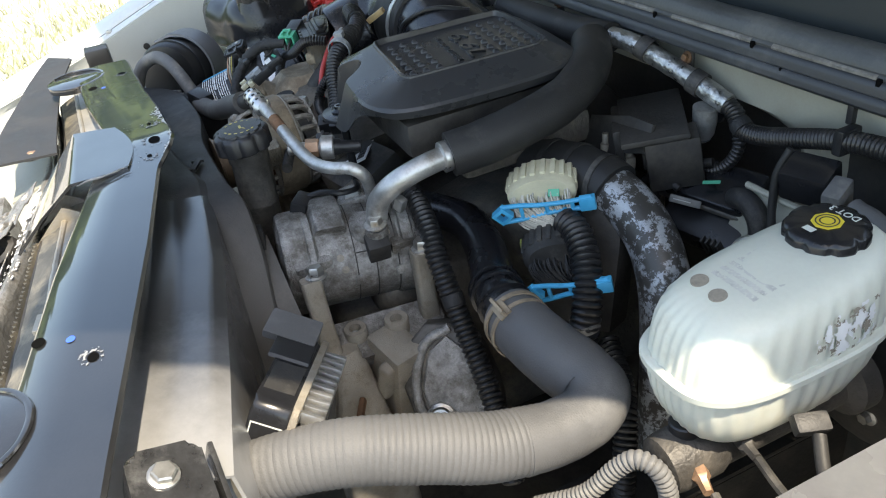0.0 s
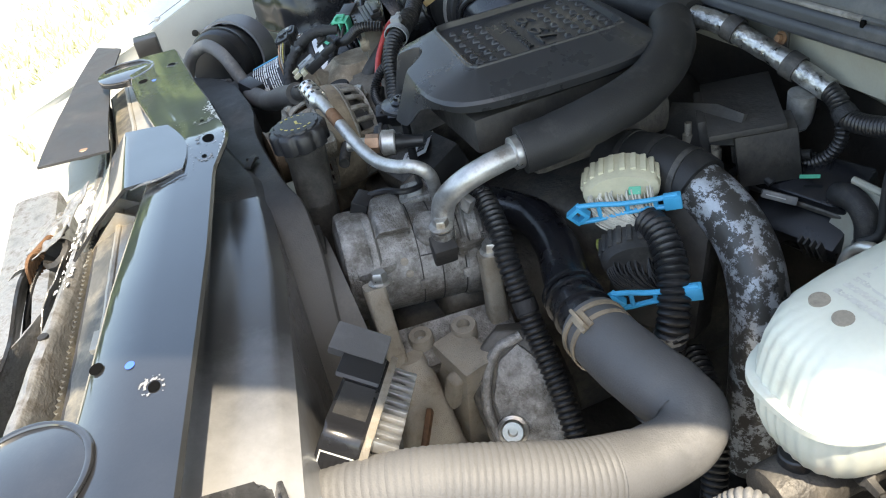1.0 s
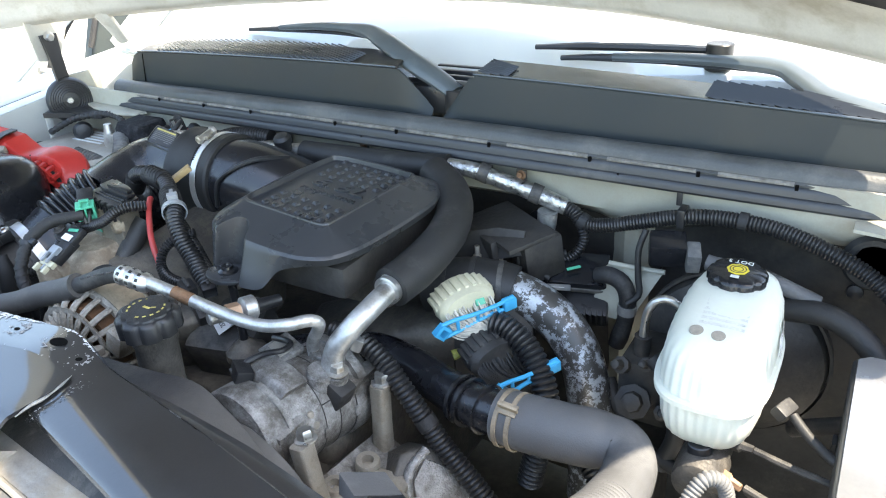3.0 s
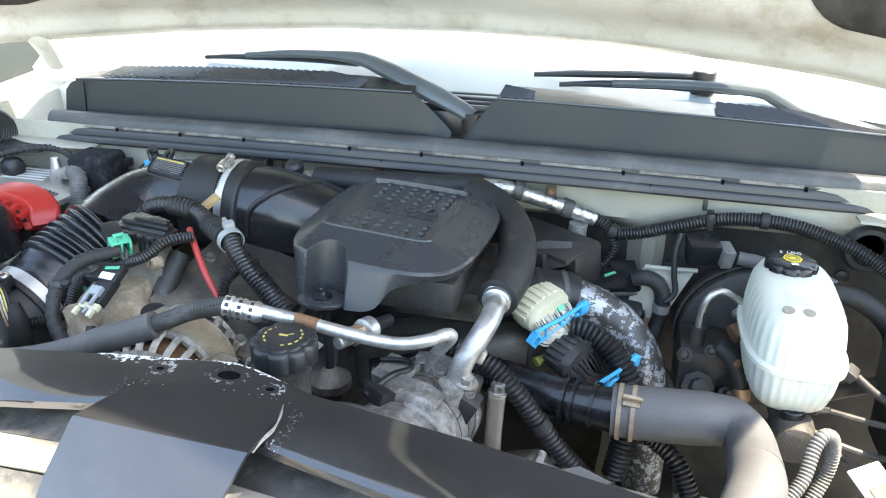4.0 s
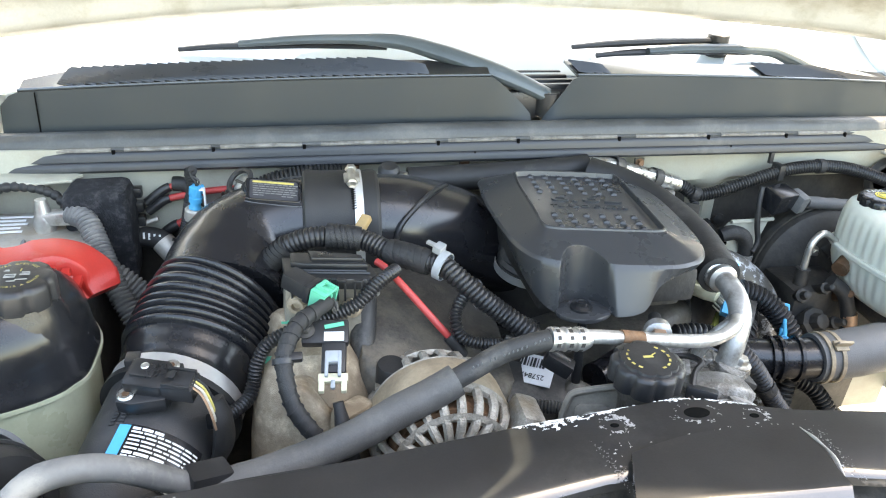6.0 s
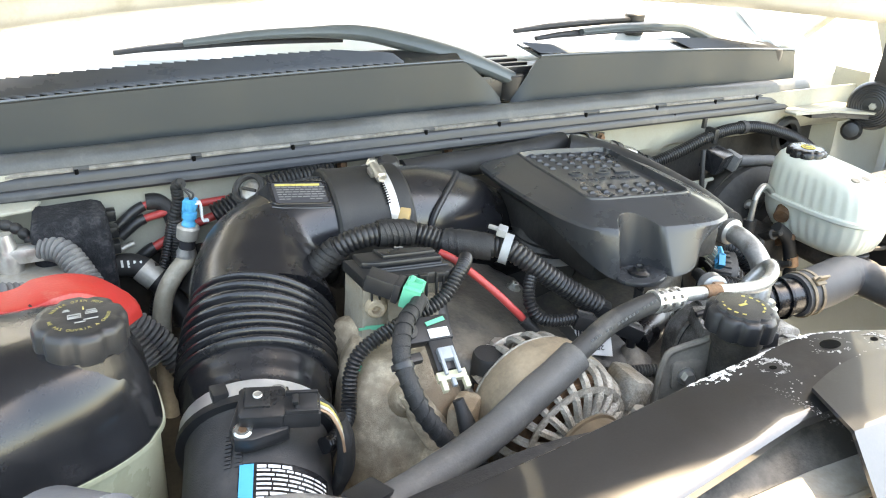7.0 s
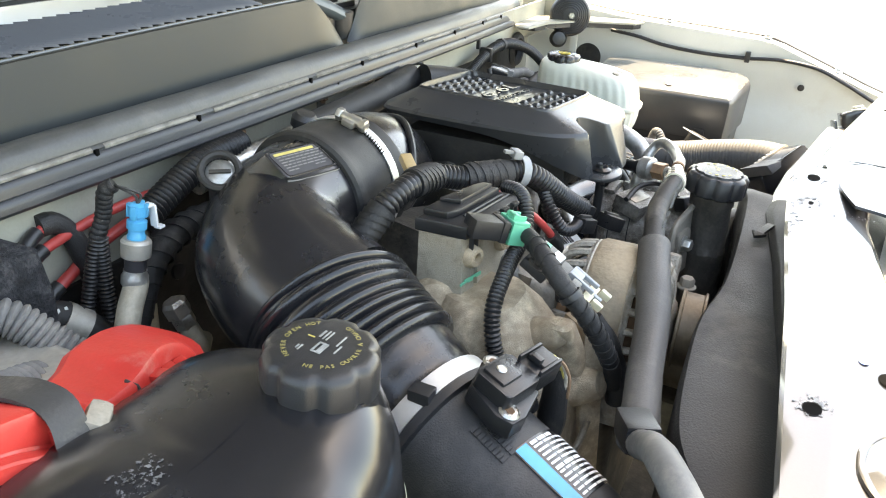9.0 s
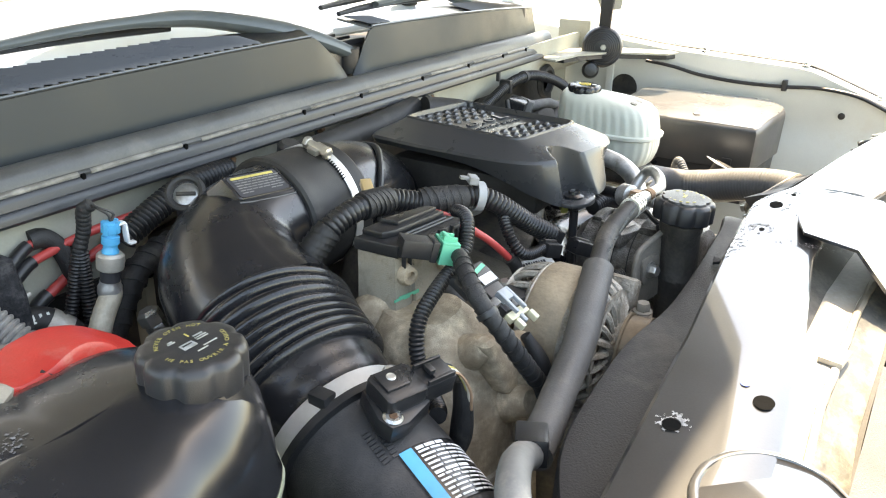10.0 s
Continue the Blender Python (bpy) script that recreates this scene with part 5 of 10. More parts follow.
# ---- the engine ----


def outline_ring(pts, n=48):
    """A closed smooth ring of n points through pts."""
    k = len(pts)
    out = []
    for i in range(n):
        f = i / n * k
        j = int(f)
        t = f - j
        p0, p1, p2, p3 = (Vector(pts[(j + d) % k]) for d in (-1, 0, 1, 2))
        out.append(0.5 * ((2 * p1) + (p2 - p0) * t + (2 * p0 - 5 * p1 + 4 * p2 - p3) * t * t + (3 * p1 - p0 - 3 * p2 + p3) * t ** 3))
    return out


def engine_cover():
    t = thing("engine_cover", (0.06, 0.39, 1.1), "matt black plastic engine cover with a studded panel", "engine cover")
    flat = lambda x, y: 1.1735 - 0.045 * (x - 0.057) + 0.012 * (y - 0.41)
    # rounded outlines at three heights: lower edge, rim, panel frame
    rim = [(-0.071, 0.50), (-0.074, 0.36), (-0.062, 0.287), (-0.031, 0.255), (0.032, 0.243), (0.075, 0.239), (0.105, 0.239), (0.138, 0.245), (0.170, 0.266), (0.190, 0.32), (0.199, 0.45), (0.184, 0.515), (0.145, 0.548), (-0.04, 0.556)]
    rimz = [1.154, 1.154, 1.154, 1.154, 1.151, 1.149, 1.147, 1.145, 1.144, 1.145, 1.146, 1.147, 1.148, 1.153]
    low = [(-0.066, 0.50), (-0.068, 0.37), (-0.054, 0.272), (-0.026, 0.236), (0.03, 0.218), (0.074, 0.221), (0.098, 0.236), (0.132, 0.250), (0.166, 0.270), (0.186, 0.32), (0.195, 0.45), (0.180, 0.511), (0.142, 0.543), (-0.038, 0.551)]
    lowz = [1.146, 1.140, 1.108, 1.093, 1.096, 1.099, 1.124, 1.132, 1.133, 1.134, 1.135, 1.136, 1.137, 1.144]
    top = [(-0.022, 0.49), (-0.030, 0.365), (-0.0325, 0.325), (-0.020, 0.3105), (0.03, 0.3055), (0.065, 0.3025), (0.09, 0.3005), (0.115, 0.299), (0.131, 0.304), (0.1355, 0.325), (0.1445, 0.47), (0.143, 0.500), (0.127, 0.512), (0.0, 0.5185)]
    N = 504
    mid = Vector((0.057, 0.408, 0))

    def toward(p, k, dz=0.0):
        return Vector((p.x + (mid.x - p.x) * k, p.y + (mid.y - p.y) * k, p.z + dz))

    R3 = outline_ring([(*p, z) for p, z in zip(rim, rimz)], N)
    R3b = [toward(p, 0.018, 0.004) for p in R3]
    T3 = outline_ring([(*p, flat(*p)) for p in top], N)
    T3a = [p.lerp(q, 0.22) - Z * 0.0005 for p, q in zip(T3, R3b)]
    L3 = outline_ring([(*p, z) for p, z in zip(low, lowz)], N)
    R3c = [p.lerp(q, 0.10) for p, q in zip(R3, L3)]
    Li = [toward(p, 0.03, 0.002) for p in L3]
    rings = [Li, L3, R3c, R3, R3b, T3a, T3, [toward(p, 0.008, 0.0022) for p in T3], [toward(p, 0.026, 0.0030) for p in T3], [toward(p, 0.040, 0.0024) for p in T3], [toward(p, 0.058, -0.0045) for p in T3], [toward(p, 0.09, -0.0058) for p in T3], [toward(p, 0.12, -0.0058) for p in T3]]
    sx, sw = 0.0005, 0.031

    def scoop(p):
        k = abs(p.x - sx) / sw
        if p.y > 0.33 or k > 1.22 or p.z > 1.20:
            return p
        f = min(1.0, max(0.0, (1.22 - k) / 0.36))
        f = f * f * (3 - 2 * f)
        wall = 0.240 + 0.030 * (1 - min(1.0, k) ** 2.4) + 0.012 * (p.z - 1.10) / 0.07
        return Vector((p.x, p.y + max(0.0, wall - p.y) * f, p.z))

    g = B()
    dense = []
    for a, b in zip(rings, rings[1:]):
        m = 16 if a is R3b else 10 if a is L3 else 1
        for i in range(m):
            dense.append([p.lerp(q, i / m) for p, q in zip(a, b)])
    dense.append(rings[-1])
    loft(g, [[scoop(p) for p in ring] for ring in dense])
    part("shell", g, M_cover, t, sharp=30)
    # the floor tab of the scoop and its bolt
    g = B()
    prism(g, [(sx + 0.036 * math.cos(a), 0.236 + 0.026 * math.sin(a)) for a in np.linspace(0, 2 * math.pi, 28, endpoint=False)], 1.094, 1.10, bev=0.002)
    part("tab", g, M_cover, t)
    g = B()
    lathe(g, (sx - 0.002, 0.238, 1.10), Z, [(0.014, 0), (0.014, 0.003), (0.009, 0.006), (0.008, 0.010), (0.005, 0.010), (0.004, 0.007)], 24)
    part("bolt", g, M_gloss, t, "black bolt in a rubber grommet")
    # studs of the panel, six columns in two fields, with lettering between
    base = None
    for cx in range(6):
        for ry in (0.307, 0.326, 0.345, 0.364, 0.448, 0.467, 0.486, 0.505):
            x = -0.004 + 0.0222 * cx + 0.062 * (ry - 0.307)
            y = ry + 0.004 - 0.010 * cx / 5
            p = Vector((x, y, flat(x, y) - 0.006))
            if base is None:
                g = B()
                lathe(g, (0, 0, 0), Z, [(0.0066, 0), (0.0062, 0.0012), (0.0034, 0.0040), (0.0016, 0.0046), (0.0006, 0.0047)], 4, turn0=0.5)
                base = part("stud", g, M_cover, t, sharp=50)
                base.matrix_parent_inverse = t.matrix_basis.inverted()
                base.matrix_basis = Matrix.Translation(p)
            else:
                o = base.copy()
                scene.collection.objects.link(o)
                o.matrix_basis = Matrix.Translation(p)
    m = axes((0.056, 0.41, flat(0.056, 0.41) - 0.0056), (1, -0.085, -0.045), (0.045, 0, 1))
    text_mesh("6.6L", 0.036, m @ Matrix.Translation((0.004, 0.012, 0.0004)) @ Matrix.Scale(1.75, 4, X), M_cover, t, "lettering", 0.0024, shear=0.2)
    text_mesh("TURBO DIESEL", 0.0115, m @ Matrix.Translation((0.004, -0.015, 0.0004)) @ Matrix.Scale(1.5, 4, X), M_cover, t, "lettering", 0.0012, shear=0.2)
    # the dark body under the cover
    g = B()
    box(g, (0.065, 0.40, 1.10), (0.22, 0.25, 0.05), bev=0.012)
    part("underside", g, M_dark, t)
    return t


engine_cover()


def intake():
    t = thing("intake_duct", (-0.45, 0.30, 0.9), "black plastic air intake duct with ribbed bellows", "intake duct")
    low = [(-0.575, -0.02, 0.915), (-0.54, 0.08, 0.952), (-0.515, 0.16, 0.978), (-0.492, 0.245, 1.002)]
    part("sensor_tube", tube(B(), low, [0.068, 0.07, 0.072, 0.073], 40, 0.01), M_textured, t, "textured black sensor tube")
    d = (Vector(low[3]) - Vector(low[2])).normalized()
    c = Vector(low[3])
    part("clamp_band", band(B(), c + d * 0.002, d, 0.0785, 0.017), M_band, t, "bright steel band clamp")
    part("clamp_rim", band(B(), c - d * 0.012, d, 0.073, 0.008, 0.009), M_plastic, t)
    g = B()
    box(g, c - d * 0.004 + Vector((-0.035, -0.005, 0.072)), (0.016, 0.02, 0.012), bev=0.002)
    part("clamp_lug", g, M_plastic, t)
    cuff = [c - d * 0.004, c + d * 0.02, Vector((-0.478, 0.30, 1.02)), Vector((-0.474, 0.315, 1.025))]
    part("cuff", tube(B(), cuff, [0.077, 0.077, 0.080, 0.083, 0.083], 40, 0.005), M_gloss, t)
    bel = [Vector((-0.476, 0.30, 1.022)), Vector((-0.468, 0.328, 1.034)), Vector((-0.457, 0.357, 1.048)), Vector((-0.443, 0.384, 1.060))]
    g = B()
    path, total = smooth_path(bel, 0.0011)
    ribs = 8
    rings = []
    for i, p in enumerate(path):
        s = i / (len(path) - 1)
        tt = (path[min(i + 1, len(path) - 1)] - path[max(0, i - 1)]).normalized()
        fr = frame_of(tt)
        q = 0.0815 + 0.0085 * abs(math.sin(math.pi * ribs * s)) ** 0.55
        rings.append([p + fr @ Vector((q * math.cos(a), q * math.sin(a), 0)) for a in np.linspace(0, 2 * math.pi, 56, endpoint=False)])
    loft(g, rings)
    part("bellows", g, M_gloss, t, "ribbed rubber bellows", sharp=60)
    elbow = [(-0.445, 0.379, 1.057), (-0.440, 0.42, 1.073), (-0.424, 0.46, 1.090), (-0.388, 0.486, 1.106), (-0.340, 0.492, 1.114), (-0.295, 0.495, 1.115)]
    part("elbow", tube(B(), elbow, [0.0855, 0.083, 0.080, 0.075, 0.073, 0.071], 56, 0.006), M_elbow, t, "smooth moulded elbow", sharp=60)
    el, _ = smooth_path(elbow, 0.004)
    part("mould_seam", tube(B(), [el[i] + (el[min(i + 2, len(el) - 1)] - el[max(0, i - 2)]).cross(Z).normalized() * -0.0835 * (1 - 0.12 * i / len(el)) - Z * 0.004 for i in range(0, int(len(el) * 0.62), 3)], 0.0012, 6, 0.006), M_plastic, t)
    # rubber coupling: a raised lip at the elbow, a waist and the clamped end
    g = B()
    lathe(g, (-0.333, 0.4935, 1.114), (1, -0.02, 0), [(0.0715, 0.0), (0.078, 0.001), (0.0815, 0.004), (0.082, 0.009), (0.0805, 0.014), (0.0795, 0.03), (0.0795, 0.062), (0.0785, 0.066), (0.0785, 0.088), (0.0795, 0.092), (0.0795, 0.102), (0.077, 0.106), (0.0715, 0.107)], 56)
    part("sleeve", g, M_rubber, t, "rubber coupling sleeve", sharp=30)
    cc = Vector((-0.256, 0.492, 1.114))
    part("sleeve_clamp", band(B(), cc, (1, -0.02, 0), 0.079, 0.0125), M_band, t, "steel worm clamp")
    up = Vector((-0.10, -0.255, 0.97)).normalized()
    side_d = Vector((1, -0.02, 0)).cross(up).normalized()
    for k in range(9):
        a = 0.26 + 0.045 * k
        rad = up * math.cos(a) - side_d * math.sin(a)
        rad = rad if rad.y < up.y else up * math.cos(a) + side_d * math.sin(a)
        g = B()
        box(g, cc + rad * 0.0808, (0.0016, 0.0065, 0.0006), frame_of(rad, X) @ Matrix.Rotation(0.25, 3, "Z"), bev=0)
        part("band_slot", g, M_hole, t)
    g = B()
    s0 = cc + up * 0.0845
    tg = Vector((1, -0.02, 0)).cross(up).normalized()
    box(g, s0, (0.0155, 0.022, 0.008), frame_of(up, tg) @ Matrix.Rotation(math.pi / 2, 3, "Z"), bev=0.002)
    cyl(g, s0 - tg * 0.017 + up * 0.002, s0 + tg * 0.014 + up * 0.002, 0.0058, seg=16)
    lathe(g, s0 + tg * 0.013 + up * 0.002, tg, [(0.0075, 0), (0.008, 0.001), (0.008, 0.006), (0.0055, 0.0075), (0.003, 0.006)], 6)
    lathe(g, s0 - tg * 0.013 + up * 0.002, -tg, [(0.0075, 0), (0.008, 0.001), (0.008, 0.006), (0.0055, 0.0075), (0.003, 0.006)], 6)
    part("clamp_screw", g, M_steel, t)
    pipe = [(-0.242, 0.492, 1.114), (-0.19, 0.497, 1.108), (-0.13, 0.515, 1.086), (-0.06, 0.54, 1.05), (0.0, 0.55, 1.02)]
    part("turbo_inlet", tube(B(), pipe, [0.073, 0.074, 0.074, 0.07, 0.066], 40, 0.008), M_elbow, t, sharp=60)
    part("ridge", tube(B(), [(-0.212, 0.42, 1.09), (-0.203, 0.422, 1.135), (-0.178, 0.440, 1.158), (-0.148, 0.470, 1.169), (-0.12, 0.515, 1.160)], 0.0042, 8, 0.006), M_plastic, t)
    part("boot", lathe(B(), (0.005, 0.452, 1.045), (0.05, -0.1, 1), [(0.052, 0), (0.056, 0.004), (0.052, 0.010), (0.056, 0.016), (0.052, 0.022), (0.056, 0.028), (0.052, 0.034), (0.05, 0.05)], 40), M_dusty, t, "dusty ribbed turbo boot")
    part("boot_clamp", band(B(), (0.005, 0.452, 1.05), (0.05, -0.1, 1), 0.057, 0.012), M_band, t, "bright steel clamp")
    # the moulded label plateau on the elbow
    m = axes((-0.371, 0.463, 1.1835), (1, -0.14, -0.07), (-0.02, -0.56, 0.82))

    def quad(k, dx=0.0, r=0.004):
        return [(x * k - 0.14 * y * k + dx, y * k) for x, y in rounded(0.072, 0.034, r, 4)]

    g = B()
    loft(g, [[m @ Vector((x, y, z)) for x, y in quad(k)] for z, k in ((-0.024, 1.30), (-0.010, 1.13), (-0.003, 1.05), (-0.0006, 1.03), (0.0, 1.0), (0.0, 0.97), (-0.0012, 0.955))])
    pad = part("label_pad", g, M_elbow, t, sharp=30)
    part("pad_lip", tube(B(), [m @ Vector(q) for q in ((-0.036, -0.019, -0.003), (-0.02, -0.0215, -0.003), (0.02, -0.0225, -0.003), (0.043, -0.0205, -0.003), (0.0405, -0.006, -0.002))], 0.0018, 8, 0.004), M_elbow, t)
    g = B()
    tmp = B()
    prism(tmp, quad(0.90), -0.0012, -0.0006, bev=0)
    put(g, tmp, m)
    part("label", g, M_print, pad, "black label with a yellow header and grey print")
    rnd = random.Random(11)
    for k in range(7):
        x = -0.030 + 0.0006 * k
        while x < (0.028 if k else 0.026):
            w = rnd.uniform(0.004, 0.009) if k else 0.056
            if k == 6 and -0.012 < x < 0.010:
                x += w
                continue
            g = B()
            tmp = B()
            box(tmp, (x + w / 2, 0.0118 - 0.0036 * k, -0.0004), (w, 0.0031 if k == 0 else 0.0013, 0.0003), bev=0)
            put(g, tmp, m)
            part("print_bar", g, M_oldprint if k == 0 else M_greyloom, pad)
            x += w + 0.0012
    # the strap eyelet behind the elbow with its bright plug
    ec, en = Vector((-0.420, 0.530, 1.172)), Vector((-0.55, -0.45, 0.70)).normalized()
    fr = frame_of(en)
    part("eyelet", tube(B(), [ec + fr @ Vector((0.019 * math.cos(a), 0.019 * math.sin(a), 0)) for a in np.linspace(0, 2 * math.pi, 25)], 0.0042, 8, 0.004), M_rubber, t, "rubber eyelet ring")
    part("eyelet_plug", lathe(B(), ec - en * 0.008, en, [(0.015, 0), (0.015, 0.003), (0.012, 0.005), (0.001, 0.0052)], 24), M_tubealu, t, "dull metal plug")
    part("plug_slot", box(B(), ec - en * 0.0015, (0.022, 0.004, 0.004), fr, bev=0.001), M_dark, t)
    part("eyelet_stem", tube(B(), [ec - Z * 0.015, ec + Vector((0.004, 0.004, -0.045)), ec + Vector((0.01, 0.01, -0.09))], 0.013, 12, 0.008), M_plastic, t)
    tabp = Vector((-0.258, 0.397, 1.152))
    part("tan_tab", box(B(), tabp, (0.014, 0.036, 0.010), frame_of((-0.3, -0.5, 1), (0.55, 0.75, 0.35)), bev=0.002), M_tanring, t, "tan moulded pull tab")
    # the printed label of the sensor tube
    m0 = Vector((-0.5215, 0.1425, 0.9725))
    ax = (Vector(low[1]) - Vector(low[2])).normalized()
    e1 = (Z - ax * Z.dot(ax)).normalized()
    e2 = e1.cross(ax)
    e2 = e2 if e2.x > 0 else -e2

    def lab(u, v, lift=0.0005):
        a = radians(-9 + 76 * u)
        return m0 + ax * (0.062 * v - 0.031) + (e1 * math.cos(a) + e2 * math.sin(a)) * (0.0722 + lift)

    label = part("paper_label", sheet(B(), lab, 18, 3, 0.0003), M_gloss, t, "black warning label with white print and a blue edge")
    part("blue_stripe", sheet(B(), lambda u, v: lab(0.01 + 0.13 * u, 0.02 + 0.96 * v, 0.0009), 3, 3, 0.0003), M_blue, label)
    rnd = random.Random(3)
    for k in range(13):
        v0, bold = 0.04 + 0.074 * k, k in (0, 6)
        u0 = 0.17
        while u0 < 0.93:
            u1 = min(0.95, u0 + rnd.uniform(0.06, 0.16))
            if not (8 <= k <= 9 and 0.74 < u0):
                part("print_bar", sheet(B(), lambda u, v: lab(u0 + (u1 - u0) * u, v0 + (0.05 if bold else 0.032) * v, 0.001), 3, 1, 0.0003), M_label, label)
            u0 = u1 + 0.018
            if bold and u0 > 0.5:
                break
    part("book_mark", sheet(B(), lambda u, v: lab(0.79 + 0.11 * u, 0.60 + 0.13 * v, 0.001), 3, 1, 0.0003), M_label, label)
    # raised moulded part marks
    for k in range(2):
        for j in range(9):
            def dash(u, v, k=k, j=j):
                a = radians(-20 + 8 * k + 5 * v)
                return m0 + ax * (-0.066 + 0.0042 * j + 0.003 * u) + (e1 * math.cos(a) + e2 * math.sin(a)) * 0.0731
            part("moulded_mark", sheet(B(), dash, 1, 1, 0.0012), M_textured, t)
    return t


intake()


def maf_sensor():
    t = thing("airflow_sensor", (-0.505, 0.19, 1.06), "black airflow sensor with a wire plug on the intake tube", "sensor")
    m = axes((-0.500, 0.178, 1.079), (0.95, -0.27, -0.05), (-0.05, -0.25, 1))
    g = B()
    tmp = B()
    prism(tmp, [(-0.029, -0.016), (-0.024, -0.030), (-0.008, -0.031), (0.024, -0.020), (0.026, 0.020), (0.024, 0.031), (0.008, 0.031), (-0.022, 0.018)], -0.014, 0.004, bev=0.002)
    prism(tmp, rounded(0.042, 0.036, 0.004), 0.004, 0.019, bev=0.002)
    box(tmp, (-0.004, 0.004, 0.020), (0.024, 0.022, 0.004), bev=0.0015)
    put(g, tmp, m)
    part("base", g, M_plastic, t)
    g = B()
    tmp = B()
    box(tmp, (0.036, -0.004, 0.009), (0.034, 0.026, 0.020), bev=0.002)
    box(tmp, (0.040, -0.004, 0.021), (0.020, 0.018, 0.004), bev=0.001)
    for i in (-1, 1):
        box(tmp, (0.036, -0.004 + 0.011 * i, 0.021), (0.030, 0.003, 0.006), bev=0.001)
    box(tmp, (0.030, -0.004, 0.025), (0.006, 0.010, 0.005), bev=0.001)
    put(g, tmp, m)
    part("plug", g, M_plastic, t)
    for p, mt in (((-0.017, -0.020, 0.003), M_cream), ((0.014, 0.024, 0.003), M_cream), ((-0.004, 0.006, 0.0215), M_steel)):
        g = B()
        k = 0.5 if mt is M_steel else 1
        lathe(g, m @ Vector(p), m.to_3x3() @ Z, [(0.0085 * k, 0), (0.009 * k, 0.002 * k), (0.007 * k, 0.004 * k), (0.0065 * k, 0.003 * k), (0.004 * k, 0.003 * k)], 20)
        s = part("screw", g, M_steel, t)
        if k == 1:
            part("recess", lathe(B(), m @ (Vector(p) + Z * 0.0032), m.to_3x3() @ Z, [(0.0042, 0), (0.0036, 0.0004), (0.001, 0.0002)], 6), M_rust, s)
    for k, mt in enumerate((M_brass, M_palewire, M_oldprint, M_plastic)):
        y = -0.010 + 0.004 * k
        g = B()
        tube(g, [m @ Vector((0.05, y, 0.018)), m @ Vector((0.062, y - 0.004, 0.012)), m @ Vector((0.072, y - 0.012, -0.006)), m @ Vector((0.076, y - 0.016, -0.028))], 0.0014, 6, 0.005)
        part("wire", g, mt, t)
    g = B()
    tube(g, [m @ Vector((0.072, -0.004, -0.004)), m @ Vector((0.078, -0.012, -0.03)), m @ Vector((0.078, -0.02, -0.06)), m @ Vector((0.07, -0.028, -0.085))], [0.009, 0.014, 0.016, 0.012], 12, 0.006, squash=0.6)
    part("wire_boot", g, M_tape, t)
    return t


maf_sensor()


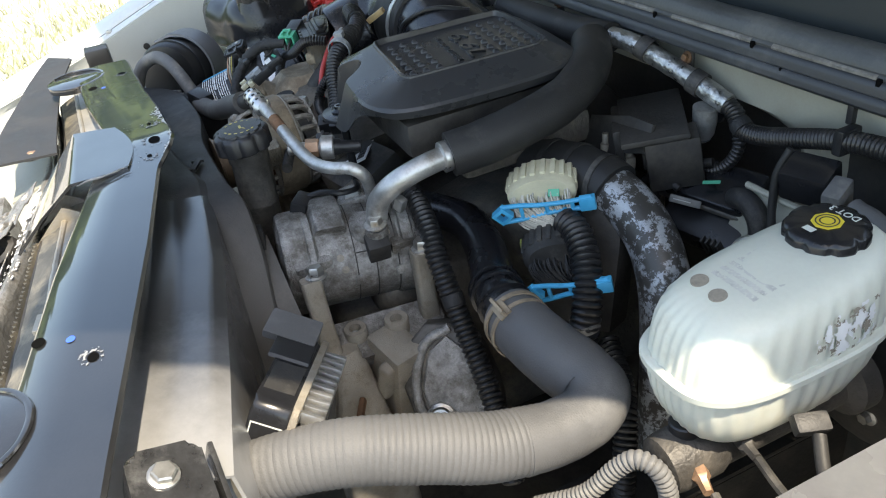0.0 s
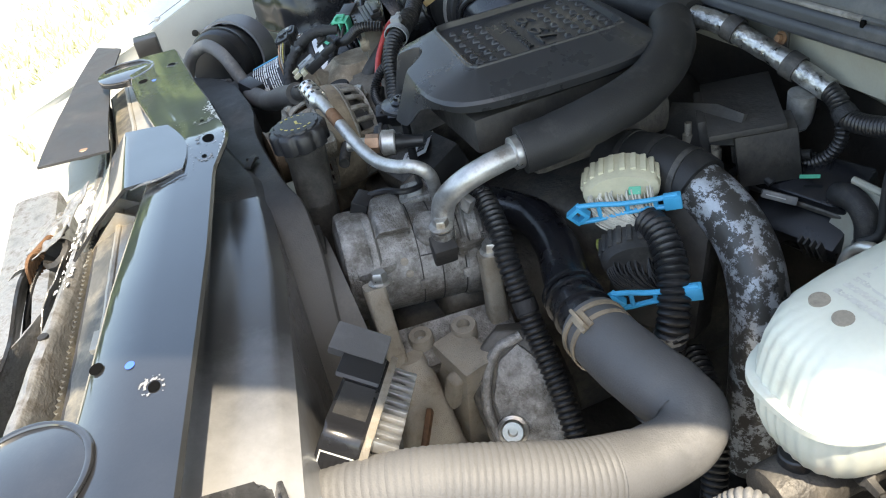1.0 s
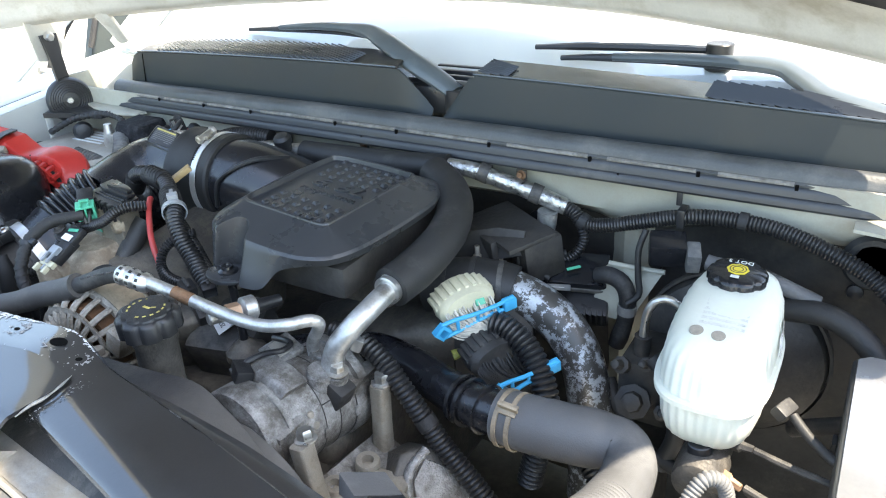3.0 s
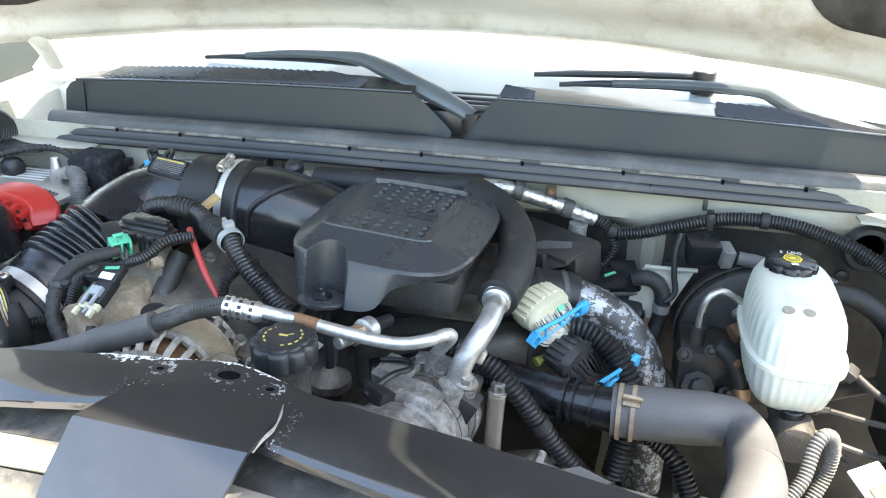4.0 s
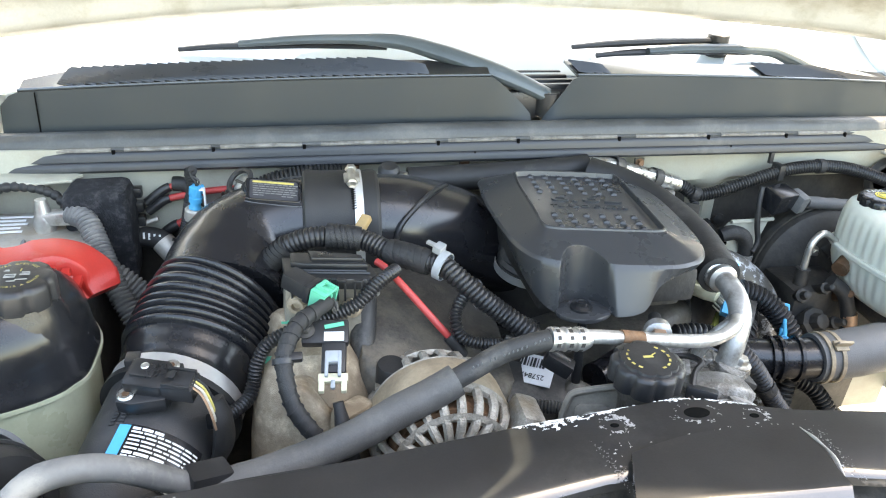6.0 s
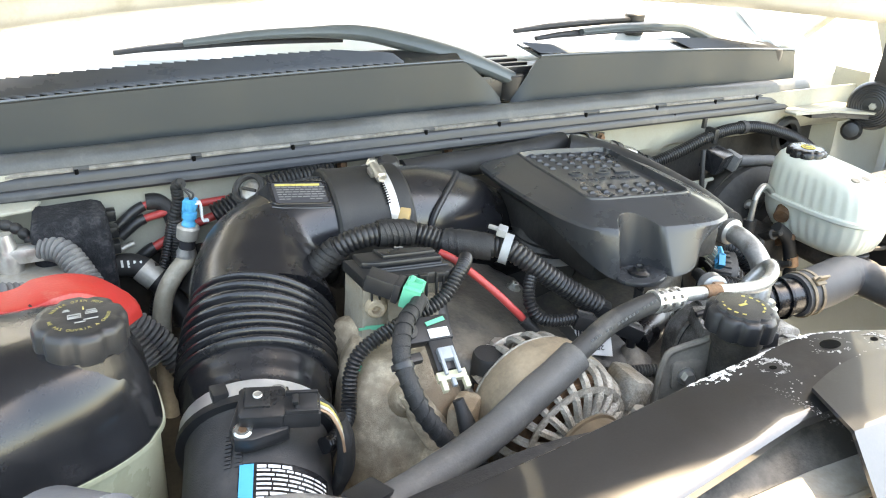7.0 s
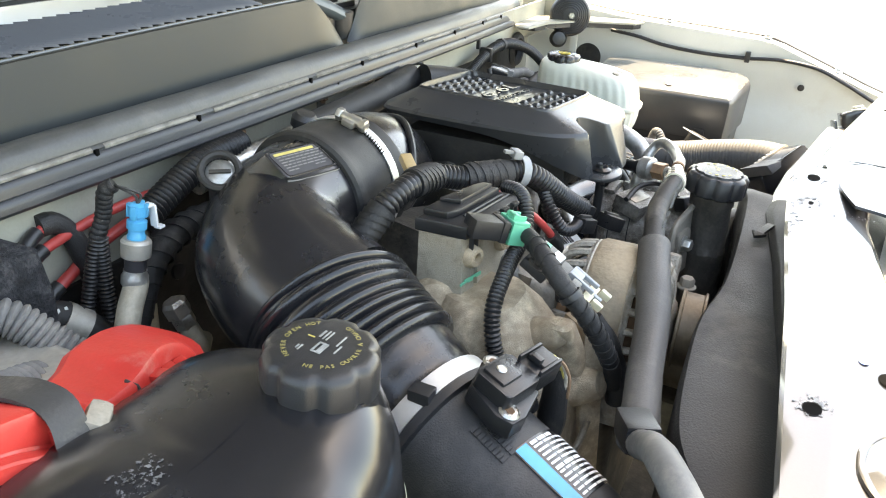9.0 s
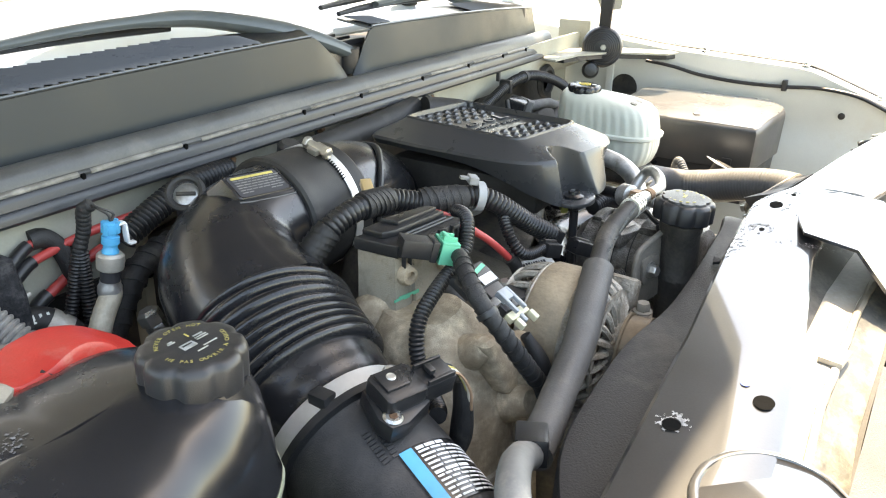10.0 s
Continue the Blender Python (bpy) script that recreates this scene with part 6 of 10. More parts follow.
def engine_block():
    t = thing("engine_block", (0, 0.3, 0.55), "grimy cast engine block and valve covers", "engine")
    g = B()
    box(g, (-0.01, 0.44, 0.74), (0.40, 0.50, 0.34), bev=0.03, seg=3)
    part("crankcase", g, M_block, t)
    # valve cover of the passenger side, with raised casting marks
    g = B()
    m = axes((-0.185, 0.33, 1.0), (1, 0, -0.30), (0.30, -0.15, 1))
    tmp = B()
    prism(tmp, rounded(0.20, 0.24, 0.03), -0.08, 0.045, bev=0.014, seg=3)
    put(g, tmp, m)
    vc = part("valve_cover", g, M_block, t)
    for x, y in ((-0.05, -0.095), (0.05, -0.095), (-0.08, 0.04), (0.08, 0.06)):
        part("bolt", bolt(B(), m @ Vector((x, y, 0.045)), m.to_3x3() @ Z, 0.007, 0.007), M_steel, vc)
    g = B()
    box(g, (0.12, 0.44, 0.90), (0.17, 0.28, 0.12), frame_of((-0.25, -0.1, 1)), bev=0.02, seg=3)
    part("valve_cover", g, M_block, t)
    # front casting with ribs and bosses: water outlet housing
    c = Vector((-0.33, 0.225, 0.93))
    secs = []
    for z, rx, ry, dx, dy in ((0.70, 0.075, 0.07, 0.01, 0.0), (0.80, 0.08, 0.075, 0.005, 0.0), (0.90, 0.082, 0.078, 0.0, 0.0), (0.97, 0.076, 0.074, 0.0, 0.01), (1.02, 0.066, 0.066, -0.002, 0.02), (1.05, 0.056, 0.055, -0.004, 0.032), (1.07, 0.04, 0.04, -0.004, 0.04)):
        secs.append([Vector((c.x + dx + rx * math.copysign(abs(math.cos(a)) ** 0.75, math.cos(a)), c.y + dy + ry * math.copysign(abs(math.sin(a)) ** 0.75, math.sin(a)), z)) + Vector((1, 1, 0)) * 0.006 * noise.noise(Vector((a * 1.3, z * 20, 4))) for a in np.linspace(0, 2 * math.pi, 40, endpoint=False)])
    part("water_outlet", loft(B(), secs), M_castlt, t)
    g = B()
    box(g, (-0.30, 0.155, 0.92), (0.028, 0.05, 0.24), frame_of((0.1, 0.1, 1)), bev=0.008)
    part("rib", g, M_castlt, t)
    for p, q, r in (((-0.352, 0.176, 1.055), (-0.25, -0.75, 0.6), 0.014), ((-0.322, 0.138, 0.985), (-0.1, -0.9, 0.4), 0.016), ((-0.275, 0.165, 0.99), (0.1, -0.9, 0.5), 0.011)):
        part("boss", lathe(B(), Vector(p) - Vector(q).normalized() * 0.03, q, [(r * 1.5, 0), (r * 1.25, 0.018), (r, 0.032), (r * 0.8, 0.036), (r * 0.1, 0.036)], 18), M_castlt, t)
    g = B()
    loft(g, [[Vector((-0.352 + 0.5 * q + x * k, 0.176 - 0.10 * q + y * k, 1.066 - q)) for x, y in rounded(0.030, 0.026, 0.008, 3)] for q, k in ((0.0, 0.55), (0.004, 0.9), (0.02, 1.05), (0.045, 1.25), (0.07, 1.3))])
    part("lug", g, M_castlt, t)
    part("joint_seam", tube(B(), [(-0.40, 0.165, 0.905), (-0.36, 0.146, 0.915), (-0.32, 0.142, 0.93), (-0.27, 0.15, 0.945)], 0.004, 8, 0.008), M_castmid, t)
    # timing cover and lower front
    g = B()
    box(g, (-0.01, 0.19, 0.70), (0.42, 0.12, 0.32), bev=0.03, seg=3)
    part("timing_cover", g, M_block, t)
    # rear bank and the dark clutter round the turbo
    g = B()
    lathe(g, (0.05, 0.58, 0.98), (0.4, 0, 1), [(0.08, -0.1), (0.10, -0.06), (0.105, 0.0), (0.09, 0.05), (0.06, 0.07)], 28)
    part("turbocharger", g, M_dark, t)
    g = B()
    box(g, (0.13, 0.44, 1.055), (0.13, 0.2, 0.05), bev=0.012)
    part("intake_manifold", g, M_block, t)
    return t


engine_block()


def compressor():
    t = thing("ac_compressor", (0.15, 0.17, 0.88), "grimy cast aluminium air conditioning compressor", "compressor")
    c0, c1 = Vector((0.136, 0.078, 0.966)), Vector((0.158, 0.275, 0.950))
    d = (c1 - c0).normalized()
    L = (c1 - c0).length
    R = 0.067
    g = B()
    lathe(g, c0, d, [(R - 0.012, 0), (R + 0.001, 0.004), (R + 0.004, 0.010), (R + 0.004, 0.040), (R + 0.001, 0.044), (R - 0.001, 0.048), (R, 0.052), (R, 0.143), (R - 0.001, 0.150), (R + 0.003, 0.154), (R + 0.003, 0.178), (R - 0.004, 0.186), (R - 0.014, L)], 56)
    body = part("body", g, M_cast, t)
    fr = frame_of(d)

    def out(a):
        return fr @ Vector((math.cos(radians(a)), math.sin(radians(a)), 0))

    def on(a, h, r=0.0):
        return c0 + d * h + out(a) * (R + r)

    # the turn of the barrel that looks straight out over the fender
    a0 = max(range(0, 360, 2), key=lambda a: out(a).dot(Vector((0.95, 0, 0.3))))
    s = 1 if out(a0 + 30).z > out(a0).z else -1

    def turn(a):
        return fr @ Matrix.Rotation(radians(a - 90), 3, "Z")

    for h in (0.094, 0.120, 0.150):
        part("seam", band(B(), c0 + d * h, d, R - 0.0002, 0.0016, 0.0006, 56), M_dark, body, "dark joint line")
    g = B()
    tube(g, [on(a0 + s * 10, h, 0.0) for h in np.linspace(0.095, 0.150, 8)], 0.0009, 6, 0.005)
    part("seam", g, M_dark, body, "dark joint line")
    # clinch tabs, rivets and ribs along the joints
    for da, h in ((-22, 0.094), (-20, 0.150), (52, 0.120)):
        part("tab", box(B(), on(a0 + s * da, h, 0.0006), (0.014, 0.005, 0.010), turn(a0 + s * da), bev=0.002), M_cast, body)
    for da, h in ((-6, 0.078), (8, 0.074), (26, 0.140)):
        part("rivet", lathe(B(), on(a0 + s * da, h, -0.002), out(a0 + s * da), [(0.005, 0), (0.005, 0.0032), (0.0035, 0.0042)], 14), M_castmid, body)
    for da, h, l in ((44, 0.088, 0.004), (50, 0.132, 0.022)):
        part("rib", box(B(), on(a0 + s * da, h, 0.001), (0.018, 0.006, l), turn(a0 + s * da), bev=0.0016), M_cast, body)

    def raised(name, a, b, rows):
        g = B()
        loft(g, [[on(a0 + s * q, h, r) for q in np.linspace(a, b, 12)] + [on(a0 + s * q, h, -0.01) for q in np.linspace(b, a, 12)] for h, r in rows])
        bmesh.ops.recalc_face_normals(g, faces=g.faces)
        part(name, g, M_cast, body)

    raised("muffler_hump", 38, 100, ((0.046, 0.001), (0.050, 0.012), (0.054, 0.015), (0.084, 0.015), (0.088, 0.012), (0.090, 0.001)))
    raised("front_flange", 6, 66, ((0.034, 0.001), (0.036, 0.006), (0.044, 0.006), (0.047, 0.001)))
    raised("rear_flange", 14, 92, ((0.156, 0.001), (0.158, 0.010), (0.172, 0.010), (0.175, 0.001)))
    g = B()
    lathe(g, c0 - d * 0.045, d, [(0.03, 0), (0.058, 0.002), (0.062, 0.006), (0.058, 0.010), (0.062, 0.014), (0.058, 0.018), (0.062, 0.022), (0.062, 0.03), (0.04, 0.034)], 40)
    part("pulley", g, M_dark, t)
    # pipe manifold on top with the hold-down bolt
    g = B()
    for q, r in (((0.192, 0.190, 1.026), 0.019), ((0.209, 0.201, 1.020), 0.015), ((0.168, 0.222, 1.030), 0.016)):
        q = Vector(q)
        lathe(g, q - Vector((0.25, 0, 1)) * 0.045, (0.25, 0, 1), [(r * 1.05, 0), (r, 0.030), (r, 0.043), (r * 0.9, 0.046)], 20)
    part("port_block", g, M_cast, t)
    g = B()
    box(g, (0.203, 0.198, 0.996), (0.030, 0.046, 0.034), frame_of((0.5, -0.05, 1)), bev=0.004)
    part("port_foot", g, M_dark, t)
    m = axes((0.114, 0.205, 1.0165), (0.92, -0.36, 0.0), (-0.35, -0.1, 1))
    for z, sz, mt, nm in ((0.0, (0.050, 0.046, 0.024), M_cast, "label_flat"), (0.0125, (0.036, 0.020, 0.0012), M_palemetal, "label_plate")):
        g = B()
        tmp = B()
        box(tmp, (0, 0, z), sz, bev=0.002 if z == 0 else 0.0003)
        put(g, tmp, m)
        part(nm, g, mt, body)
    part("port_bolt", bolt(B(), (0.209, 0.201, 1.022), (0.12, -0.05, 1), 0.010, 0.010), M_steel, t)
    for p, q, w in (((0.231, 0.107, 0.991), (0.250, 0.098, 0.868), 0.026), ((0.243, 0.246, 0.986), (0.238, 0.242, 0.866), 0.025)):
        p, q = Vector(p), Vector(q)
        g = B()
        m = axes(q, (0, 1, 0), p - q)
        loft(g, [[m @ Vector((x * k, y * k, z)) for x, y in rounded(w, w * 0.9, 0.006, 3)] for z, k in ((0, 1.08), ((p - q).length * 0.5, 0.96), ((p - q).length - 0.004, 1.0), ((p - q).length, 0.94))])
        leg = part("mounting_leg", g, M_castmid, t)
        part("bolt", bolt(B(), p, p - q, 0.0105, 0.013, 1.32), M_steel, leg)
    part("ear", box(B(), (0.205, 0.243, 0.972), (0.06, 0.020, 0.045), frame_of((0.3, 0, 1)), bev=0.006), M_cast, body)
    part("ear", box(B(), (0.195, 0.112, 0.978), (0.05, 0.018, 0.040), frame_of((0.3, 0, 1)), bev=0.006), M_cast, body)
    g = B()
    box(g, (0.115, 0.13, 1.035), (0.036, 0.022, 0.02), frame_of((0.2, 0.3, 1)), bev=0.003)
    part("coil_plug", g, M_plastic, t)
    g = B()
    tube(g, [(0.10, 0.125, 1.035), (0.12, 0.16, 1.045), (0.14, 0.18, 1.046), (0.13, 0.205, 1.04), (0.09, 0.215, 1.03)], 0.004, 8, 0.006)
    part("coil_wire", g, M_loom, t)
    t2 = thing("compressor_bracket", (0.25, 0.16, 0.80), "dusty cast bracket below the compressor with mounting bosses", "bracket")
    m = axes((0.236, 0.17, 0.876), (0.06, 1, -0.05), (0.45, 0, 1))
    g = B()
    tmp = B()
    prism(tmp, [(-0.085, -0.03), (-0.03, -0.034), (0.03, -0.034), (0.09, -0.028), (0.09, 0.03), (0.045, 0.022), (0.0, 0.030), (-0.045, 0.022), (-0.085, 0.03)], -0.016, 0.010, bev=0.004)
    put(g, tmp, m)
    part("web", g, M_cast, t2)
    g = B()
    secs = []
    for z, x0, x1, y0, y1 in ((0.64, 0.22, 0.335, 0.06, 0.155), (0.74, 0.225, 0.325, 0.066, 0.152), (0.82, 0.225, 0.305, 0.078, 0.142), (0.86, 0.225, 0.285, 0.09, 0.138), (0.885, 0.225, 0.265, 0.098, 0.132)):
        ring = rounded(x1 - x0, y1 - y0, 0.014, 3, (x0 + x1) / 2, (y0 + y1) / 2)
        secs.append([Vector((x + 0.003 * noise.noise(Vector((x * 40, y * 40, z * 30))), y, z)) for x, y in ring])
    loft(g, secs)
    part("pillar", g, M_castmid, t2)
    g = B()
    box(g, (0.262, 0.172, 0.79), (0.05, 0.07, 0.20), frame_of((0.18, 0.05, 1)), bev=0.008)
    part("wall", g, M_castmid, t2)
    g = B()
    box(g, (0.292, 0.155, 0.845), (0.03, 0.022, 0.06), frame_of((0.3, 0.15, 1)), bev=0.008, seg=3)
    part("lug", g, M_castmid, t2)
    g = B()
    box(g, (0.32, 0.10, 0.825), (0.008, 0.055, 0.012), frame_of((0.3, -0.2, 1)), bev=0.003)
    part("rust_streak_ledge", g, M_rust, t2, "rust stained ledge")
    for p, r in (((0.249, 0.192, 0.900), 0.017), ((0.236, 0.138, 0.899), 0.016)):
        g = B()
        lathe(g, Vector(p) - Vector((0.1, 0.0, 1)) * 0.05, (0.12, -0.02, 1), [(r * 0.95, 0), (r * 0.92, 0.02), (r, 0.048), (r * 0.9, 0.051), (r * 0.5, 0.051), (r * 0.42, 0.04)], 22)
        part("boss", g, M_castmid, t2)
    t3 = thing("pump_cover", (0.33, 0.23, 0.74), "dark cast pump cover with a socket-head screw", "pump cover")
    g = B()
    m = axes((0.335, 0.222, 0.83), (0.30, 0.85, 0.20), (0.80, -0.40, 0.55))
    tmp = B()
    prism(tmp, [(0.05, -0.095), (0.062, -0.02), (0.058, 0.035), (0.03, 0.078), (-0.005, 0.088), (-0.035, 0.07), (-0.058, 0.02), (-0.055, -0.095)], -0.06, 0.006, bev=0.006, seg=3)
    put(g, tmp, m)
    rim = part("rim", g, M_block, t3)
    g = B()
    tmp = B()
    prism(tmp, [(0.036, -0.085), (0.046, -0.02), (0.042, 0.03), (0.018, 0.066), (-0.012, 0.052), (-0.034, 0.008), (-0.032, -0.085)], 0.0, 0.011, bev=0.004, seg=2)
    put(g, tmp, m)
    part("face", g, M_cast, t3)
    part("frame_ridge", tube(B(), [m @ Vector((x, y, 0.010)) for x, y in ((0.026, 0.074), (-0.014, 0.062), (-0.042, 0.010), (-0.042, -0.04), (-0.040, -0.09))], 0.0065, 10, 0.008), M_cast, t3)
    for x, y in ((-0.046, 0.045), (0.048, 0.05)):
        part("eye_boss", lathe(B(), m @ Vector((x, y, 0.0)), m.to_3x3() @ Z, [(0.012, 0), (0.012, 0.010), (0.007, 0.011), (0.006, 0.005)], 18), M_cast, t3)
    g = B()
    lathe(g, (0.356, 0.196, 0.806), (0.80, -0.40, 0.55), [(0.019, -0.012), (0.019, 0.004), (0.015, 0.006), (0.0135, 0.003), (0.0125, 0.010), (0.006, 0.010), (0.005, 0.004)], 24)
    part("screw", g, M_steel, t3)


compressor()


def belt():
    t = thing("serpentine_belt", (0.16, 0.06, 0.8), "worn dusty serpentine belt running down from the pulley", "belt")
    g = B()
    path, _ = smooth_path([(0.09, 0.062, 0.99), (0.125, 0.06, 1.008), (0.18, 0.058, 1.013), (0.24, 0.06, 0.97), (0.265, 0.066, 0.90), (0.28, 0.07, 0.80), (0.285, 0.07, 0.65)], 0.01)
    secs = []
    for i, p in enumerate(path):
        tt = (path[min(i + 1, len(path) - 1)] - path[max(0, i - 1)]).normalized()
        nn = Y.cross(tt).normalized()
        secs.append([p - Y * 0.013 - nn * 0.0025, p + Y * 0.013 - nn * 0.0025, p + Y * 0.013 + nn * 0.0025, p - Y * 0.013 + nn * 0.0025])
    loft(g, secs)
    part("strap", g, M_belt, t, sharp=60)


belt()


def alternator():
    t = thing("alternator", (-0.16, 0.13, 0.87), "dusty aluminium alternator with slotted ends and copper windings", "alternator")
    c, d = Vector((-0.187, 0.096, 0.998)), Vector((-0.06, 1, 0.01)).normalized()
    r = 0.081
    part("winding", lathe(B(), c, d, [(0.05, 0.012), (0.066, 0.015), (0.066, 0.045), (0.05, 0.05)], 40), M_rust, t, "copper windings behind slots")
    part("stator", lathe(B(), c, d, [(r, 0.042), (r + 0.003, 0.046), (r + 0.003, 0.085), (r, 0.09)], 48), M_tanrust, t)
    for h0, h1, rr in ((0.0, 0.045, r), (0.088, 0.135, r * 0.98)):
        front = h0 == 0.0
        g = B()
        lathe(g, c, d, [(rr, 0.045 if front else 0.088), (rr + 0.002, 0.041 if front else 0.092), (rr - 0.002, 0.036 if front else 0.097), (rr - 0.008, 0.036 if front else 0.097)], 48, cap=False)
        part("end_ring", g, M_altern, t)
        fr = frame_of(d)
        for i in range(22):
            a = 2 * math.pi * i / 22
            u = fr @ Vector((math.cos(a), math.sin(a), 0))
            g = B()
            pts = [c + d * (0.038 if front else 0.095) + u * (rr - 0.003), c + d * (0.018 if front else 0.115) + u * (rr - 0.008), c + d * (0.004 if front else 0.128) + u * (rr - 0.024), c + d * (0.0 if front else 0.132) + u * (rr - 0.05)]
            tube(g, pts, 0.0054, 6, 0.008, squash=0.8)
            part("slot_bar", g, M_altern, t)
        g = B()
        s = -1 if front else 1
        lathe(g, c + d * (0.0 if front else 0.132), d * s, [(0.034, -0.008), (0.034, 0.002), (0.028, 0.008), (0.02, 0.01)], 32)
        part("hub", g, M_altern, t)
        g = B()
        lathe(g, c + d * (0.006 if front else 0.126), d * s, [(rr - 0.016, -0.003), (rr - 0.012, 0.002), (rr - 0.02, 0.003), (rr - 0.026, -0.001)], 48, cap=False)
        part("guard_ring", g, M_altern, t)
    part("pulley", lathe(B(), c - d * 0.040, d, [(0.03, 0), (0.046, 0.001), (0.046, 0.0035), (0.043, 0.0045), (0.0432, 0.024), (0.046, 0.025), (0.046, 0.028), (0.02, 0.030)], 36), M_beltrust, t, "worn brown pulley")
    g = B()
    box(g, c + Vector((0.085, 0.03, 0.03)), (0.05, 0.03, 0.04), frame_of((0.4, 0, 1)), bev=0.008)
    part("mounting_ear", g, M_altern, t)
    g = B()
    box(g, c + Vector((-0.06, 0.03, -0.085)), (0.05, 0.03, 0.05), frame_of((0.4, 0, 1)), bev=0.008)
    part("mounting_ear", g, M_altern, t)
    return t


alternator()


def oil_filler():
    t = thing("oil_filler", (0.016, 0.085, 0.95), "black oil filler neck with a scalloped cap", "oil filler")
    c = Vector((0.015, 0.09, 1.10))
    g = B()
    lathe(g, (0.017, 0.082, 0.88), (0, 0.04, 1), [(0.0265, 0), (0.0265, 0.128), (0.0275, 0.130), (0.0275, 0.134), (0.0262, 0.138), (0.0262, 0.196), (0.0282, 0.199), (0.0282, 0.215)], 32)
    part("neck", g, M_ironcast, t)
    g = B()
    lathe(g, c - Z * 0.006, (0.02, -0.05, 1), [(0.034, 0), (0.039, 0.003), (0.039, 0.024), (0.036, 0.028), (0.031, 0.0285), (0.030, 0.031), (0.012, 0.032), (0.002, 0.032)], 72, lobes=9, depth=0.10)
    cap = part("cap", g, M_plastic, t, sharp=50)
    top = c + Vector((0, -0.001, 0.0262))
    for k in range(16):
        a = 2 * math.pi * k / 16
        if k in (3, 4, 11, 12):
            continue
        g = B()
        box(g, top + Vector((0.022 * math.cos(a), 0.022 * math.sin(a), 0)), (0.0042, 0.0022, 0.0005), Matrix.Rotation(a + math.pi / 2, 3, "Z"), bev=0)
        part("print_bar", g, M_oldprint, cap)
    g = B()
    box(g, top + Vector((0, 0.001, 0)), (0.011, 0.0035, 0.0005), bev=0)
    box(g, top + Vector((0.008, 0.005, 0)), (0.006, 0.0014, 0.0005), Matrix.Rotation(0.5, 3, "Z"), bev=0)
    part("oil_can_mark", g, M_oldprint, cap)
    t2 = thing("filler_bracket", (-0.01, 0.12, 0.98), "dusty steel bracket with a bolt beside the filler", "bracket")
    m = axes((-0.030, 0.117, 1.03), (1, -0.25, 0.06), (0, -1, 0.08))
    g = B()
    tmp = B()
    prism(tmp, [(-0.034, -0.040), (-0.005, -0.046), (0.040, -0.046), (0.044, 0.044), (-0.012, 0.036), (-0.022, 0.028), (-0.030, 0.0)], -0.003, 0.003, bev=0.0015)
    put(g, tmp, m)
    plate = part("plate", g, M_dustmetal, t2)
    part("fold", tube(B(), [m @ Vector(q) for q in ((-0.034, -0.040, 0.002), (-0.030, 0.0, 0.003), (-0.022, 0.028, 0.003), (-0.012, 0.036, 0.003), (0.044, 0.045, 0.002))], 0.004, 8, 0.006), M_dustmetal, plate)
    g = B()
    tmp = B()
    prism(tmp, rounded(0.038, 0.036, 0.006), 0.003, 0.007, bev=0.0012)
    put(g, tmp, m @ Matrix.Translation((0.004, 0.002, 0)))
    part("raised_pad", g, M_dustmetal, plate)
    part("bolt", bolt(B(), m @ Vector((0.002, 0.002, 0.007)), m.to_3x3() @ Z, 0.0082, 0.009, 1.35), M_steel, t2)
    part("low_bolt", bolt(B(), (-0.115, 0.088, 1.015), Z, 0.009, 0.011, 1.3), M_dustmetal, t2)
    part("stub_loom", tube(B(), [(-0.10, 0.165, 1.02), (-0.07, 0.155, 1.021), (-0.04, 0.145, 1.021)], 0.0075, 12, rib=0.002, pitch=0.004), M_dusty, t2)


oil_filler()


def cover_post():
    t = thing("cover_post", (0.0, 0.236, 0.97), "thin black post holding up the engine cover", "post")
    part("rod", cyl(B(), (0.004, 0.238, 0.985), (0.002, 0.237, 1.094), 0.0062), M_plastic, t)
    part("foot", lathe(B(), (0.004, 0.238, 0.96), Z, [(0.03, 0), (0.03, 0.012), (0.014, 0.024), (0.008, 0.03)], 20), M_block, t)


cover_post()


def outlet_marks():
    t = thing("paint_mark", (-0.34, 0.238, 1.06), "smear of green inspection paint on the casting", "paint mark")
    part("smear", flakes(B(), lambda u, v: Vector((-0.385 + 0.075 * u, 0.2385 - 0.001 * u, 1.052 + 0.011 * v + 0.004 * u)), 60, 8, lambda u, v: fbm(Vector((u * 9, v * 2, 3))) > 0.5 * abs(v - 0.5) * 2 - 0.35, 3), M_green, t)


outlet_marks()

# ---- passenger side: coolant tank, battery, switch ----


def cap_prints(parent, c, nrm, words, r, material, icon):
    """Words bent round a cap's rim, letter by letter, and a pale sign in the middle."""
    base = axes(c, (1, 0, 0), nrm)
    for text, a0, a1, flip in words:
        letters = [ch for ch in text]
        for i, ch in enumerate(letters):
            if ch == " ":
                continue
            a = radians(a0 + (a1 - a0) * i / max(1, len(letters) - 1))
            p = base @ Vector((r * math.cos(a), r * math.sin(a), 0.0008))
            turn = a + (math.pi / 2 if flip else -math.pi / 2)
            text_mesh(ch, 0.0046, Matrix.Translation(p) @ base.to_3x3().to_4x4() @ Matrix.Rotation(turn, 4, "Z"), material, parent, "letter", 0.0002)
    for cx, cy, w, h, mt in icon:
        g = B()
        tmp = B()
        box(tmp, (cx, cy, 0.0008), (w, h, 0.0006), bev=0)
        put(g, tmp, base)
        part("sign_bar", g, mt, parent)


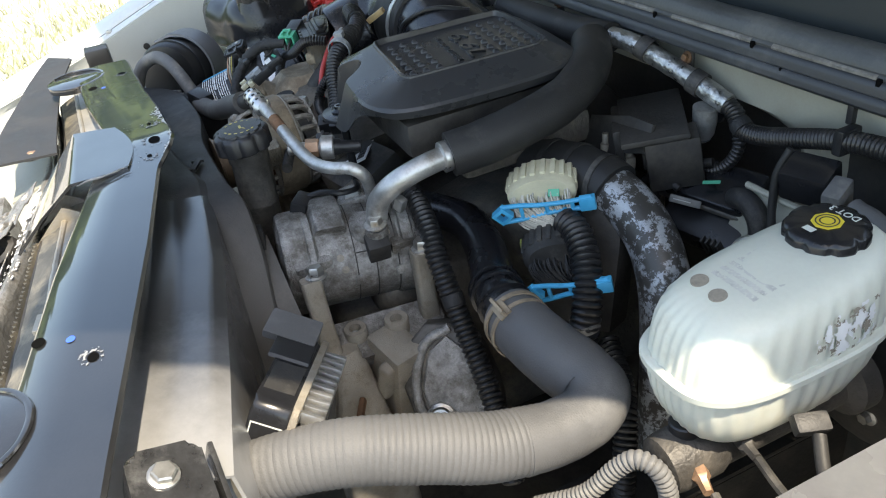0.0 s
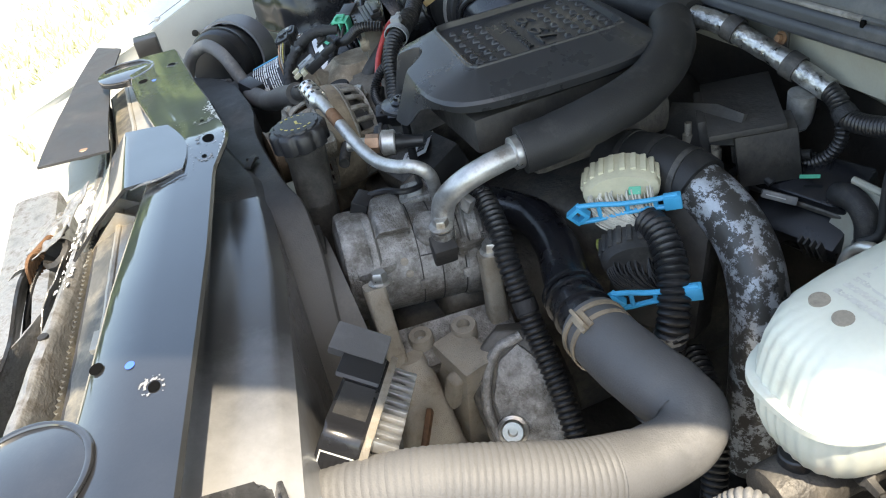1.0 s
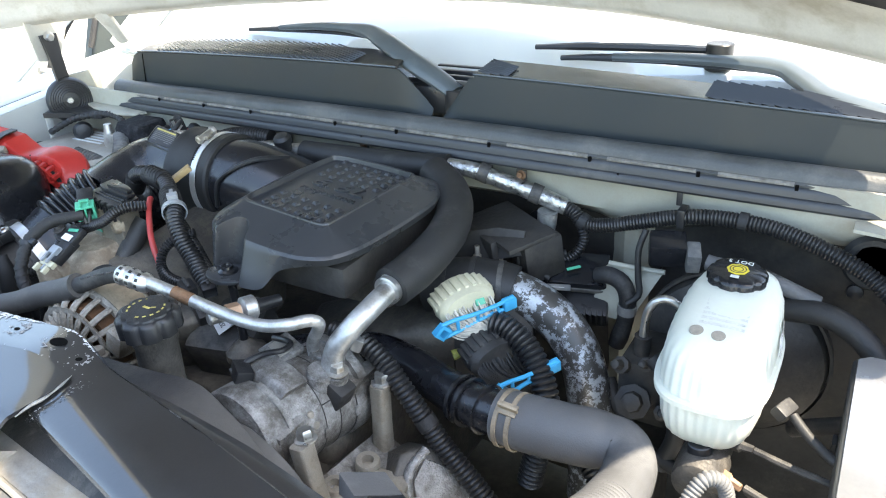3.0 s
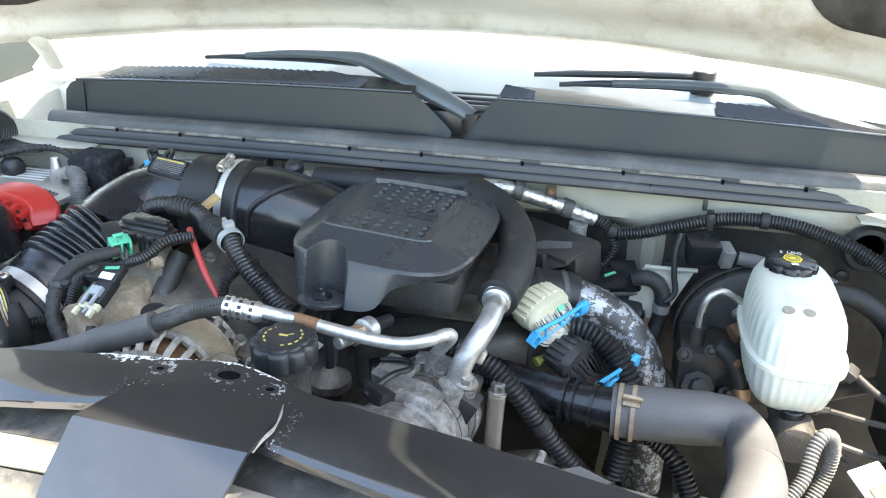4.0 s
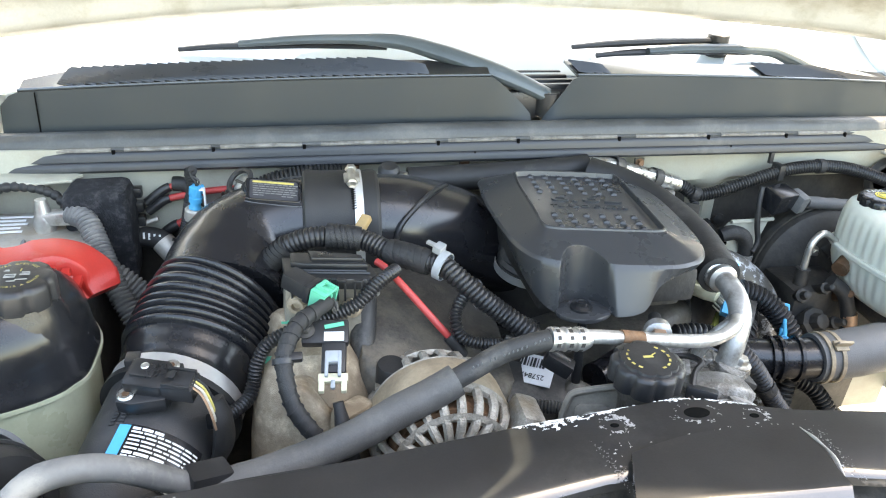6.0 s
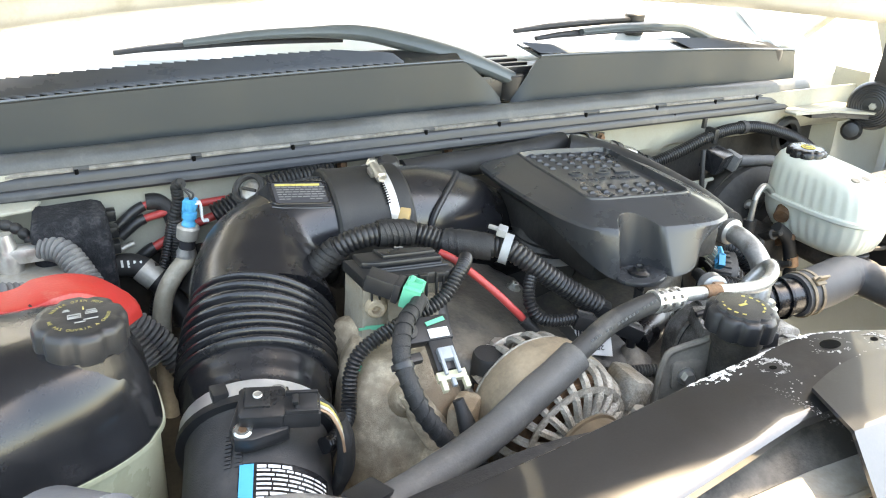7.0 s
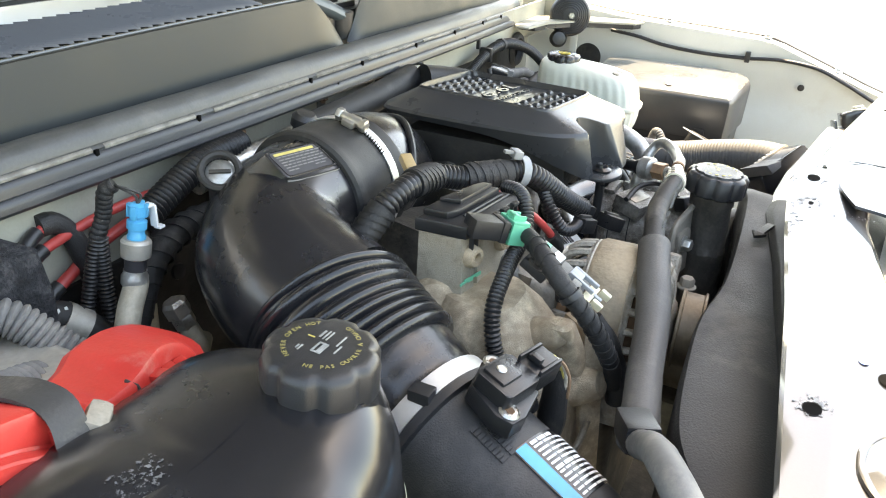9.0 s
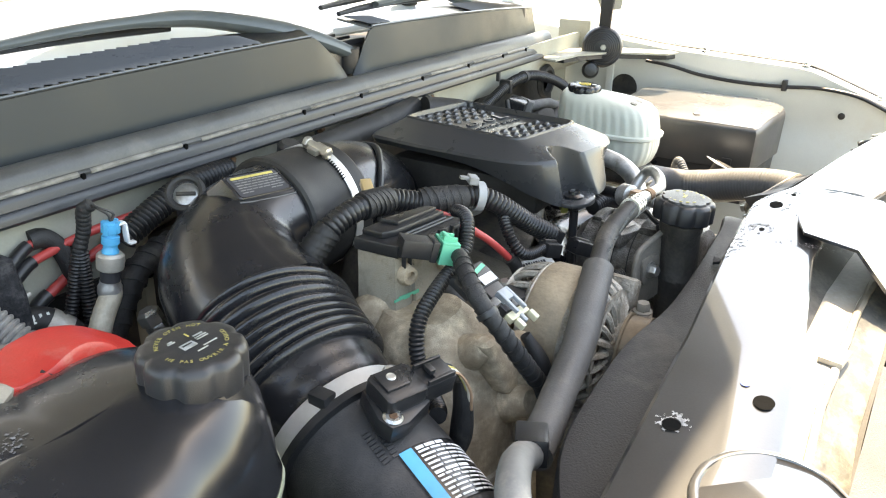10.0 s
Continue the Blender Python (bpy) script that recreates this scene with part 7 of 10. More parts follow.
def coolant_tank():
    t = thing("coolant_tank", (-0.72, 0.24, 0.83), "black topped coolant tank with a yellowed lower half", "coolant tank")

    def ring(z, grow, n=72):
        out = []
        x0, x1, y0, y1 = -0.868 - grow, -0.584 + grow, 0.158 - grow, 0.382 + grow
        cx, cy, hx, hy = (x0 + x1) / 2, (y0 + y1) / 2, (x1 - x0) / 2, (y1 - y0) / 2
        for i in range(n):
            a = 2 * math.pi * i / n
            ca, sa = math.cos(a), math.sin(a)
            k = (abs(ca) ** 3.4 + abs(sa) ** 3.4) ** (-1 / 3.4)
            x, y = cx + hx * k * ca, cy + hy * k * sa
            if sa < 0:
                y += min(1.0, (cy - y) / 0.112) * 0.30 * max(0.0, x + 0.76) * min(1.0, hy / 0.09)
            if ca < -0.2:
                x += (0.012 * abs(math.sin((y - y0) / (y1 - y0) * 3 * math.pi)) ** 0.5 * -1 + 0.008) * min(1.0, hy / 0.09)
            if abs(sa) > 0.6:
                y += math.copysign(0.006, sa) * abs(math.sin((x - x0) / (x1 - x0) * 3 * math.pi)) ** 0.5 * min(1.0, hy / 0.09)
            out.append(Vector((x, y, z)))
        return out

    g = B()
    secs = [ring(z, gr) for z, gr in ((1.052, 0.004), (1.058, 0.004), (1.062, 0.0), (1.085, -0.0005), (1.105, -0.003), (1.122, -0.010), (1.136, -0.023), (1.145, -0.042), (1.150, -0.072), (1.152, -0.11))]
    for s in secs[4:]:
        for p in s:
            humps = 0.013 * (abs(math.sin((p.y - 0.122) / 0.25 * 3 * math.pi)) ** 0.6) * max(0, (-0.69 - p.x) / 0.14) + 0.008 * (abs(math.sin((p.x + 0.855) / 0.257 * 2 * math.pi)) ** 0.6) * max(0, (p.y - 0.26) / 0.11)
            p.z += humps - 0.004 + 0.012 * math.exp(-((p.x + 0.637) ** 2 + (p.y - 0.257) ** 2) / 0.0036)
    loft(g, secs)
    skin = BVHTree.FromBMesh(g)
    part("upper_half", g, M_gloss, t, "smooth black plastic upper half", sharp=50)

    def smudge(u, v):
        x, y = -0.776 + 0.032 * u, 0.274 + 0.026 * v
        hit = skin.ray_cast(Vector((x, y, 1.4)), Vector((0, 0, -1)))[0]
        return Vector((x, y, hit.z + 0.0006))

    part("smudge", flakes(B(), smudge, 90, 76, lambda u, v: fbm(Vector((u * 9, v * 9, 4))) + 0.4 * fbm(Vector((u * 40, v * 40, 2))) > 0.10 + 0.75 * math.hypot(u - 0.5, v - 0.5), 8), M_smoke, t, "pale dried smudge")["kind"] = "stuff"
    g = B()
    loft(g, [ring(z, gr) for z, gr in ((0.83, -0.03), (0.84, -0.012), (0.88, -0.006), (0.95, -0.003), (1.02, -0.001), (1.044, 0.0), (1.047, 0.006), (1.052, 0.006))])
    part("lower_half", g, M_tanklow, t, "yellowed translucent lower half", sharp=50)
    c = Vector((-0.637, 0.257, 1.142))
    g = B()
    lathe(g, c - Z * 0.04, (0.03, -0.05, 1), [(0.050, 0), (0.044, 0.026), (0.040, 0.036), (0.036, 0.048)], 40)
    part("neck", g, M_gloss, t)
    g = B()
    lathe(g, c + Z * 0.004, (0.03, -0.05, 1), [(0.036, 0), (0.0395, 0.002), (0.0395, 0.023), (0.037, 0.0285), (0.033, 0.0298), (0.031, 0.0302), (0.004, 0.0302)], 96, lobes=8, depth=0.085)
    cap = part("cap", g, M_plastic, t, "scalloped black pressure cap with yellow warning words", sharp=50)
    top = c + Vector((0.001, -0.0017, 0.0346))
    cap_prints(cap, top, (0.03, -0.05, 1), (("NEVER OPEN HOT", 150, 40, False), ("NE PAS OUVRIR A CHAUD", 190, 350, True)), 0.0245, M_capprint, ((-0.004, -0.004, 0.010, 0.0012, M_capicon), (-0.004, 0.002, 0.010, 0.0012, M_capicon), (-0.009, -0.001, 0.0012, 0.007, M_capicon), (0.001, -0.001, 0.0012, 0.007, M_capicon), (-0.004, -0.002, 0.008, 0.0022, M_capicon), (0.010, 0.006, 0.008, 0.0014, M_capicon), (0.010, 0.003, 0.010, 0.001, M_capicon), (0.010, 0.0005, 0.010, 0.001, M_capicon), (-0.010, 0.010, 0.006, 0.001, M_capicon), (-0.010, 0.012, 0.004, 0.001, M_capicon), (0.009, -0.009, 0.012, 0.001, M_capicon), (0.004, 0.011, 0.001, 0.005, M_oldprint), (0.0, -0.012, 0.009, 0.001, M_capicon)))
    part("overflow_hose", tube(B(), [(-0.60, 0.15, 0.99), (-0.57, 0.10, 0.99), (-0.53, 0.05, 0.96), (-0.5, 0.0, 0.93)], 0.010, 12, 0.008), M_rubber, t)
    return t


coolant_tank()


def battery():
    t = thing("battery", (-0.76, 0.53, 0.85), "car battery with a dusty pale top and worn label", "battery")
    g = B()
    box(g, (-0.765, 0.535, 0.96), (0.27, 0.25, 0.23), bev=0.006)
    part("case", g, M_dusty, t)
    g = B()
    box(g, (-0.765, 0.535, 1.079), (0.265, 0.245, 0.012), bev=0.003)
    part("lid", g, M_palemetal, t, "dusty pale battery lid")
    g = B()
    for k in range(5):
        box(g, (-0.79, 0.58 + 0.014 * k, 1.0865), (0.10 - 0.012 * (k % 2), 0.006, 0.001), bev=0)
    part("print_bars", g, M_label, t)["kind"] = "stuff"
    g = B()
    lathe(g, (-0.708, 0.585, 1.084), Z, [(0.014, 0), (0.016, 0.01), (0.012, 0.028), (0.008, 0.05)], 20)
    box(g, (-0.69, 0.585, 1.105), (0.05, 0.024, 0.02), bev=0.004)
    part("terminal", g, M_steel, t)
    t2 = thing("negative_cable", (-0.67, 0.58, 1.08), "dusty grey corrugated battery cable from the terminal", "cable")
    part("cable", tube(B(), [(-0.67, 0.585, 1.11), (-0.645, 0.565, 1.105), (-0.625, 0.535, 1.075), (-0.60, 0.49, 1.03), (-0.57, 0.46, 0.98)], 0.0155, 14, rib=0.0034, pitch=0.0062), M_greyloom, t2)
    t3 = thing("hold_down_strap", (-0.80, 0.50, 1.09), "black ribbed hold-down strap over the battery", "strap")
    g = B()
    tube(g, [(-0.89, 0.56, 1.10), (-0.84, 0.60, 1.128), (-0.76, 0.63, 1.138), (-0.70, 0.62, 1.128), (-0.675, 0.60, 1.10)], 0.007, 10, rib=0.002, pitch=0.012)
    part("strap", g, M_rubber, t3)
    return t


battery()


def terminal_cover():
    t = thing("red_terminal_cover", (-0.67, 0.41, 1.05), "faded red plastic cover over the battery cables", "terminal cover")
    path = [(-0.83, 0.365, 1.17), (-0.79, 0.38, 1.155), (-0.74, 0.395, 1.125), (-0.69, 0.405, 1.11), (-0.645, 0.42, 1.108), (-0.612, 0.42, 1.092), (-0.597, 0.408, 1.07)]
    wid = [0.018, 0.03, 0.041, 0.036, 0.042, 0.038, 0.026]
    hgt = [0.014, 0.018, 0.027, 0.016, 0.024, 0.021, 0.010]
    pts, _ = smooth_path(path, 0.006)
    secs = []
    n = len(pts)
    for i, p in enumerate(pts):
        s = i / (n - 1) * (len(wid) - 1)
        k = min(int(s), len(wid) - 2)
        w = wid[k] + (wid[k + 1] - wid[k]) * (s - k)
        h = hgt[k] + (hgt[k + 1] - hgt[k]) * (s - k)
        d = (pts[min(n - 1, i + 1)] - pts[max(0, i - 1)]).normalized()
        sd = d.cross(Z).normalized()
        up = sd.cross(d)
        prof = [(-1, -1.2), (-1, 0.55), (-0.93, 0.82), (-0.78, 1.0), (0.46, 1.04), (0.58, 0.96), (0.64, 0.75), (0.68, 0.08), (0.72, 0.0), (1.02, -0.06), (1.08, -0.14), (1.10, -0.62), (1.02, -0.70), (0.92, -0.70), (0.90, -1.3)]
        secs.append([p + sd * w * a + up * h * b for a, b in prof])
    part("shell", loft(B(), secs), M_red, t, sharp=25)
    for i in (14, 22, 30):
        if i < n - 2:
            p = pts[i]
            d = (pts[i + 1] - p).normalized()
            sd = d.cross(Z).normalized()
            g = B()
            box(g, p + sd * 0.030 + Z * 0.006, (0.020, 0.012, 0.016), frame_of(Z, d), bev=0.002)
            part("latch", g, M_red, t)
    g = B()
    box(g, (-0.835, 0.36, 1.18), (0.03, 0.03, 0.018), frame_of((0.3, 0, 1)), bev=0.004)
    part("tip", g, M_red, t)
    def shell_at(i, a, b):
        s = i / (n - 1) * (len(wid) - 1)
        k = min(int(s), len(wid) - 2)
        w = wid[k] + (wid[k + 1] - wid[k]) * (s - k)
        h = hgt[k] + (hgt[k + 1] - hgt[k]) * (s - k)
        d = (pts[min(n - 1, i + 1)] - pts[max(0, i - 1)]).normalized()
        sd = d.cross(Z).normalized()
        return pts[i] + sd * w * a + sd.cross(d) * h * b

    run = range(int(n * 0.40), n - 2)
    part("window_frame", loft(B(), [[shell_at(i, 1.16, 0.0) + Vector((0, a, b)) for a, b in ((-0.005, -0.010), (0.003, -0.010), (0.003, 0.007), (0.001, 0.009), (-0.004, 0.009))] for i in run]), M_red, t, sharp=25)
    for i in list(run)[2:-2:4]:
        part("window_rib", box(B(), shell_at(i, 0.92, 0.22), (0.010, 0.020, 0.008), frame_of((0, -0.3, 1)), bev=0.0015), M_red, t)
    part("window_gap", loft(B(), [[shell_at(i, 0.78, -0.02), shell_at(i, 1.06, -0.02), shell_at(i, 1.06, 0.03), shell_at(i, 0.78, 0.03)] for i in run]), M_dark, t, "dark window behind the frame")
    part("crease", tube(B(), [shell_at(int(n * 0.58), 0.50, 1.05), shell_at(int(n * 0.60), 0.66, 0.6), shell_at(int(n * 0.56), 0.72, 0.15)], 0.0014, 6, 0.003), M_dark, t, "dark split in the shell")
    t6 = thing("cable_lug", (-0.705, 0.41, 1.08), "dirty cream cable lug under the red cover", "cable lug")
    part("lug", box(B(), shell_at(int(n * 0.36), 0.95, 0.5), (0.026, 0.016, 0.022), frame_of((0.3, -0.4, 1)), bev=0.006), M_stainold, t6)
    t7 = thing("rubber_strap", (-0.74, 0.42, 1.08), "scuffed black rubber strap across the cables", "strap")
    k0 = int(n * 0.27)
    strap = smooth_path([shell_at(k0, -0.6, 1.22), shell_at(k0, 0.2, 1.28), shell_at(k0, 0.85, 0.9), shell_at(k0, 1.22, -0.2), shell_at(k0, 1.25, -1.4)], 0.005)[0]
    part("strap", loft(B(), [[q + Vector((a, b * 0.5, b)) for a, b in ((-0.011, -0.0015), (0.011, -0.0015), (0.011, 0.0015), (-0.011, 0.0015))] for q in strap]), M_dusty, t7)
    t2 = thing("taped_cable", (-0.79, 0.33, 1.1), "dusty taped battery cable under the red cover", "cable")
    part("cable", tube(B(), [(-0.695, 0.395, 1.085), (-0.72, 0.383, 1.105), (-0.745, 0.37, 1.115), (-0.77, 0.36, 1.105), (-0.80, 0.35, 1.08)], 0.021, 14, 0.006, wobble=0.15), M_tape, t2)
    part("band", tube(B(), [(-0.712, 0.387, 1.1), (-0.726, 0.380, 1.108)], 0.024, 14, 0.004), M_cream, t2)
    return t


terminal_cover()


def relay_box():
    t = thing("relay_box", (-0.63, 0.63, 1.0), "relay box wrapped in dark fibre felt beside the firewall", "relay box")
    g = B()
    secs = []
    for z, k in ((1.00, 0.97), (1.03, 1.0), (1.10, 1.01), (1.130, 0.99), (1.140, 0.93), (1.143, 0.80)):
        secs.append([Vector((-0.635 + x * k + 0.005 * noise.noise(Vector((x * 60, y * 60, z * 40))), 0.615 + y * k + 0.005 * noise.noise(Vector((x * 50, y * 55, z * 45 + 7))), z + 0.003 * noise.noise(Vector((x * 70, y * 70, 3))))) for x, y in rounded(0.090, 0.075, 0.012, 6)])
    loft(g, secs)
    part("case", g, M_felt, t)
    for k in range(3):
        g = B()
        box(g, (-0.586, 0.64, 1.12 - 0.024 * k), (0.016, 0.018, 0.016), bev=0.003)
        part("terminal_boot", g, M_plastic, t)
    return t


relay_box()


def pressure_switch():
    t = thing("ac_pressure_switch", (-0.498, 0.582, 1.03), "bright blue switch on an aluminium fitting", "pressure switch")
    a, d = Vector((-0.499, 0.582, 1.077)), Vector((0.012, -0.005, 0.074)).normalized()
    part("fitting", lathe(B(), a, d, [(0.0115, -0.016), (0.0135, -0.012), (0.0135, -0.004), (0.0115, 0.0), (0.0115, 0.003)], 24), M_tubealu, t)
    part("o_ring", lathe(B(), a, d, [(0.0108, 0.003), (0.0108, 0.017)], 24), M_print, t)
    part("nut", lathe(B(), a, d, [(0.0115, 0.016), (0.0145, 0.018), (0.015, 0.020), (0.015, 0.034), (0.0125, 0.037)], 32), M_palemetal, t)
    switch = part("switch", lathe(B(), a, d, [(0.0092, 0.037), (0.0092, 0.040), (0.0078, 0.042), (0.0078, 0.047), (0.0098, 0.048), (0.0098, 0.056), (0.0072, 0.057), (0.0072, 0.060), (0.0088, 0.061), (0.0092, 0.072), (0.006, 0.074)], 24), M_blue, t)
    for k in range(4):
        u = Matrix.Rotation(k * math.pi / 2 + 0.4, 3, "Z") @ X
        g = B()
        box(g, a + d * 0.067 + u * 0.009, (0.006, 0.003, 0.014), frame_of(d, u), bev=0.0008)
        part("rib", g, M_blue, switch)
    q = a + d * 0.056
    for o, s in (((0.014, -0.008, 0.002), (0.0028, 0.009, 0.024)), ((0.010, -0.006, 0.014), (0.010, 0.009, 0.003)), ((0.018, -0.010, -0.011), (0.008, 0.008, 0.0028))):
        g = B()
        box(g, q + Vector(o), s, bev=0.0008)
        part("latch_clip", g, M_label, t, "pale latch clip")
    for k in (-1, 1):
        part("wire", tube(B(), [a + d * 0.072, a + d * 0.082 + X * 0.003 * k, a + d * 0.090 + Vector((-0.010, 0.006, 0.001 * k)), Vector((-0.493, 0.599, 1.166))], 0.0015, 6, 0.003), M_dusty, t)
    part("wire_sleeve", tube(B(), [(-0.493, 0.599, 1.167), (-0.499, 0.606, 1.160), (-0.499, 0.614, 1.135), (-0.507, 0.620, 1.108)], 0.0078, 12, rib=0.001, pitch=0.006, wobble=0.1), M_tape, t, "cloth taped wire sleeve")
    part("wire_loom", tube(B(), [(-0.507, 0.620, 1.110), (-0.513, 0.624, 1.085), (-0.520, 0.626, 1.058), (-0.535, 0.625, 1.015), (-0.555, 0.62, 0.95)], 0.0072, 12, rib=0.0022, pitch=0.0045), M_loom, t)
    part("wire_loom", tube(B(), [(-0.505, 0.618, 1.110), (-0.505, 0.620, 1.085), (-0.508, 0.618, 1.058), (-0.514, 0.61, 1.01), (-0.52, 0.60, 0.95)], 0.0078, 12, rib=0.0022, pitch=0.0045), M_loom, t)
    t2 = thing("accumulator_pipe", (-0.50, 0.60, 0.95), "dull aluminium refrigerant pipe bent below the switch", "pipe")
    part("pipe", tube(B(), [(-0.499, 0.582, 1.068), (-0.504, 0.580, 1.060), (-0.520, 0.573, 1.046), (-0.537, 0.564, 1.022), (-0.546, 0.556, 0.985), (-0.550, 0.55, 0.93), (-0.55, 0.55, 0.84)], 0.0125, 18, 0.005), M_dullpipe, t2)
    fa, fd = Vector((-0.470, 0.566, 1.030)), Vector((0.25, -0.25, -0.95)).normalized()
    part("hex_fitting", lathe(B(), fa, fd, [(0.010, -0.004), (0.0145, 0.0), (0.0145, 0.014), (0.012, 0.016)], 6), M_steel, t2)
    part("hex_fitting", lathe(B(), fa + fd * 0.020, fd, [(0.011, -0.004), (0.0125, -0.002), (0.0125, 0.010), (0.010, 0.013)], 6), M_steel, t2)
    part("branch", tube(B(), [fa + fd * 0.03, fa + fd * 0.06, (-0.44, 0.57, 0.94), (-0.40, 0.60, 0.935)], 0.0105, 12, 0.008), M_dullpipe, t2)


pressure_switch()


def side_cables():
    for pts, r, end in ((((-0.552, 0.655, 1.097), (-0.541, 0.656, 1.101), (-0.48, 0.656, 1.111), (-0.43, 0.650, 1.116), (-0.40, 0.640, 1.12)), 0.0055, 0.0075), (((-0.545, 0.655, 1.05), (-0.533, 0.655, 1.056), (-0.48, 0.655, 1.080), (-0.43, 0.645, 1.100), (-0.40, 0.635, 1.115)), 0.0065, 0.0085), (((-0.552, 0.660, 1.113), (-0.540, 0.662, 1.118), (-0.525, 0.664, 1.121)), 0.0050, 0.0075)):
        t = thing("red_battery_cable", pts[0], "red insulated battery cable along the firewall", "cable", "red battery cables")
        part("cable", tube(B(), pts, r, 10, 0.008), M_redwire, t)
        p0, p1 = Vector(pts[0]), Vector(pts[1])
        part("sleeve", tube(B(), [p1, p0, p0 + (p0 - p1) * 2.2 - Z * 0.008], end, 12, 0.006), M_plastic, t, "black shrink sleeve")
    t = thing("taped_loom", (-0.51, 0.665, 1.1), "dusty cloth taped loom bending down by the firewall", "wiring loom", "wiring looms")
    part("loom", tube(B(), [(-0.535, 0.668, 1.121), (-0.520, 0.666, 1.120), (-0.508, 0.662, 1.108), (-0.502, 0.655, 1.085), (-0.50, 0.645, 1.05), (-0.50, 0.63, 1.0)], 0.0115, 14, 0.005, wobble=0.12), M_tape, t)
    t = thing("wiring_loom", (-0.4, 0.62, 1.1), "thick black corrugated loom along the firewall", "wiring loom", "wiring looms")
    part("loom", tube(B(), [(-0.452, 0.618, 1.106), (-0.439, 0.618, 1.112), (-0.40, 0.620, 1.127), (-0.362, 0.622, 1.139), (-0.32, 0.627, 1.143), (-0.27, 0.632, 1.142)], 0.0155, 18, rib=0.0034, pitch=0.0062), M_loom, t)
    t = thing("wrapped_hose", (-0.45, 0.6, 1.0), "dusty cloth-wrapped hose behind the intake", "hose", "hoses")
    run = [(-0.50, 0.60, 1.00), (-0.470, 0.610, 1.035), (-0.447, 0.615, 1.056), (-0.420, 0.618, 1.070), (-0.39, 0.62, 1.075), (-0.34, 0.62, 1.075)]
    part("hose", tube(B(), run, 0.0165, 14, 0.007, wobble=0.14), M_tape, t)
    wrap = smooth_path(run, 0.009)[0]
    for i in range(2, len(wrap) - 2, 2):
        d = wrap[i + 1] - wrap[i - 1] + Vector((0, 0.006, 0.004))
        part("tape_turn", band(B(), wrap[i], d, 0.0172, 0.009, 0.0011, 18), M_tape, t)
    t = thing("grey_loom", (-0.6, 0.52, 0.98), "thick dusty grey corrugated loom by the battery", "wiring loom", "wiring looms")
    part("loom", tube(B(), [(-0.72, 0.50, 1.09), (-0.665, 0.515, 1.07), (-0.61, 0.52, 1.04), (-0.56, 0.51, 0.99), (-0.52, 0.49, 0.93)], 0.0175, 16, rib=0.004, pitch=0.007), M_greyloom, t)
    t = thing("heater_hose", (-0.55, 0.62, 1.0), "black rubber heater hose with pale printing", "hose", "hoses")
    hose = part("hose", tube(B(), [(-0.64, 0.640, 1.035), (-0.585, 0.635, 1.045), (-0.55, 0.625, 1.035), (-0.52, 0.60, 0.99), (-0.49, 0.57, 0.93)], 0.0165, 16, 0.007), M_rubber, t)
    for k in range(4):
        g = B()
        box(g, (-0.581 + 0.008 * k, 0.6195 - 0.001 * k, 1.0535 - 0.0012 * k), (0.003, 0.0008, 0.010), Matrix.Rotation(-0.4, 3, "X"), bev=0)
        part("print_bar", g, M_palepr, hose)
    part("cuff", tube(B(), [(-0.556, 0.628, 1.038), (-0.540, 0.618, 1.022)], 0.0185, 18, 0.004), M_palemetal, t, "pale metal cuff")
    t = thing("grey_steel_tube", (-0.55, 0.6, 1.0), "grey steel tube beside the relay box", "pipe")
    part("tube", tube(B(), [(-0.60, 0.635, 1.060), (-0.575, 0.64, 1.068), (-0.560, 0.642, 1.072)], 0.0045, 10, 0.008), M_palemetal, t)


side_cables()


def airbox():
    t = thing("air_filter_box", (-0.66, 0.03, 0.85), "grey dusty air filter box with a curved collar", "air filter box")
    g = B()
    box(g, (-0.70, 0.0, 0.90), (0.26, 0.24, 0.20), bev=0.02, seg=3)
    part("lower_box", g, M_plastic, t)

    g = B()
    prism(g, [(-0.83, -0.13), (-0.60, -0.13), (-0.592, -0.05), (-0.600, 0.118), (-0.83, 0.118)], 1.0, 1.012, bev=0.003)
    part("lid", g, M_greylid, t, "smooth grey-black lid")
    c, ax = Vector((-0.676, 0.084, 1.030)), Vector((0.77, -0.60, 0.10)).normalized()
    part("collar", lathe(B(), c - ax * 0.03, ax, [(0.079, 0), (0.080, 0.003), (0.077, 0.050), (0.078, 0.054), (0.073, 0.054), (0.072, 0.05), (0.074, 0.0)], 48, cap=False), M_greylid, t, "pale grey dusty curved collar")
    part("inner_duct", lathe(B(), c - ax * 0.02, ax, [(0.04, 0.0), (0.066, 0.01), (0.069, 0.09), (0.064, 0.098), (0.03, 0.10)], 36), M_plastic, t, "black inner duct")
    part("duct_rib", band(B(), c + ax * 0.05, ax, 0.069, 0.006, 0.003), M_plastic, t)
    g = B()
    prism(g, [(-0.775, 0.075), (-0.735, 0.108), (-0.690, 0.075), (-0.730, 0.035)], 1.085, 1.089, bev=0.001)
    part("lid_flap", g, M_greylid, t)
    part("lid_rim", tube(B(), [(-0.60, -0.13, 1.006), (-0.592, -0.05, 1.006), (-0.600, 0.118, 1.006), (-0.83, 0.118, 1.006)], 0.004, 8, 0.01), M_greylid, t)
    return t


airbox()

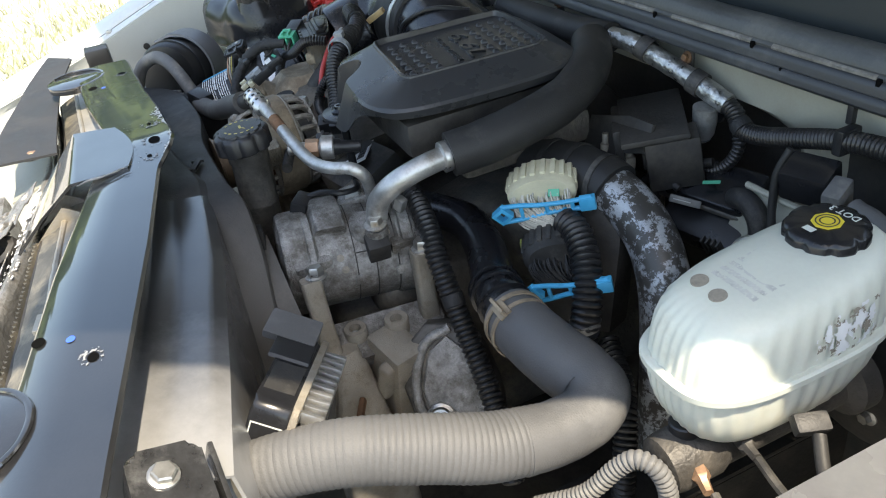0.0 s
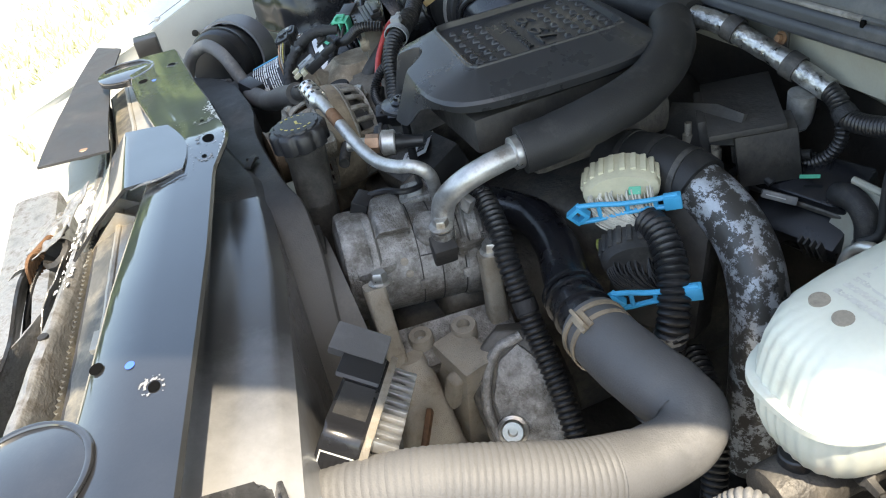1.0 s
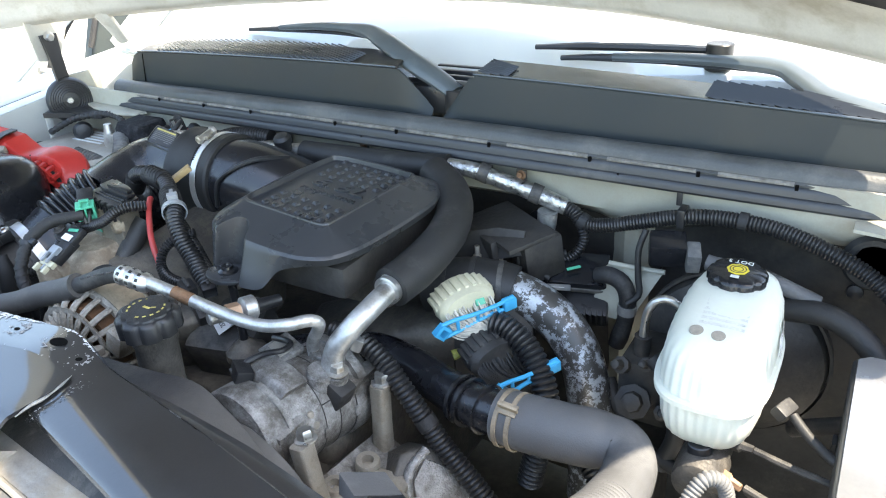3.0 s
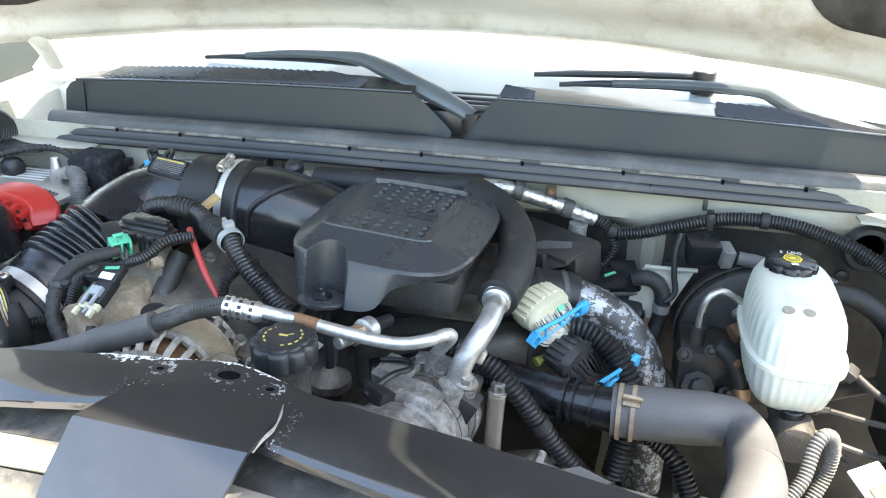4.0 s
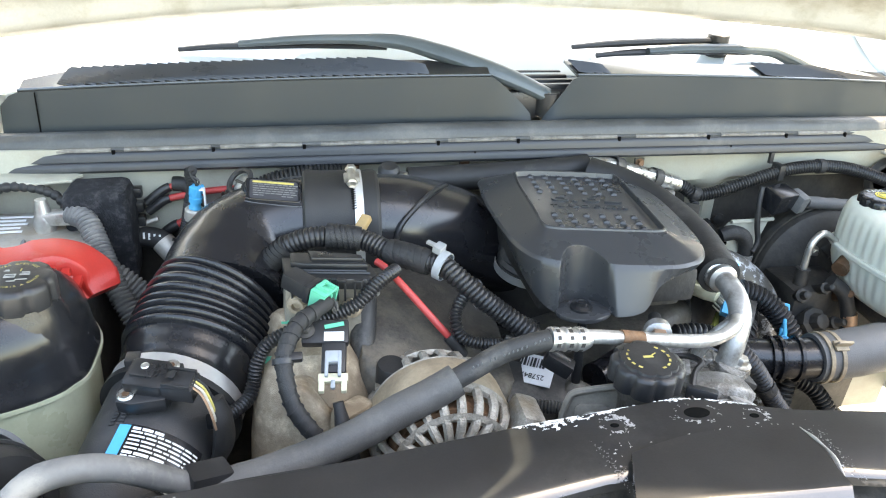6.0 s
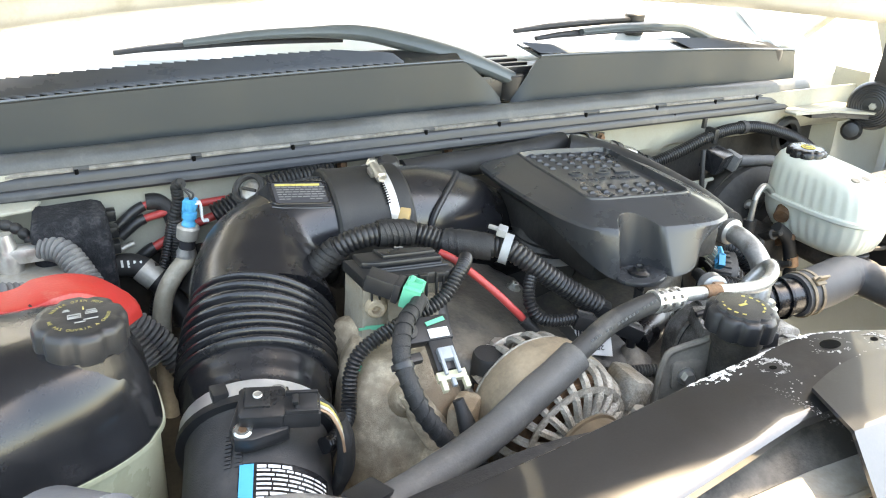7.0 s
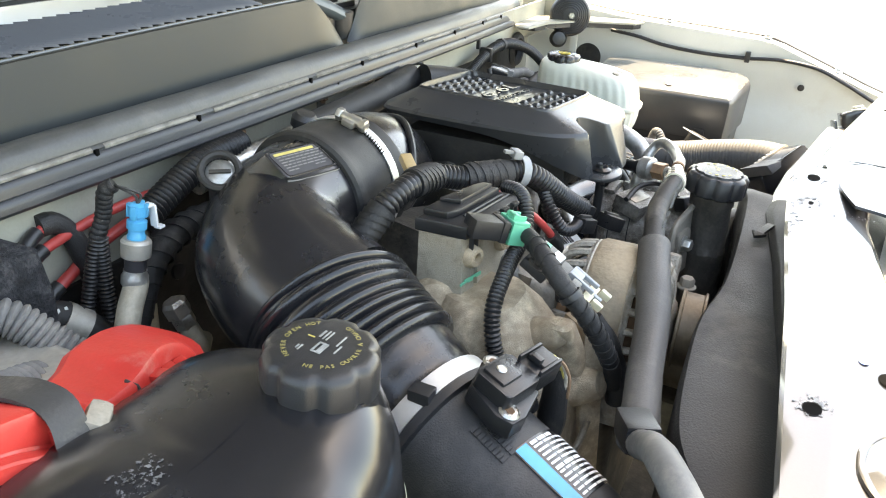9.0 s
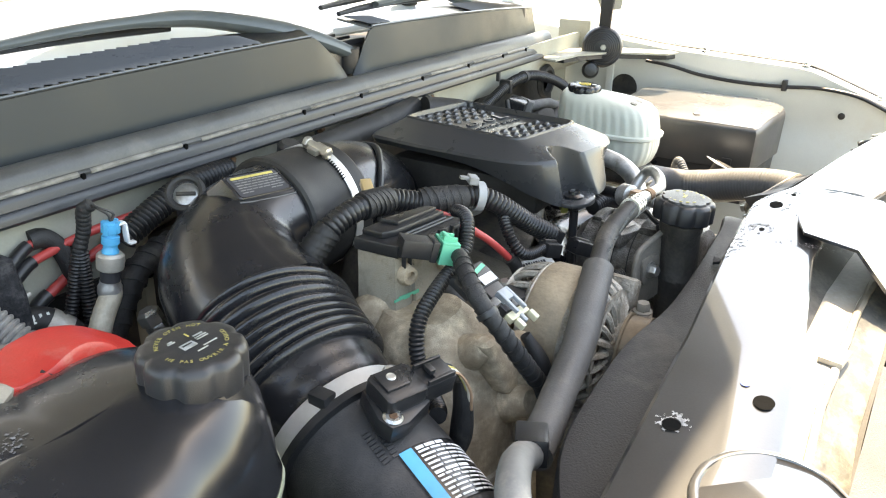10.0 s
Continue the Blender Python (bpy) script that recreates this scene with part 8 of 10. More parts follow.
# ---- wiring over the engine ----


def injection_module():
    t = thing("injection_control_module", (-0.31, 0.30, 1.1), "black plastic injection module with latches", "control module")
    low = [(-0.362, 0.334), (-0.330, 0.327), (-0.276, 0.313), (-0.255, 0.303), (-0.250, 0.270), (-0.262, 0.262), (-0.345, 0.2765), (-0.358, 0.279)]
    g = B()
    prism(g, low, 1.130, 1.1445, bev=0.002)
    plate = part("housing", g, M_plastic, t)
    g = B()
    prism(g, [(-0.352, 0.330), (-0.332, 0.3255), (-0.276, 0.310), (-0.262, 0.303), (-0.260, 0.286), (-0.336, 0.2965), (-0.351, 0.304)], 1.144, 1.1525, bev=0.0025)
    part("raised_lid", g, M_plastic, plate)
    g = B()
    prism(g, [(-0.330, 0.323), (-0.278, 0.3085), (-0.266, 0.3025), (-0.265, 0.2925), (-0.326, 0.301)], 1.152, 1.1575, bev=0.002)
    part("raised_lid", g, M_plastic, plate)
    for a, b in (((-0.336, 0.2925, 1.1455), (-0.262, 0.282, 1.1455)), ((-0.340, 0.287, 1.1455), (-0.258, 0.2755, 1.1455))):
        part("rib", tube(B(), [a, b], 0.0016, 6, 0.02), M_plastic, plate)
    ux = Vector((0.985, -0.17, 0)).normalized()
    for k, q in enumerate((0.006, 0.024, 0.042, 0.060, 0.080)):
        p = Vector((-0.352, 0.2765, 1.137)) + ux * q
        tall = k in (0, 3, 4)
        for s in (-1, 1):
            g = B()
            box(g, p + ux * 0.0042 * s - Z * (0.008 if tall else 0.002), (0.0024, 0.005, 0.026 if tall else 0.014), axes(p, ux, Z).to_3x3(), bev=0.0008)
            part("latch", g, M_plastic, t)
        g = B()
        box(g, p + Vector((0, -0.001, 0.006)), (0.011, 0.006, 0.004), axes(p, ux, Z).to_3x3(), bev=0.001)
        part("latch", g, M_plastic, t)
    # the cast bracket it is clipped on, with a grooved face and bolt ears
    t5 = thing("module_bracket", (-0.31, 0.30, 1.0), "tan dusty cast bracket with a green paint mark", "bracket")
    g = B()
    loft(g, [[Vector((x, y, z)) for x, y in ((-0.361 - q, 0.330), (-0.277, 0.312), (-0.270, 0.272 - q), (-0.318, 0.279 - q), (-0.330, 0.2785 - q), (-0.332, 0.2825 - q), (-0.336, 0.2825 - q), (-0.338, 0.279 - q), (-0.358 - q, 0.283 - q))] for z, q in ((0.985, 0.010), (1.02, 0.007), (1.07, 0.003), (1.10, 0.001), (1.130, 0.0))])
    part("body", g, M_castmid, t5, sharp=25)
    for p, r in (((-0.347, 0.268, 1.108), 0.0085), ((-0.283, 0.262, 1.102), 0.0085)):
        p = Vector(p)
        g = B()
        lathe(g, p + Vector((0.004, 0.016, 0)), (-0.3, -1, 0.05), [(r * 1.5, 0), (r * 1.45, 0.010), (r * 1.1, 0.015), (r * 0.62, 0.0155), (r * 0.55, 0.009), (r * 0.1, 0.009)], 20)
        part("bolt_ear", g, M_castlt, t5)
    g = B()
    lathe(g, (-0.356, 0.312, 1.045), (-0.75, -0.45, 0.25), [(0.034, 0), (0.034, 0.012), (0.029, 0.022), (0.018, 0.026), (0.002, 0.027)], 28)
    part("round_boss", g, M_castlt, t5)
    g = B()
    for q in range(5):
        box(g, (-0.361 + 0.007 * q, 0.2785 - 0.0012 * q, 1.083 + 0.001 * (q % 2)), (0.0085, 0.0012, 0.0026 + 0.0012 * (q % 3)), Matrix.Rotation(-0.17, 3, "Z"), bev=0)
    part("paint_mark", g, M_green, t5, "green paint pen mark")
    t2 = thing("green_connector", (-0.317, 0.245, 1.12), "jade green wire connector plugged into a black socket", "connector")
    m = axes((-0.3115, 0.2445, 1.134), (0.62, 0.78, 0.0), (0.10, -0.28, 1))
    for c, s in (((0.0, 0.036, -0.002), (0.024, 0.040, 0.020)), ((0.0, 0.020, -0.002), (0.027, 0.008, 0.023))):
        g = B()
        tmp = B()
        box(tmp, c, s, bev=0.002)
        put(g, tmp, m)
        part("socket", g, M_plastic, t2)
    for c, s in (((0, 0.004, 0.009), (0.028, 0.020, 0.0035)), ((-0.0125, 0.004, -0.002), (0.0035, 0.020, 0.020)), ((0.0125, 0.004, -0.002), (0.0035, 0.020, 0.020)), ((0, 0.004, -0.0125), (0.028, 0.020, 0.0035)), ((-0.006, 0.004, 0.0125), (0.003, 0.016, 0.006)), ((0.006, 0.004, 0.0125), (0.003, 0.016, 0.006)), ((0, 0.008, 0.015), (0.015, 0.005, 0.003)), ((0.0, -0.001, -0.002), (0.003, 0.012, 0.019))):
        g = B()
        tmp = B()
        box(tmp, c, s, bev=0.0009)
        put(g, tmp, m)
        part("shell_piece", g, M_green, t2)
    for q in (-0.006, 0.006):
        part("wire", tube(B(), [m @ Vector((q, 0.006, -0.002)), m @ Vector((q * 0.7, -0.010, -0.004)), m @ Vector((q * 0.3, -0.016, -0.012))], 0.0028, 6, 0.004), M_dusty, t2)
    t3 = thing("glow_plug_connector", (-0.31, 0.18, 1.05), "black sensor block with a pale grey clip connector", "connector")
    m = axes((-0.312, 0.20, 1.105), (1, -0.1, 0), (0.0, -0.55, 1))
    g = B()
    tmp = B()
    box(tmp, (-0.004, 0.01, -0.004), (0.052, 0.030, 0.012), bev=0.003)
    box(tmp, (0.006, -0.018, -0.008), (0.027, 0.044, 0.016), bev=0.003)
    put(g, tmp, m)
    part("block", g, M_plastic, t3)
    part("bolt", bolt(B(), m @ Vector((-0.026, 0.01, 0.003)), m.to_3x3() @ Z, 0.007, 0.006), M_dark, t3)
    g = B()
    tmp = B()
    box(tmp, (0.006, 0.002, 0.0035), (0.022, 0.011, 0.001), bev=0)
    put(g, tmp, m)
    part("sticker", g, M_label, t3)
    g = B()
    tmp = B()
    box(tmp, (0.006, 0.016, 0.0035), (0.022, 0.005, 0.001), Matrix.Rotation(0.2, 3, "Z"), bev=0)
    put(g, tmp, m)
    part("paint_mark", g, M_green, t3)
    for c, s, mt in (((-0.001, -0.033, 0.005), (0.004, 0.03, 0.005), M_clipgrey), ((0.013, -0.033, 0.005), (0.004, 0.03, 0.005), M_clipgrey), ((0.006, -0.024, 0.002), (0.018, 0.014, 0.010), M_clipgrey), ((0.006, -0.046, -0.004), (0.032, 0.010, 0.008), M_cream), ((-0.006, -0.058, 0.0), (0.006, 0.012, 0.008), M_cream), ((0.018, -0.058, 0.0), (0.006, 0.012, 0.008), M_cream), ((0.006, -0.054, -0.002), (0.005, 0.010, 0.006), M_clipgrey)):
        g = B()
        tmp = B()
        box(tmp, c, s, bev=0.0015)
        put(g, tmp, m)
        part("clip_piece", g, mt, t3)
    t4 = thing("capped_stud", (-0.247, 0.21, 1.0), "black rubber capped sensor stud", "sensor")
    part("cap", lathe(B(), (-0.243, 0.205, 1.03), (0.05, -0.1, 1), [(0.015, 0), (0.0175, 0.004), (0.0175, 0.032), (0.016, 0.035), (0.0, 0.0352)], 24), M_rubber, t4)
    part("hex", lathe(B(), (-0.241, 0.206, 1.004), (0.05, -0.1, 1), [(0.015, 0), (0.015, 0.018), (0.012, 0.026)], 6), M_brass, t4)
    part("small_bolt", bolt(B(), (-0.214, 0.225, 1.045), Z, 0.010, 0.014), M_steel, t4)


injection_module()


def loom(name, pts, r, label, rib=0.0, pitch=0.006, material=None, cat="wiring loom", group="wiring looms", wob=0.0, seg=12, pname="loom"):
    t = thing(name, pts[0], label, cat, group)
    part(pname, tube(B(), pts, r, seg, 0.007, rib=rib, pitch=pitch, wobble=wob), material or M_loom, t)
    return t


h = loom("main_harness", [(-0.415, 0.41, 1.04), (-0.402, 0.402, 1.075), (-0.382, 0.390, 1.108), (-0.355, 0.378, 1.138), (-0.325, 0.370, 1.152), (-0.29, 0.367, 1.153), (-0.258, 0.361, 1.149), (-0.225, 0.340, 1.140), (-0.198, 0.318, 1.138), (-0.169, 0.300, 1.140), (-0.150, 0.282, 1.130), (-0.125, 0.268, 1.110), (-0.10, 0.260, 1.091), (-0.075, 0.250, 1.074), (-0.055, 0.243, 1.062)], [0.0135, 0.0135, 0.0135, 0.013, 0.013], "thick taped wiring harness over the engine", rib=0.0022, pitch=0.0062, material=M_loom)
for w0, w1 in (((-0.382, 0.390, 1.108), (-0.352, 0.377, 1.140)), ((-0.305, 0.3685, 1.1535), (-0.262, 0.3625, 1.150)), ((-0.228, 0.342, 1.141), (-0.180, 0.306, 1.139))):
    w0, w1 = Vector(w0), Vector(w1)
    wrapped = part("tape_wrap", tube(B(), [w0, w0.lerp(w1, 0.5) + Z * 0.001, w1], 0.0162, 16, 0.004, wobble=0.10), M_tape, h, "black cloth tape wrap")
    for q in range(1, 6):
        part("tape_turn", band(B(), w0.lerp(w1, q / 6) + Z * 0.0008, (w1 - w0) + Vector((0, 0.010, 0.010)), 0.0166, 0.0055, 0.0007, 18), M_tape, wrapped)
d = Vector((0.72, -0.60, -0.2)).normalized()
part("cable_tie", band(B(), (-0.166, 0.297, 1.139), d, 0.0172, 0.0105, 0.0018, 28), M_clipgrey, h, "grey plastic clamp strap")
g = B()
box(g, (-0.170, 0.302, 1.161), (0.016, 0.012, 0.010), frame_of((0.1, -0.2, 1), d), bev=0.002)
box(g, (-0.176, 0.306, 1.164), (0.006, 0.020, 0.004), frame_of((0.1, -0.2, 1), d), bev=0.001)
part("tie_tail", g, M_clipgrey, h)
loom("second_loom", [(-0.150, 0.290, 1.126), (-0.130, 0.284, 1.112), (-0.105, 0.276, 1.094), (-0.08, 0.266, 1.076), (-0.05, 0.256, 1.064)], 0.0085, "black corrugated loom beside the harness end", rib=0.002, pitch=0.0048)
loom("red_jumper_wire", [(-0.246, 0.318, 1.139), (-0.235, 0.305, 1.135), (-0.218, 0.287, 1.121), (-0.195, 0.266, 1.099), (-0.175, 0.254, 1.077), (-0.160, 0.248, 1.060)], 0.0047, "faded red wire running down from the harness", material=M_redwire, cat="wire", group="", pname="wire")
part("end_boot", tube(B(), [(-0.165, 0.250, 1.066), (-0.155, 0.246, 1.054), (-0.148, 0.244, 1.040)], 0.0085, 12, 0.004), M_dusty, bpy.data.objects["red_jumper_wire"], "dusty rubber boot")
loom("branch_loom", [(-0.225, 0.292, 1.140), (-0.238, 0.272, 1.143), (-0.254, 0.257, 1.138), (-0.276, 0.246, 1.122), (-0.300, 0.243, 1.112), (-0.326, 0.242, 1.104), (-0.355, 0.239, 1.095), (-0.380, 0.236, 1.082), (-0.393, 0.231, 1.062), (-0.399, 0.222, 1.038), (-0.408, 0.205, 1.026), (-0.432, 0.178, 1.026), (-0.445, 0.17, 1.03)], 0.0078, "black corrugated loom curling to the airflow sensor", rib=0.002, pitch=0.0046)
loom("curl_loom", [(-0.12, 0.29, 1.115), (-0.135, 0.278, 1.112), (-0.152, 0.262, 1.10), (-0.157, 0.25, 1.085), (-0.15, 0.24, 1.07), (-0.13, 0.235, 1.062), (-0.10, 0.235, 1.058)], 0.0072, "curled corrugated loom beside the harness", rib=0.002, pitch=0.0045)
lead = loom("taped_lead", [(-0.311, 0.238, 1.130), (-0.320, 0.225, 1.131), (-0.345, 0.201, 1.126), (-0.360, 0.174, 1.108), (-0.359, 0.152, 1.085), (-0.352, 0.138, 1.062), (-0.334, 0.130, 1.033), (-0.314, 0.126, 1.006), (-0.30, 0.125, 0.975)], [0.0085, 0.0092, 0.009, 0.0092, 0.009], "cloth taped lead from the green connector", material=M_tape, wob=0.1)
lp, _ = smooth_path([(-0.320, 0.225, 1.131), (-0.345, 0.201, 1.126), (-0.360, 0.174, 1.108), (-0.359, 0.152, 1.085), (-0.352, 0.138, 1.062), (-0.334, 0.130, 1.033), (-0.314, 0.126, 1.006)], 0.006)
for q in range(2, len(lp) - 2, 2):
    part("tape_turn", band(B(), lp[q], lp[q + 1] - lp[q - 1] + Vector((0.003, 0.002, 0.002)), 0.0093, 0.0065, 0.0006, 16), M_tape, lead)
part("tie", band(B(), (-0.362, 0.167, 1.102), (0.0, -0.6, -0.7), 0.0102, 0.006, 0.0014, 18), M_plastic, lead, "black cable tie")
part("tie_clip", box(B(), (-0.350, 0.168, 1.106), (0.018, 0.010, 0.008), frame_of((0, -0.5, 1)), bev=0.002), M_plastic, lead)
loom("clip_lead", [(-0.306, 0.152, 1.055), (-0.303, 0.143, 1.04), (-0.30, 0.133, 1.02), (-0.295, 0.125, 0.99), (-0.29, 0.12, 0.95)], [0.006, 0.010, 0.012, 0.012], "short taped lead below the clip connector", material=M_tape, wob=0.1)
loom("rear_hose", [(-0.262, 0.31, 1.10), (-0.266, 0.285, 1.075), (-0.27, 0.26, 1.045), (-0.268, 0.25, 1.0), (-0.262, 0.245, 0.94)], 0.016, "dusty ribbed rubber hose on the valve cover", material=M_dusty, cat="hose", group="hoses", pname="hose")
for k, (a, b) in enumerate((((-0.10, 0.235, 1.058), (-0.075, 0.225, 1.05)), ((-0.075, 0.255, 1.07), (-0.045, 0.235, 1.055)), ((-0.05, 0.215, 1.05), (-0.02, 0.20, 1.035)))):
    a, b = Vector(a), Vector(b)
    t = thing("injector_plug", b, "dark plastic injector plug at the end of the harness", "connector", "injector plugs")
    g = B()
    box(g, (a + b) / 2, (0.022, 0.02, (b - a).length), frame_of(b - a), bev=0.004)
    part("body", g, M_plastic, t)
    g = B()
    box(g, (a + b) / 2 + Z * 0.011, (0.006, 0.006, (b - a).length * 0.8), frame_of(b - a), bev=0.002)
    part("latch", g, M_dusty, t)
t = thing("part_sticker", (-0.06, 0.25, 0.99), "pale bar-coded sticker on a casting", "sticker")
m = axes((-0.055, 0.262, 1.0), (0.85, -0.5, 0), (0.1, -0.55, 1))
g = B()
tmp = B()
box(tmp, (0, 0, 0), (0.07, 0.045, 0.001), bev=0)
put(g, tmp, m)
s = part("paper", g, M_label, t)
for k in range(12):
    g = B()
    tmp = B()
    box(tmp, (-0.026 + 0.0042 * k, 0.010, 0.001), (0.0012 + 0.001 * (k % 3), 0.014, 0.0006), bev=0)
    put(g, tmp, m)
    part("print_bar", g, M_print, s)
text_mesh("25784702", 0.0105, m @ Matrix.Translation((0.004, -0.0105, 0.0012)) @ Matrix.Rotation(math.pi, 4, "Z"), M_print, s, "lettering", 0.0002)
g = B()
box(g, (-0.05, 0.27, 0.955), (0.11, 0.10, 0.085), frame_of((0.1, -0.4, 1)), bev=0.012)
tagged(part("sensor_housing", g, M_dusty), "dusty dark housing with a sticker below the harness", "housing")

# ---- air conditioning lines ----


def ac_lines():
    t = thing("ac_discharge_line", (0.1, 0.17, 1.0), "air conditioning hose joined to a bare aluminium tube", "refrigerant line")
    part("metal_tube", tube(B(), [(-0.045, 0.134, 1.126), (-0.027, 0.136, 1.125), (0.037, 0.143, 1.112), (0.096, 0.150, 1.100), (0.135, 0.159, 1.094), (0.165, 0.172, 1.096), (0.183, 0.190, 1.097), (0.188, 0.202, 1.088), (0.176, 0.211, 1.068), (0.160, 0.216, 1.044), (0.156, 0.219, 1.02)], 0.0082, 14, 0.005), M_tubealu, t)
    a, b = Vector((-0.082, 0.129, 1.131)), Vector((-0.033, 0.136, 1.1225))
    d = (b - a).normalized()
    L = (b - a).length
    part("ferrule", lathe(B(), a, d, [(0.0125, 0), (0.0135, 0.002), (0.0135, 0.010), (0.0118, 0.012), (0.0118, 0.015), (0.0135, 0.017), (0.0135, 0.026), (0.0118, 0.028), (0.0118, 0.031), (0.0135, 0.033), (0.0135, L - 0.008), (0.010, L)], 24), M_alu, t, "crimped aluminium ferrule")
    for h in (0.006, 0.0215, 0.036):
        fr = frame_of(d)
        for q in range(10):
            u = fr @ Vector((math.cos(q * 0.628), math.sin(q * 0.628), 0))
            g = B()
            box(g, a + d * h + u * 0.0134, (0.0045, 0.0008, 0.0045), frame_of(d, u), bev=0)
            part("crimp_dent", g, M_dark, t)
    part("grease_spot", tube(B(), [(0.006, 0.1395, 1.1195), (0.020, 0.1410, 1.1163), (0.034, 0.1427, 1.1128)], 0.00865, 14, 0.003), M_rust, t, "brown grease smear")
    part("hose", tube(B(), [(-0.078, 0.1295, 1.130), (-0.10, 0.133, 1.124), (-0.132, 0.136, 1.112), (-0.165, 0.130, 1.098), (-0.19, 0.124, 1.088)], 0.0118, 16, 0.006), M_dusty, t, "black rubber refrigerant hose")
    for i in range(18):
        if i in (4, 11, 14):
            continue
        f = i / 17
        p = Vector((-0.085, 0.1215, 1.137)).lerp(Vector((-0.165, 0.121, 1.108)), f)
        g = B()
        box(g, p, (0.0024, 0.0005, 0.0030), frame_of((0.3, -0.5, 0.85), X), bev=0)
        part("print_bar", g, M_greyloom, t)
    part("foam_sleeve", tube(B(), [(-0.182, 0.125, 1.091), (-0.21, 0.118, 1.08), (-0.244, 0.109, 1.07), (-0.29, 0.098, 1.052), (-0.345, 0.09, 1.035), (-0.40, 0.08, 1.025), (-0.436, 0.074, 1.022)], [0.0178, 0.0178, 0.0172, 0.0178], 18, 0.008, wobble=0.05), M_foam, t, "dark foam sleeve")
    part("tail", tube(B(), [(-0.43, 0.075, 1.022), (-0.455, 0.069, 1.036), (-0.506, 0.053, 1.076), (-0.545, 0.038, 1.093), (-0.575, 0.020, 1.094), (-0.592, -0.008, 1.075), (-0.588, -0.03, 1.03), (-0.575, -0.03, 0.98)], 0.0125, 16, 0.008, wobble=0.06), M_greyloom, t)
    g = B()
    box(g, (-0.437, 0.076, 1.034), (0.03, 0.042, 0.026), frame_of((0.2, 0.1, 1)), bev=0.004)
    part("hose_clip", g, M_plastic, t)
    t = thing("ac_suction_line", (0.22, 0.3, 1.0), "bare aluminium suction tube in a black foam sleeve", "refrigerant line")
    part("metal_tube", tube(B(), [(0.226, 0.312, 1.094), (0.227, 0.285, 1.092), (0.224, 0.255, 1.085), (0.216, 0.23, 1.072), (0.203, 0.213, 1.05), (0.194, 0.207, 1.02)], 0.0145, 18, 0.005), M_tubealu, t)
    part("collar", lathe(B(), (0.226, 0.296, 1.0935), (0.03, 1, 0.04), [(0.016, 0), (0.020, 0.002), (0.020, 0.010), (0.018, 0.012), (0.021, 0.014), (0.021, 0.020), (0.017, 0.022)], 24), M_alu, t)
    part("foam_sleeve", tube(B(), [(0.226, 0.309, 1.094), (0.232, 0.35, 1.098), (0.235, 0.40, 1.106), (0.228, 0.46, 1.114), (0.21, 0.51, 1.125), (0.175, 0.555, 1.137), (0.13, 0.585, 1.146)], [0.029, 0.0295, 0.029, 0.029, 0.028], 22, 0.008, wobble=0.03), M_rubber, t, "black foam insulation sleeve")
    g = B()
    box(g, (0.218, 0.236, 1.045), (0.012, 0.014, 0.02), frame_of((0.4, 0.2, 1)), bev=0.003)
    part("weld_tab", g, M_alu, t)
    t = thing("coolant_bleed_fitting", (0.03, 0.175, 1.07), "bare aluminium capped fitting beside the tube", "fitting")
    a, d = Vector((0.078, 0.186, 1.088)), Vector((0.35, 0.9, -0.1)).normalized()
    part("stem", cyl(B(), a - d * 0.050, a - d * 0.004, 0.0085), M_tubealu, t)
    part("hex", lathe(B(), a - d * 0.026, d, [(0.008, 0), (0.0125, 0.001), (0.0125, 0.018), (0.009, 0.019)], 6), M_brass, t, "dull brass hexagon")
    part("cap", lathe(B(), a, d, [(0.012, -0.006), (0.0165, -0.003), (0.0165, 0.012), (0.0145, 0.014), (0.0125, 0.012), (0.0125, 0.002)], 28), M_tubealu, t)
    part("plug", lathe(B(), a, d, [(0.0115, 0), (0.0115, 0.02), (0.009, 0.024), (0.008, 0.05)], 18), M_plastic, t)


ac_lines()

# ---- driver side ----


def hose_clamp(parent, at, d, r, side_dir):
    part("clamp", band(B(), at, d, r, 0.006, 0.002), M_tanrust, parent, "spring steel hose clamp")
    part("clamp", band(B(), Vector(at) + Vector(d).normalized() * 0.018, d, r, 0.006, 0.002), M_tanrust, parent, "spring steel hose clamp")
    g = B()
    p = Vector(at) + Vector(side_dir).normalized() * (r + 0.003) + Vector(d).normalized() * 0.009
    box(g, p, (0.016, 0.022, 0.004), frame_of(side_dir, Vector(d)), bev=0.001)
    box(g, p + Vector(side_dir).normalized() * 0.007, (0.004, 0.026, 0.012), frame_of(side_dir, Vector(d)), bev=0.001)
    part("clamp_ear", g, M_tanrust, parent)


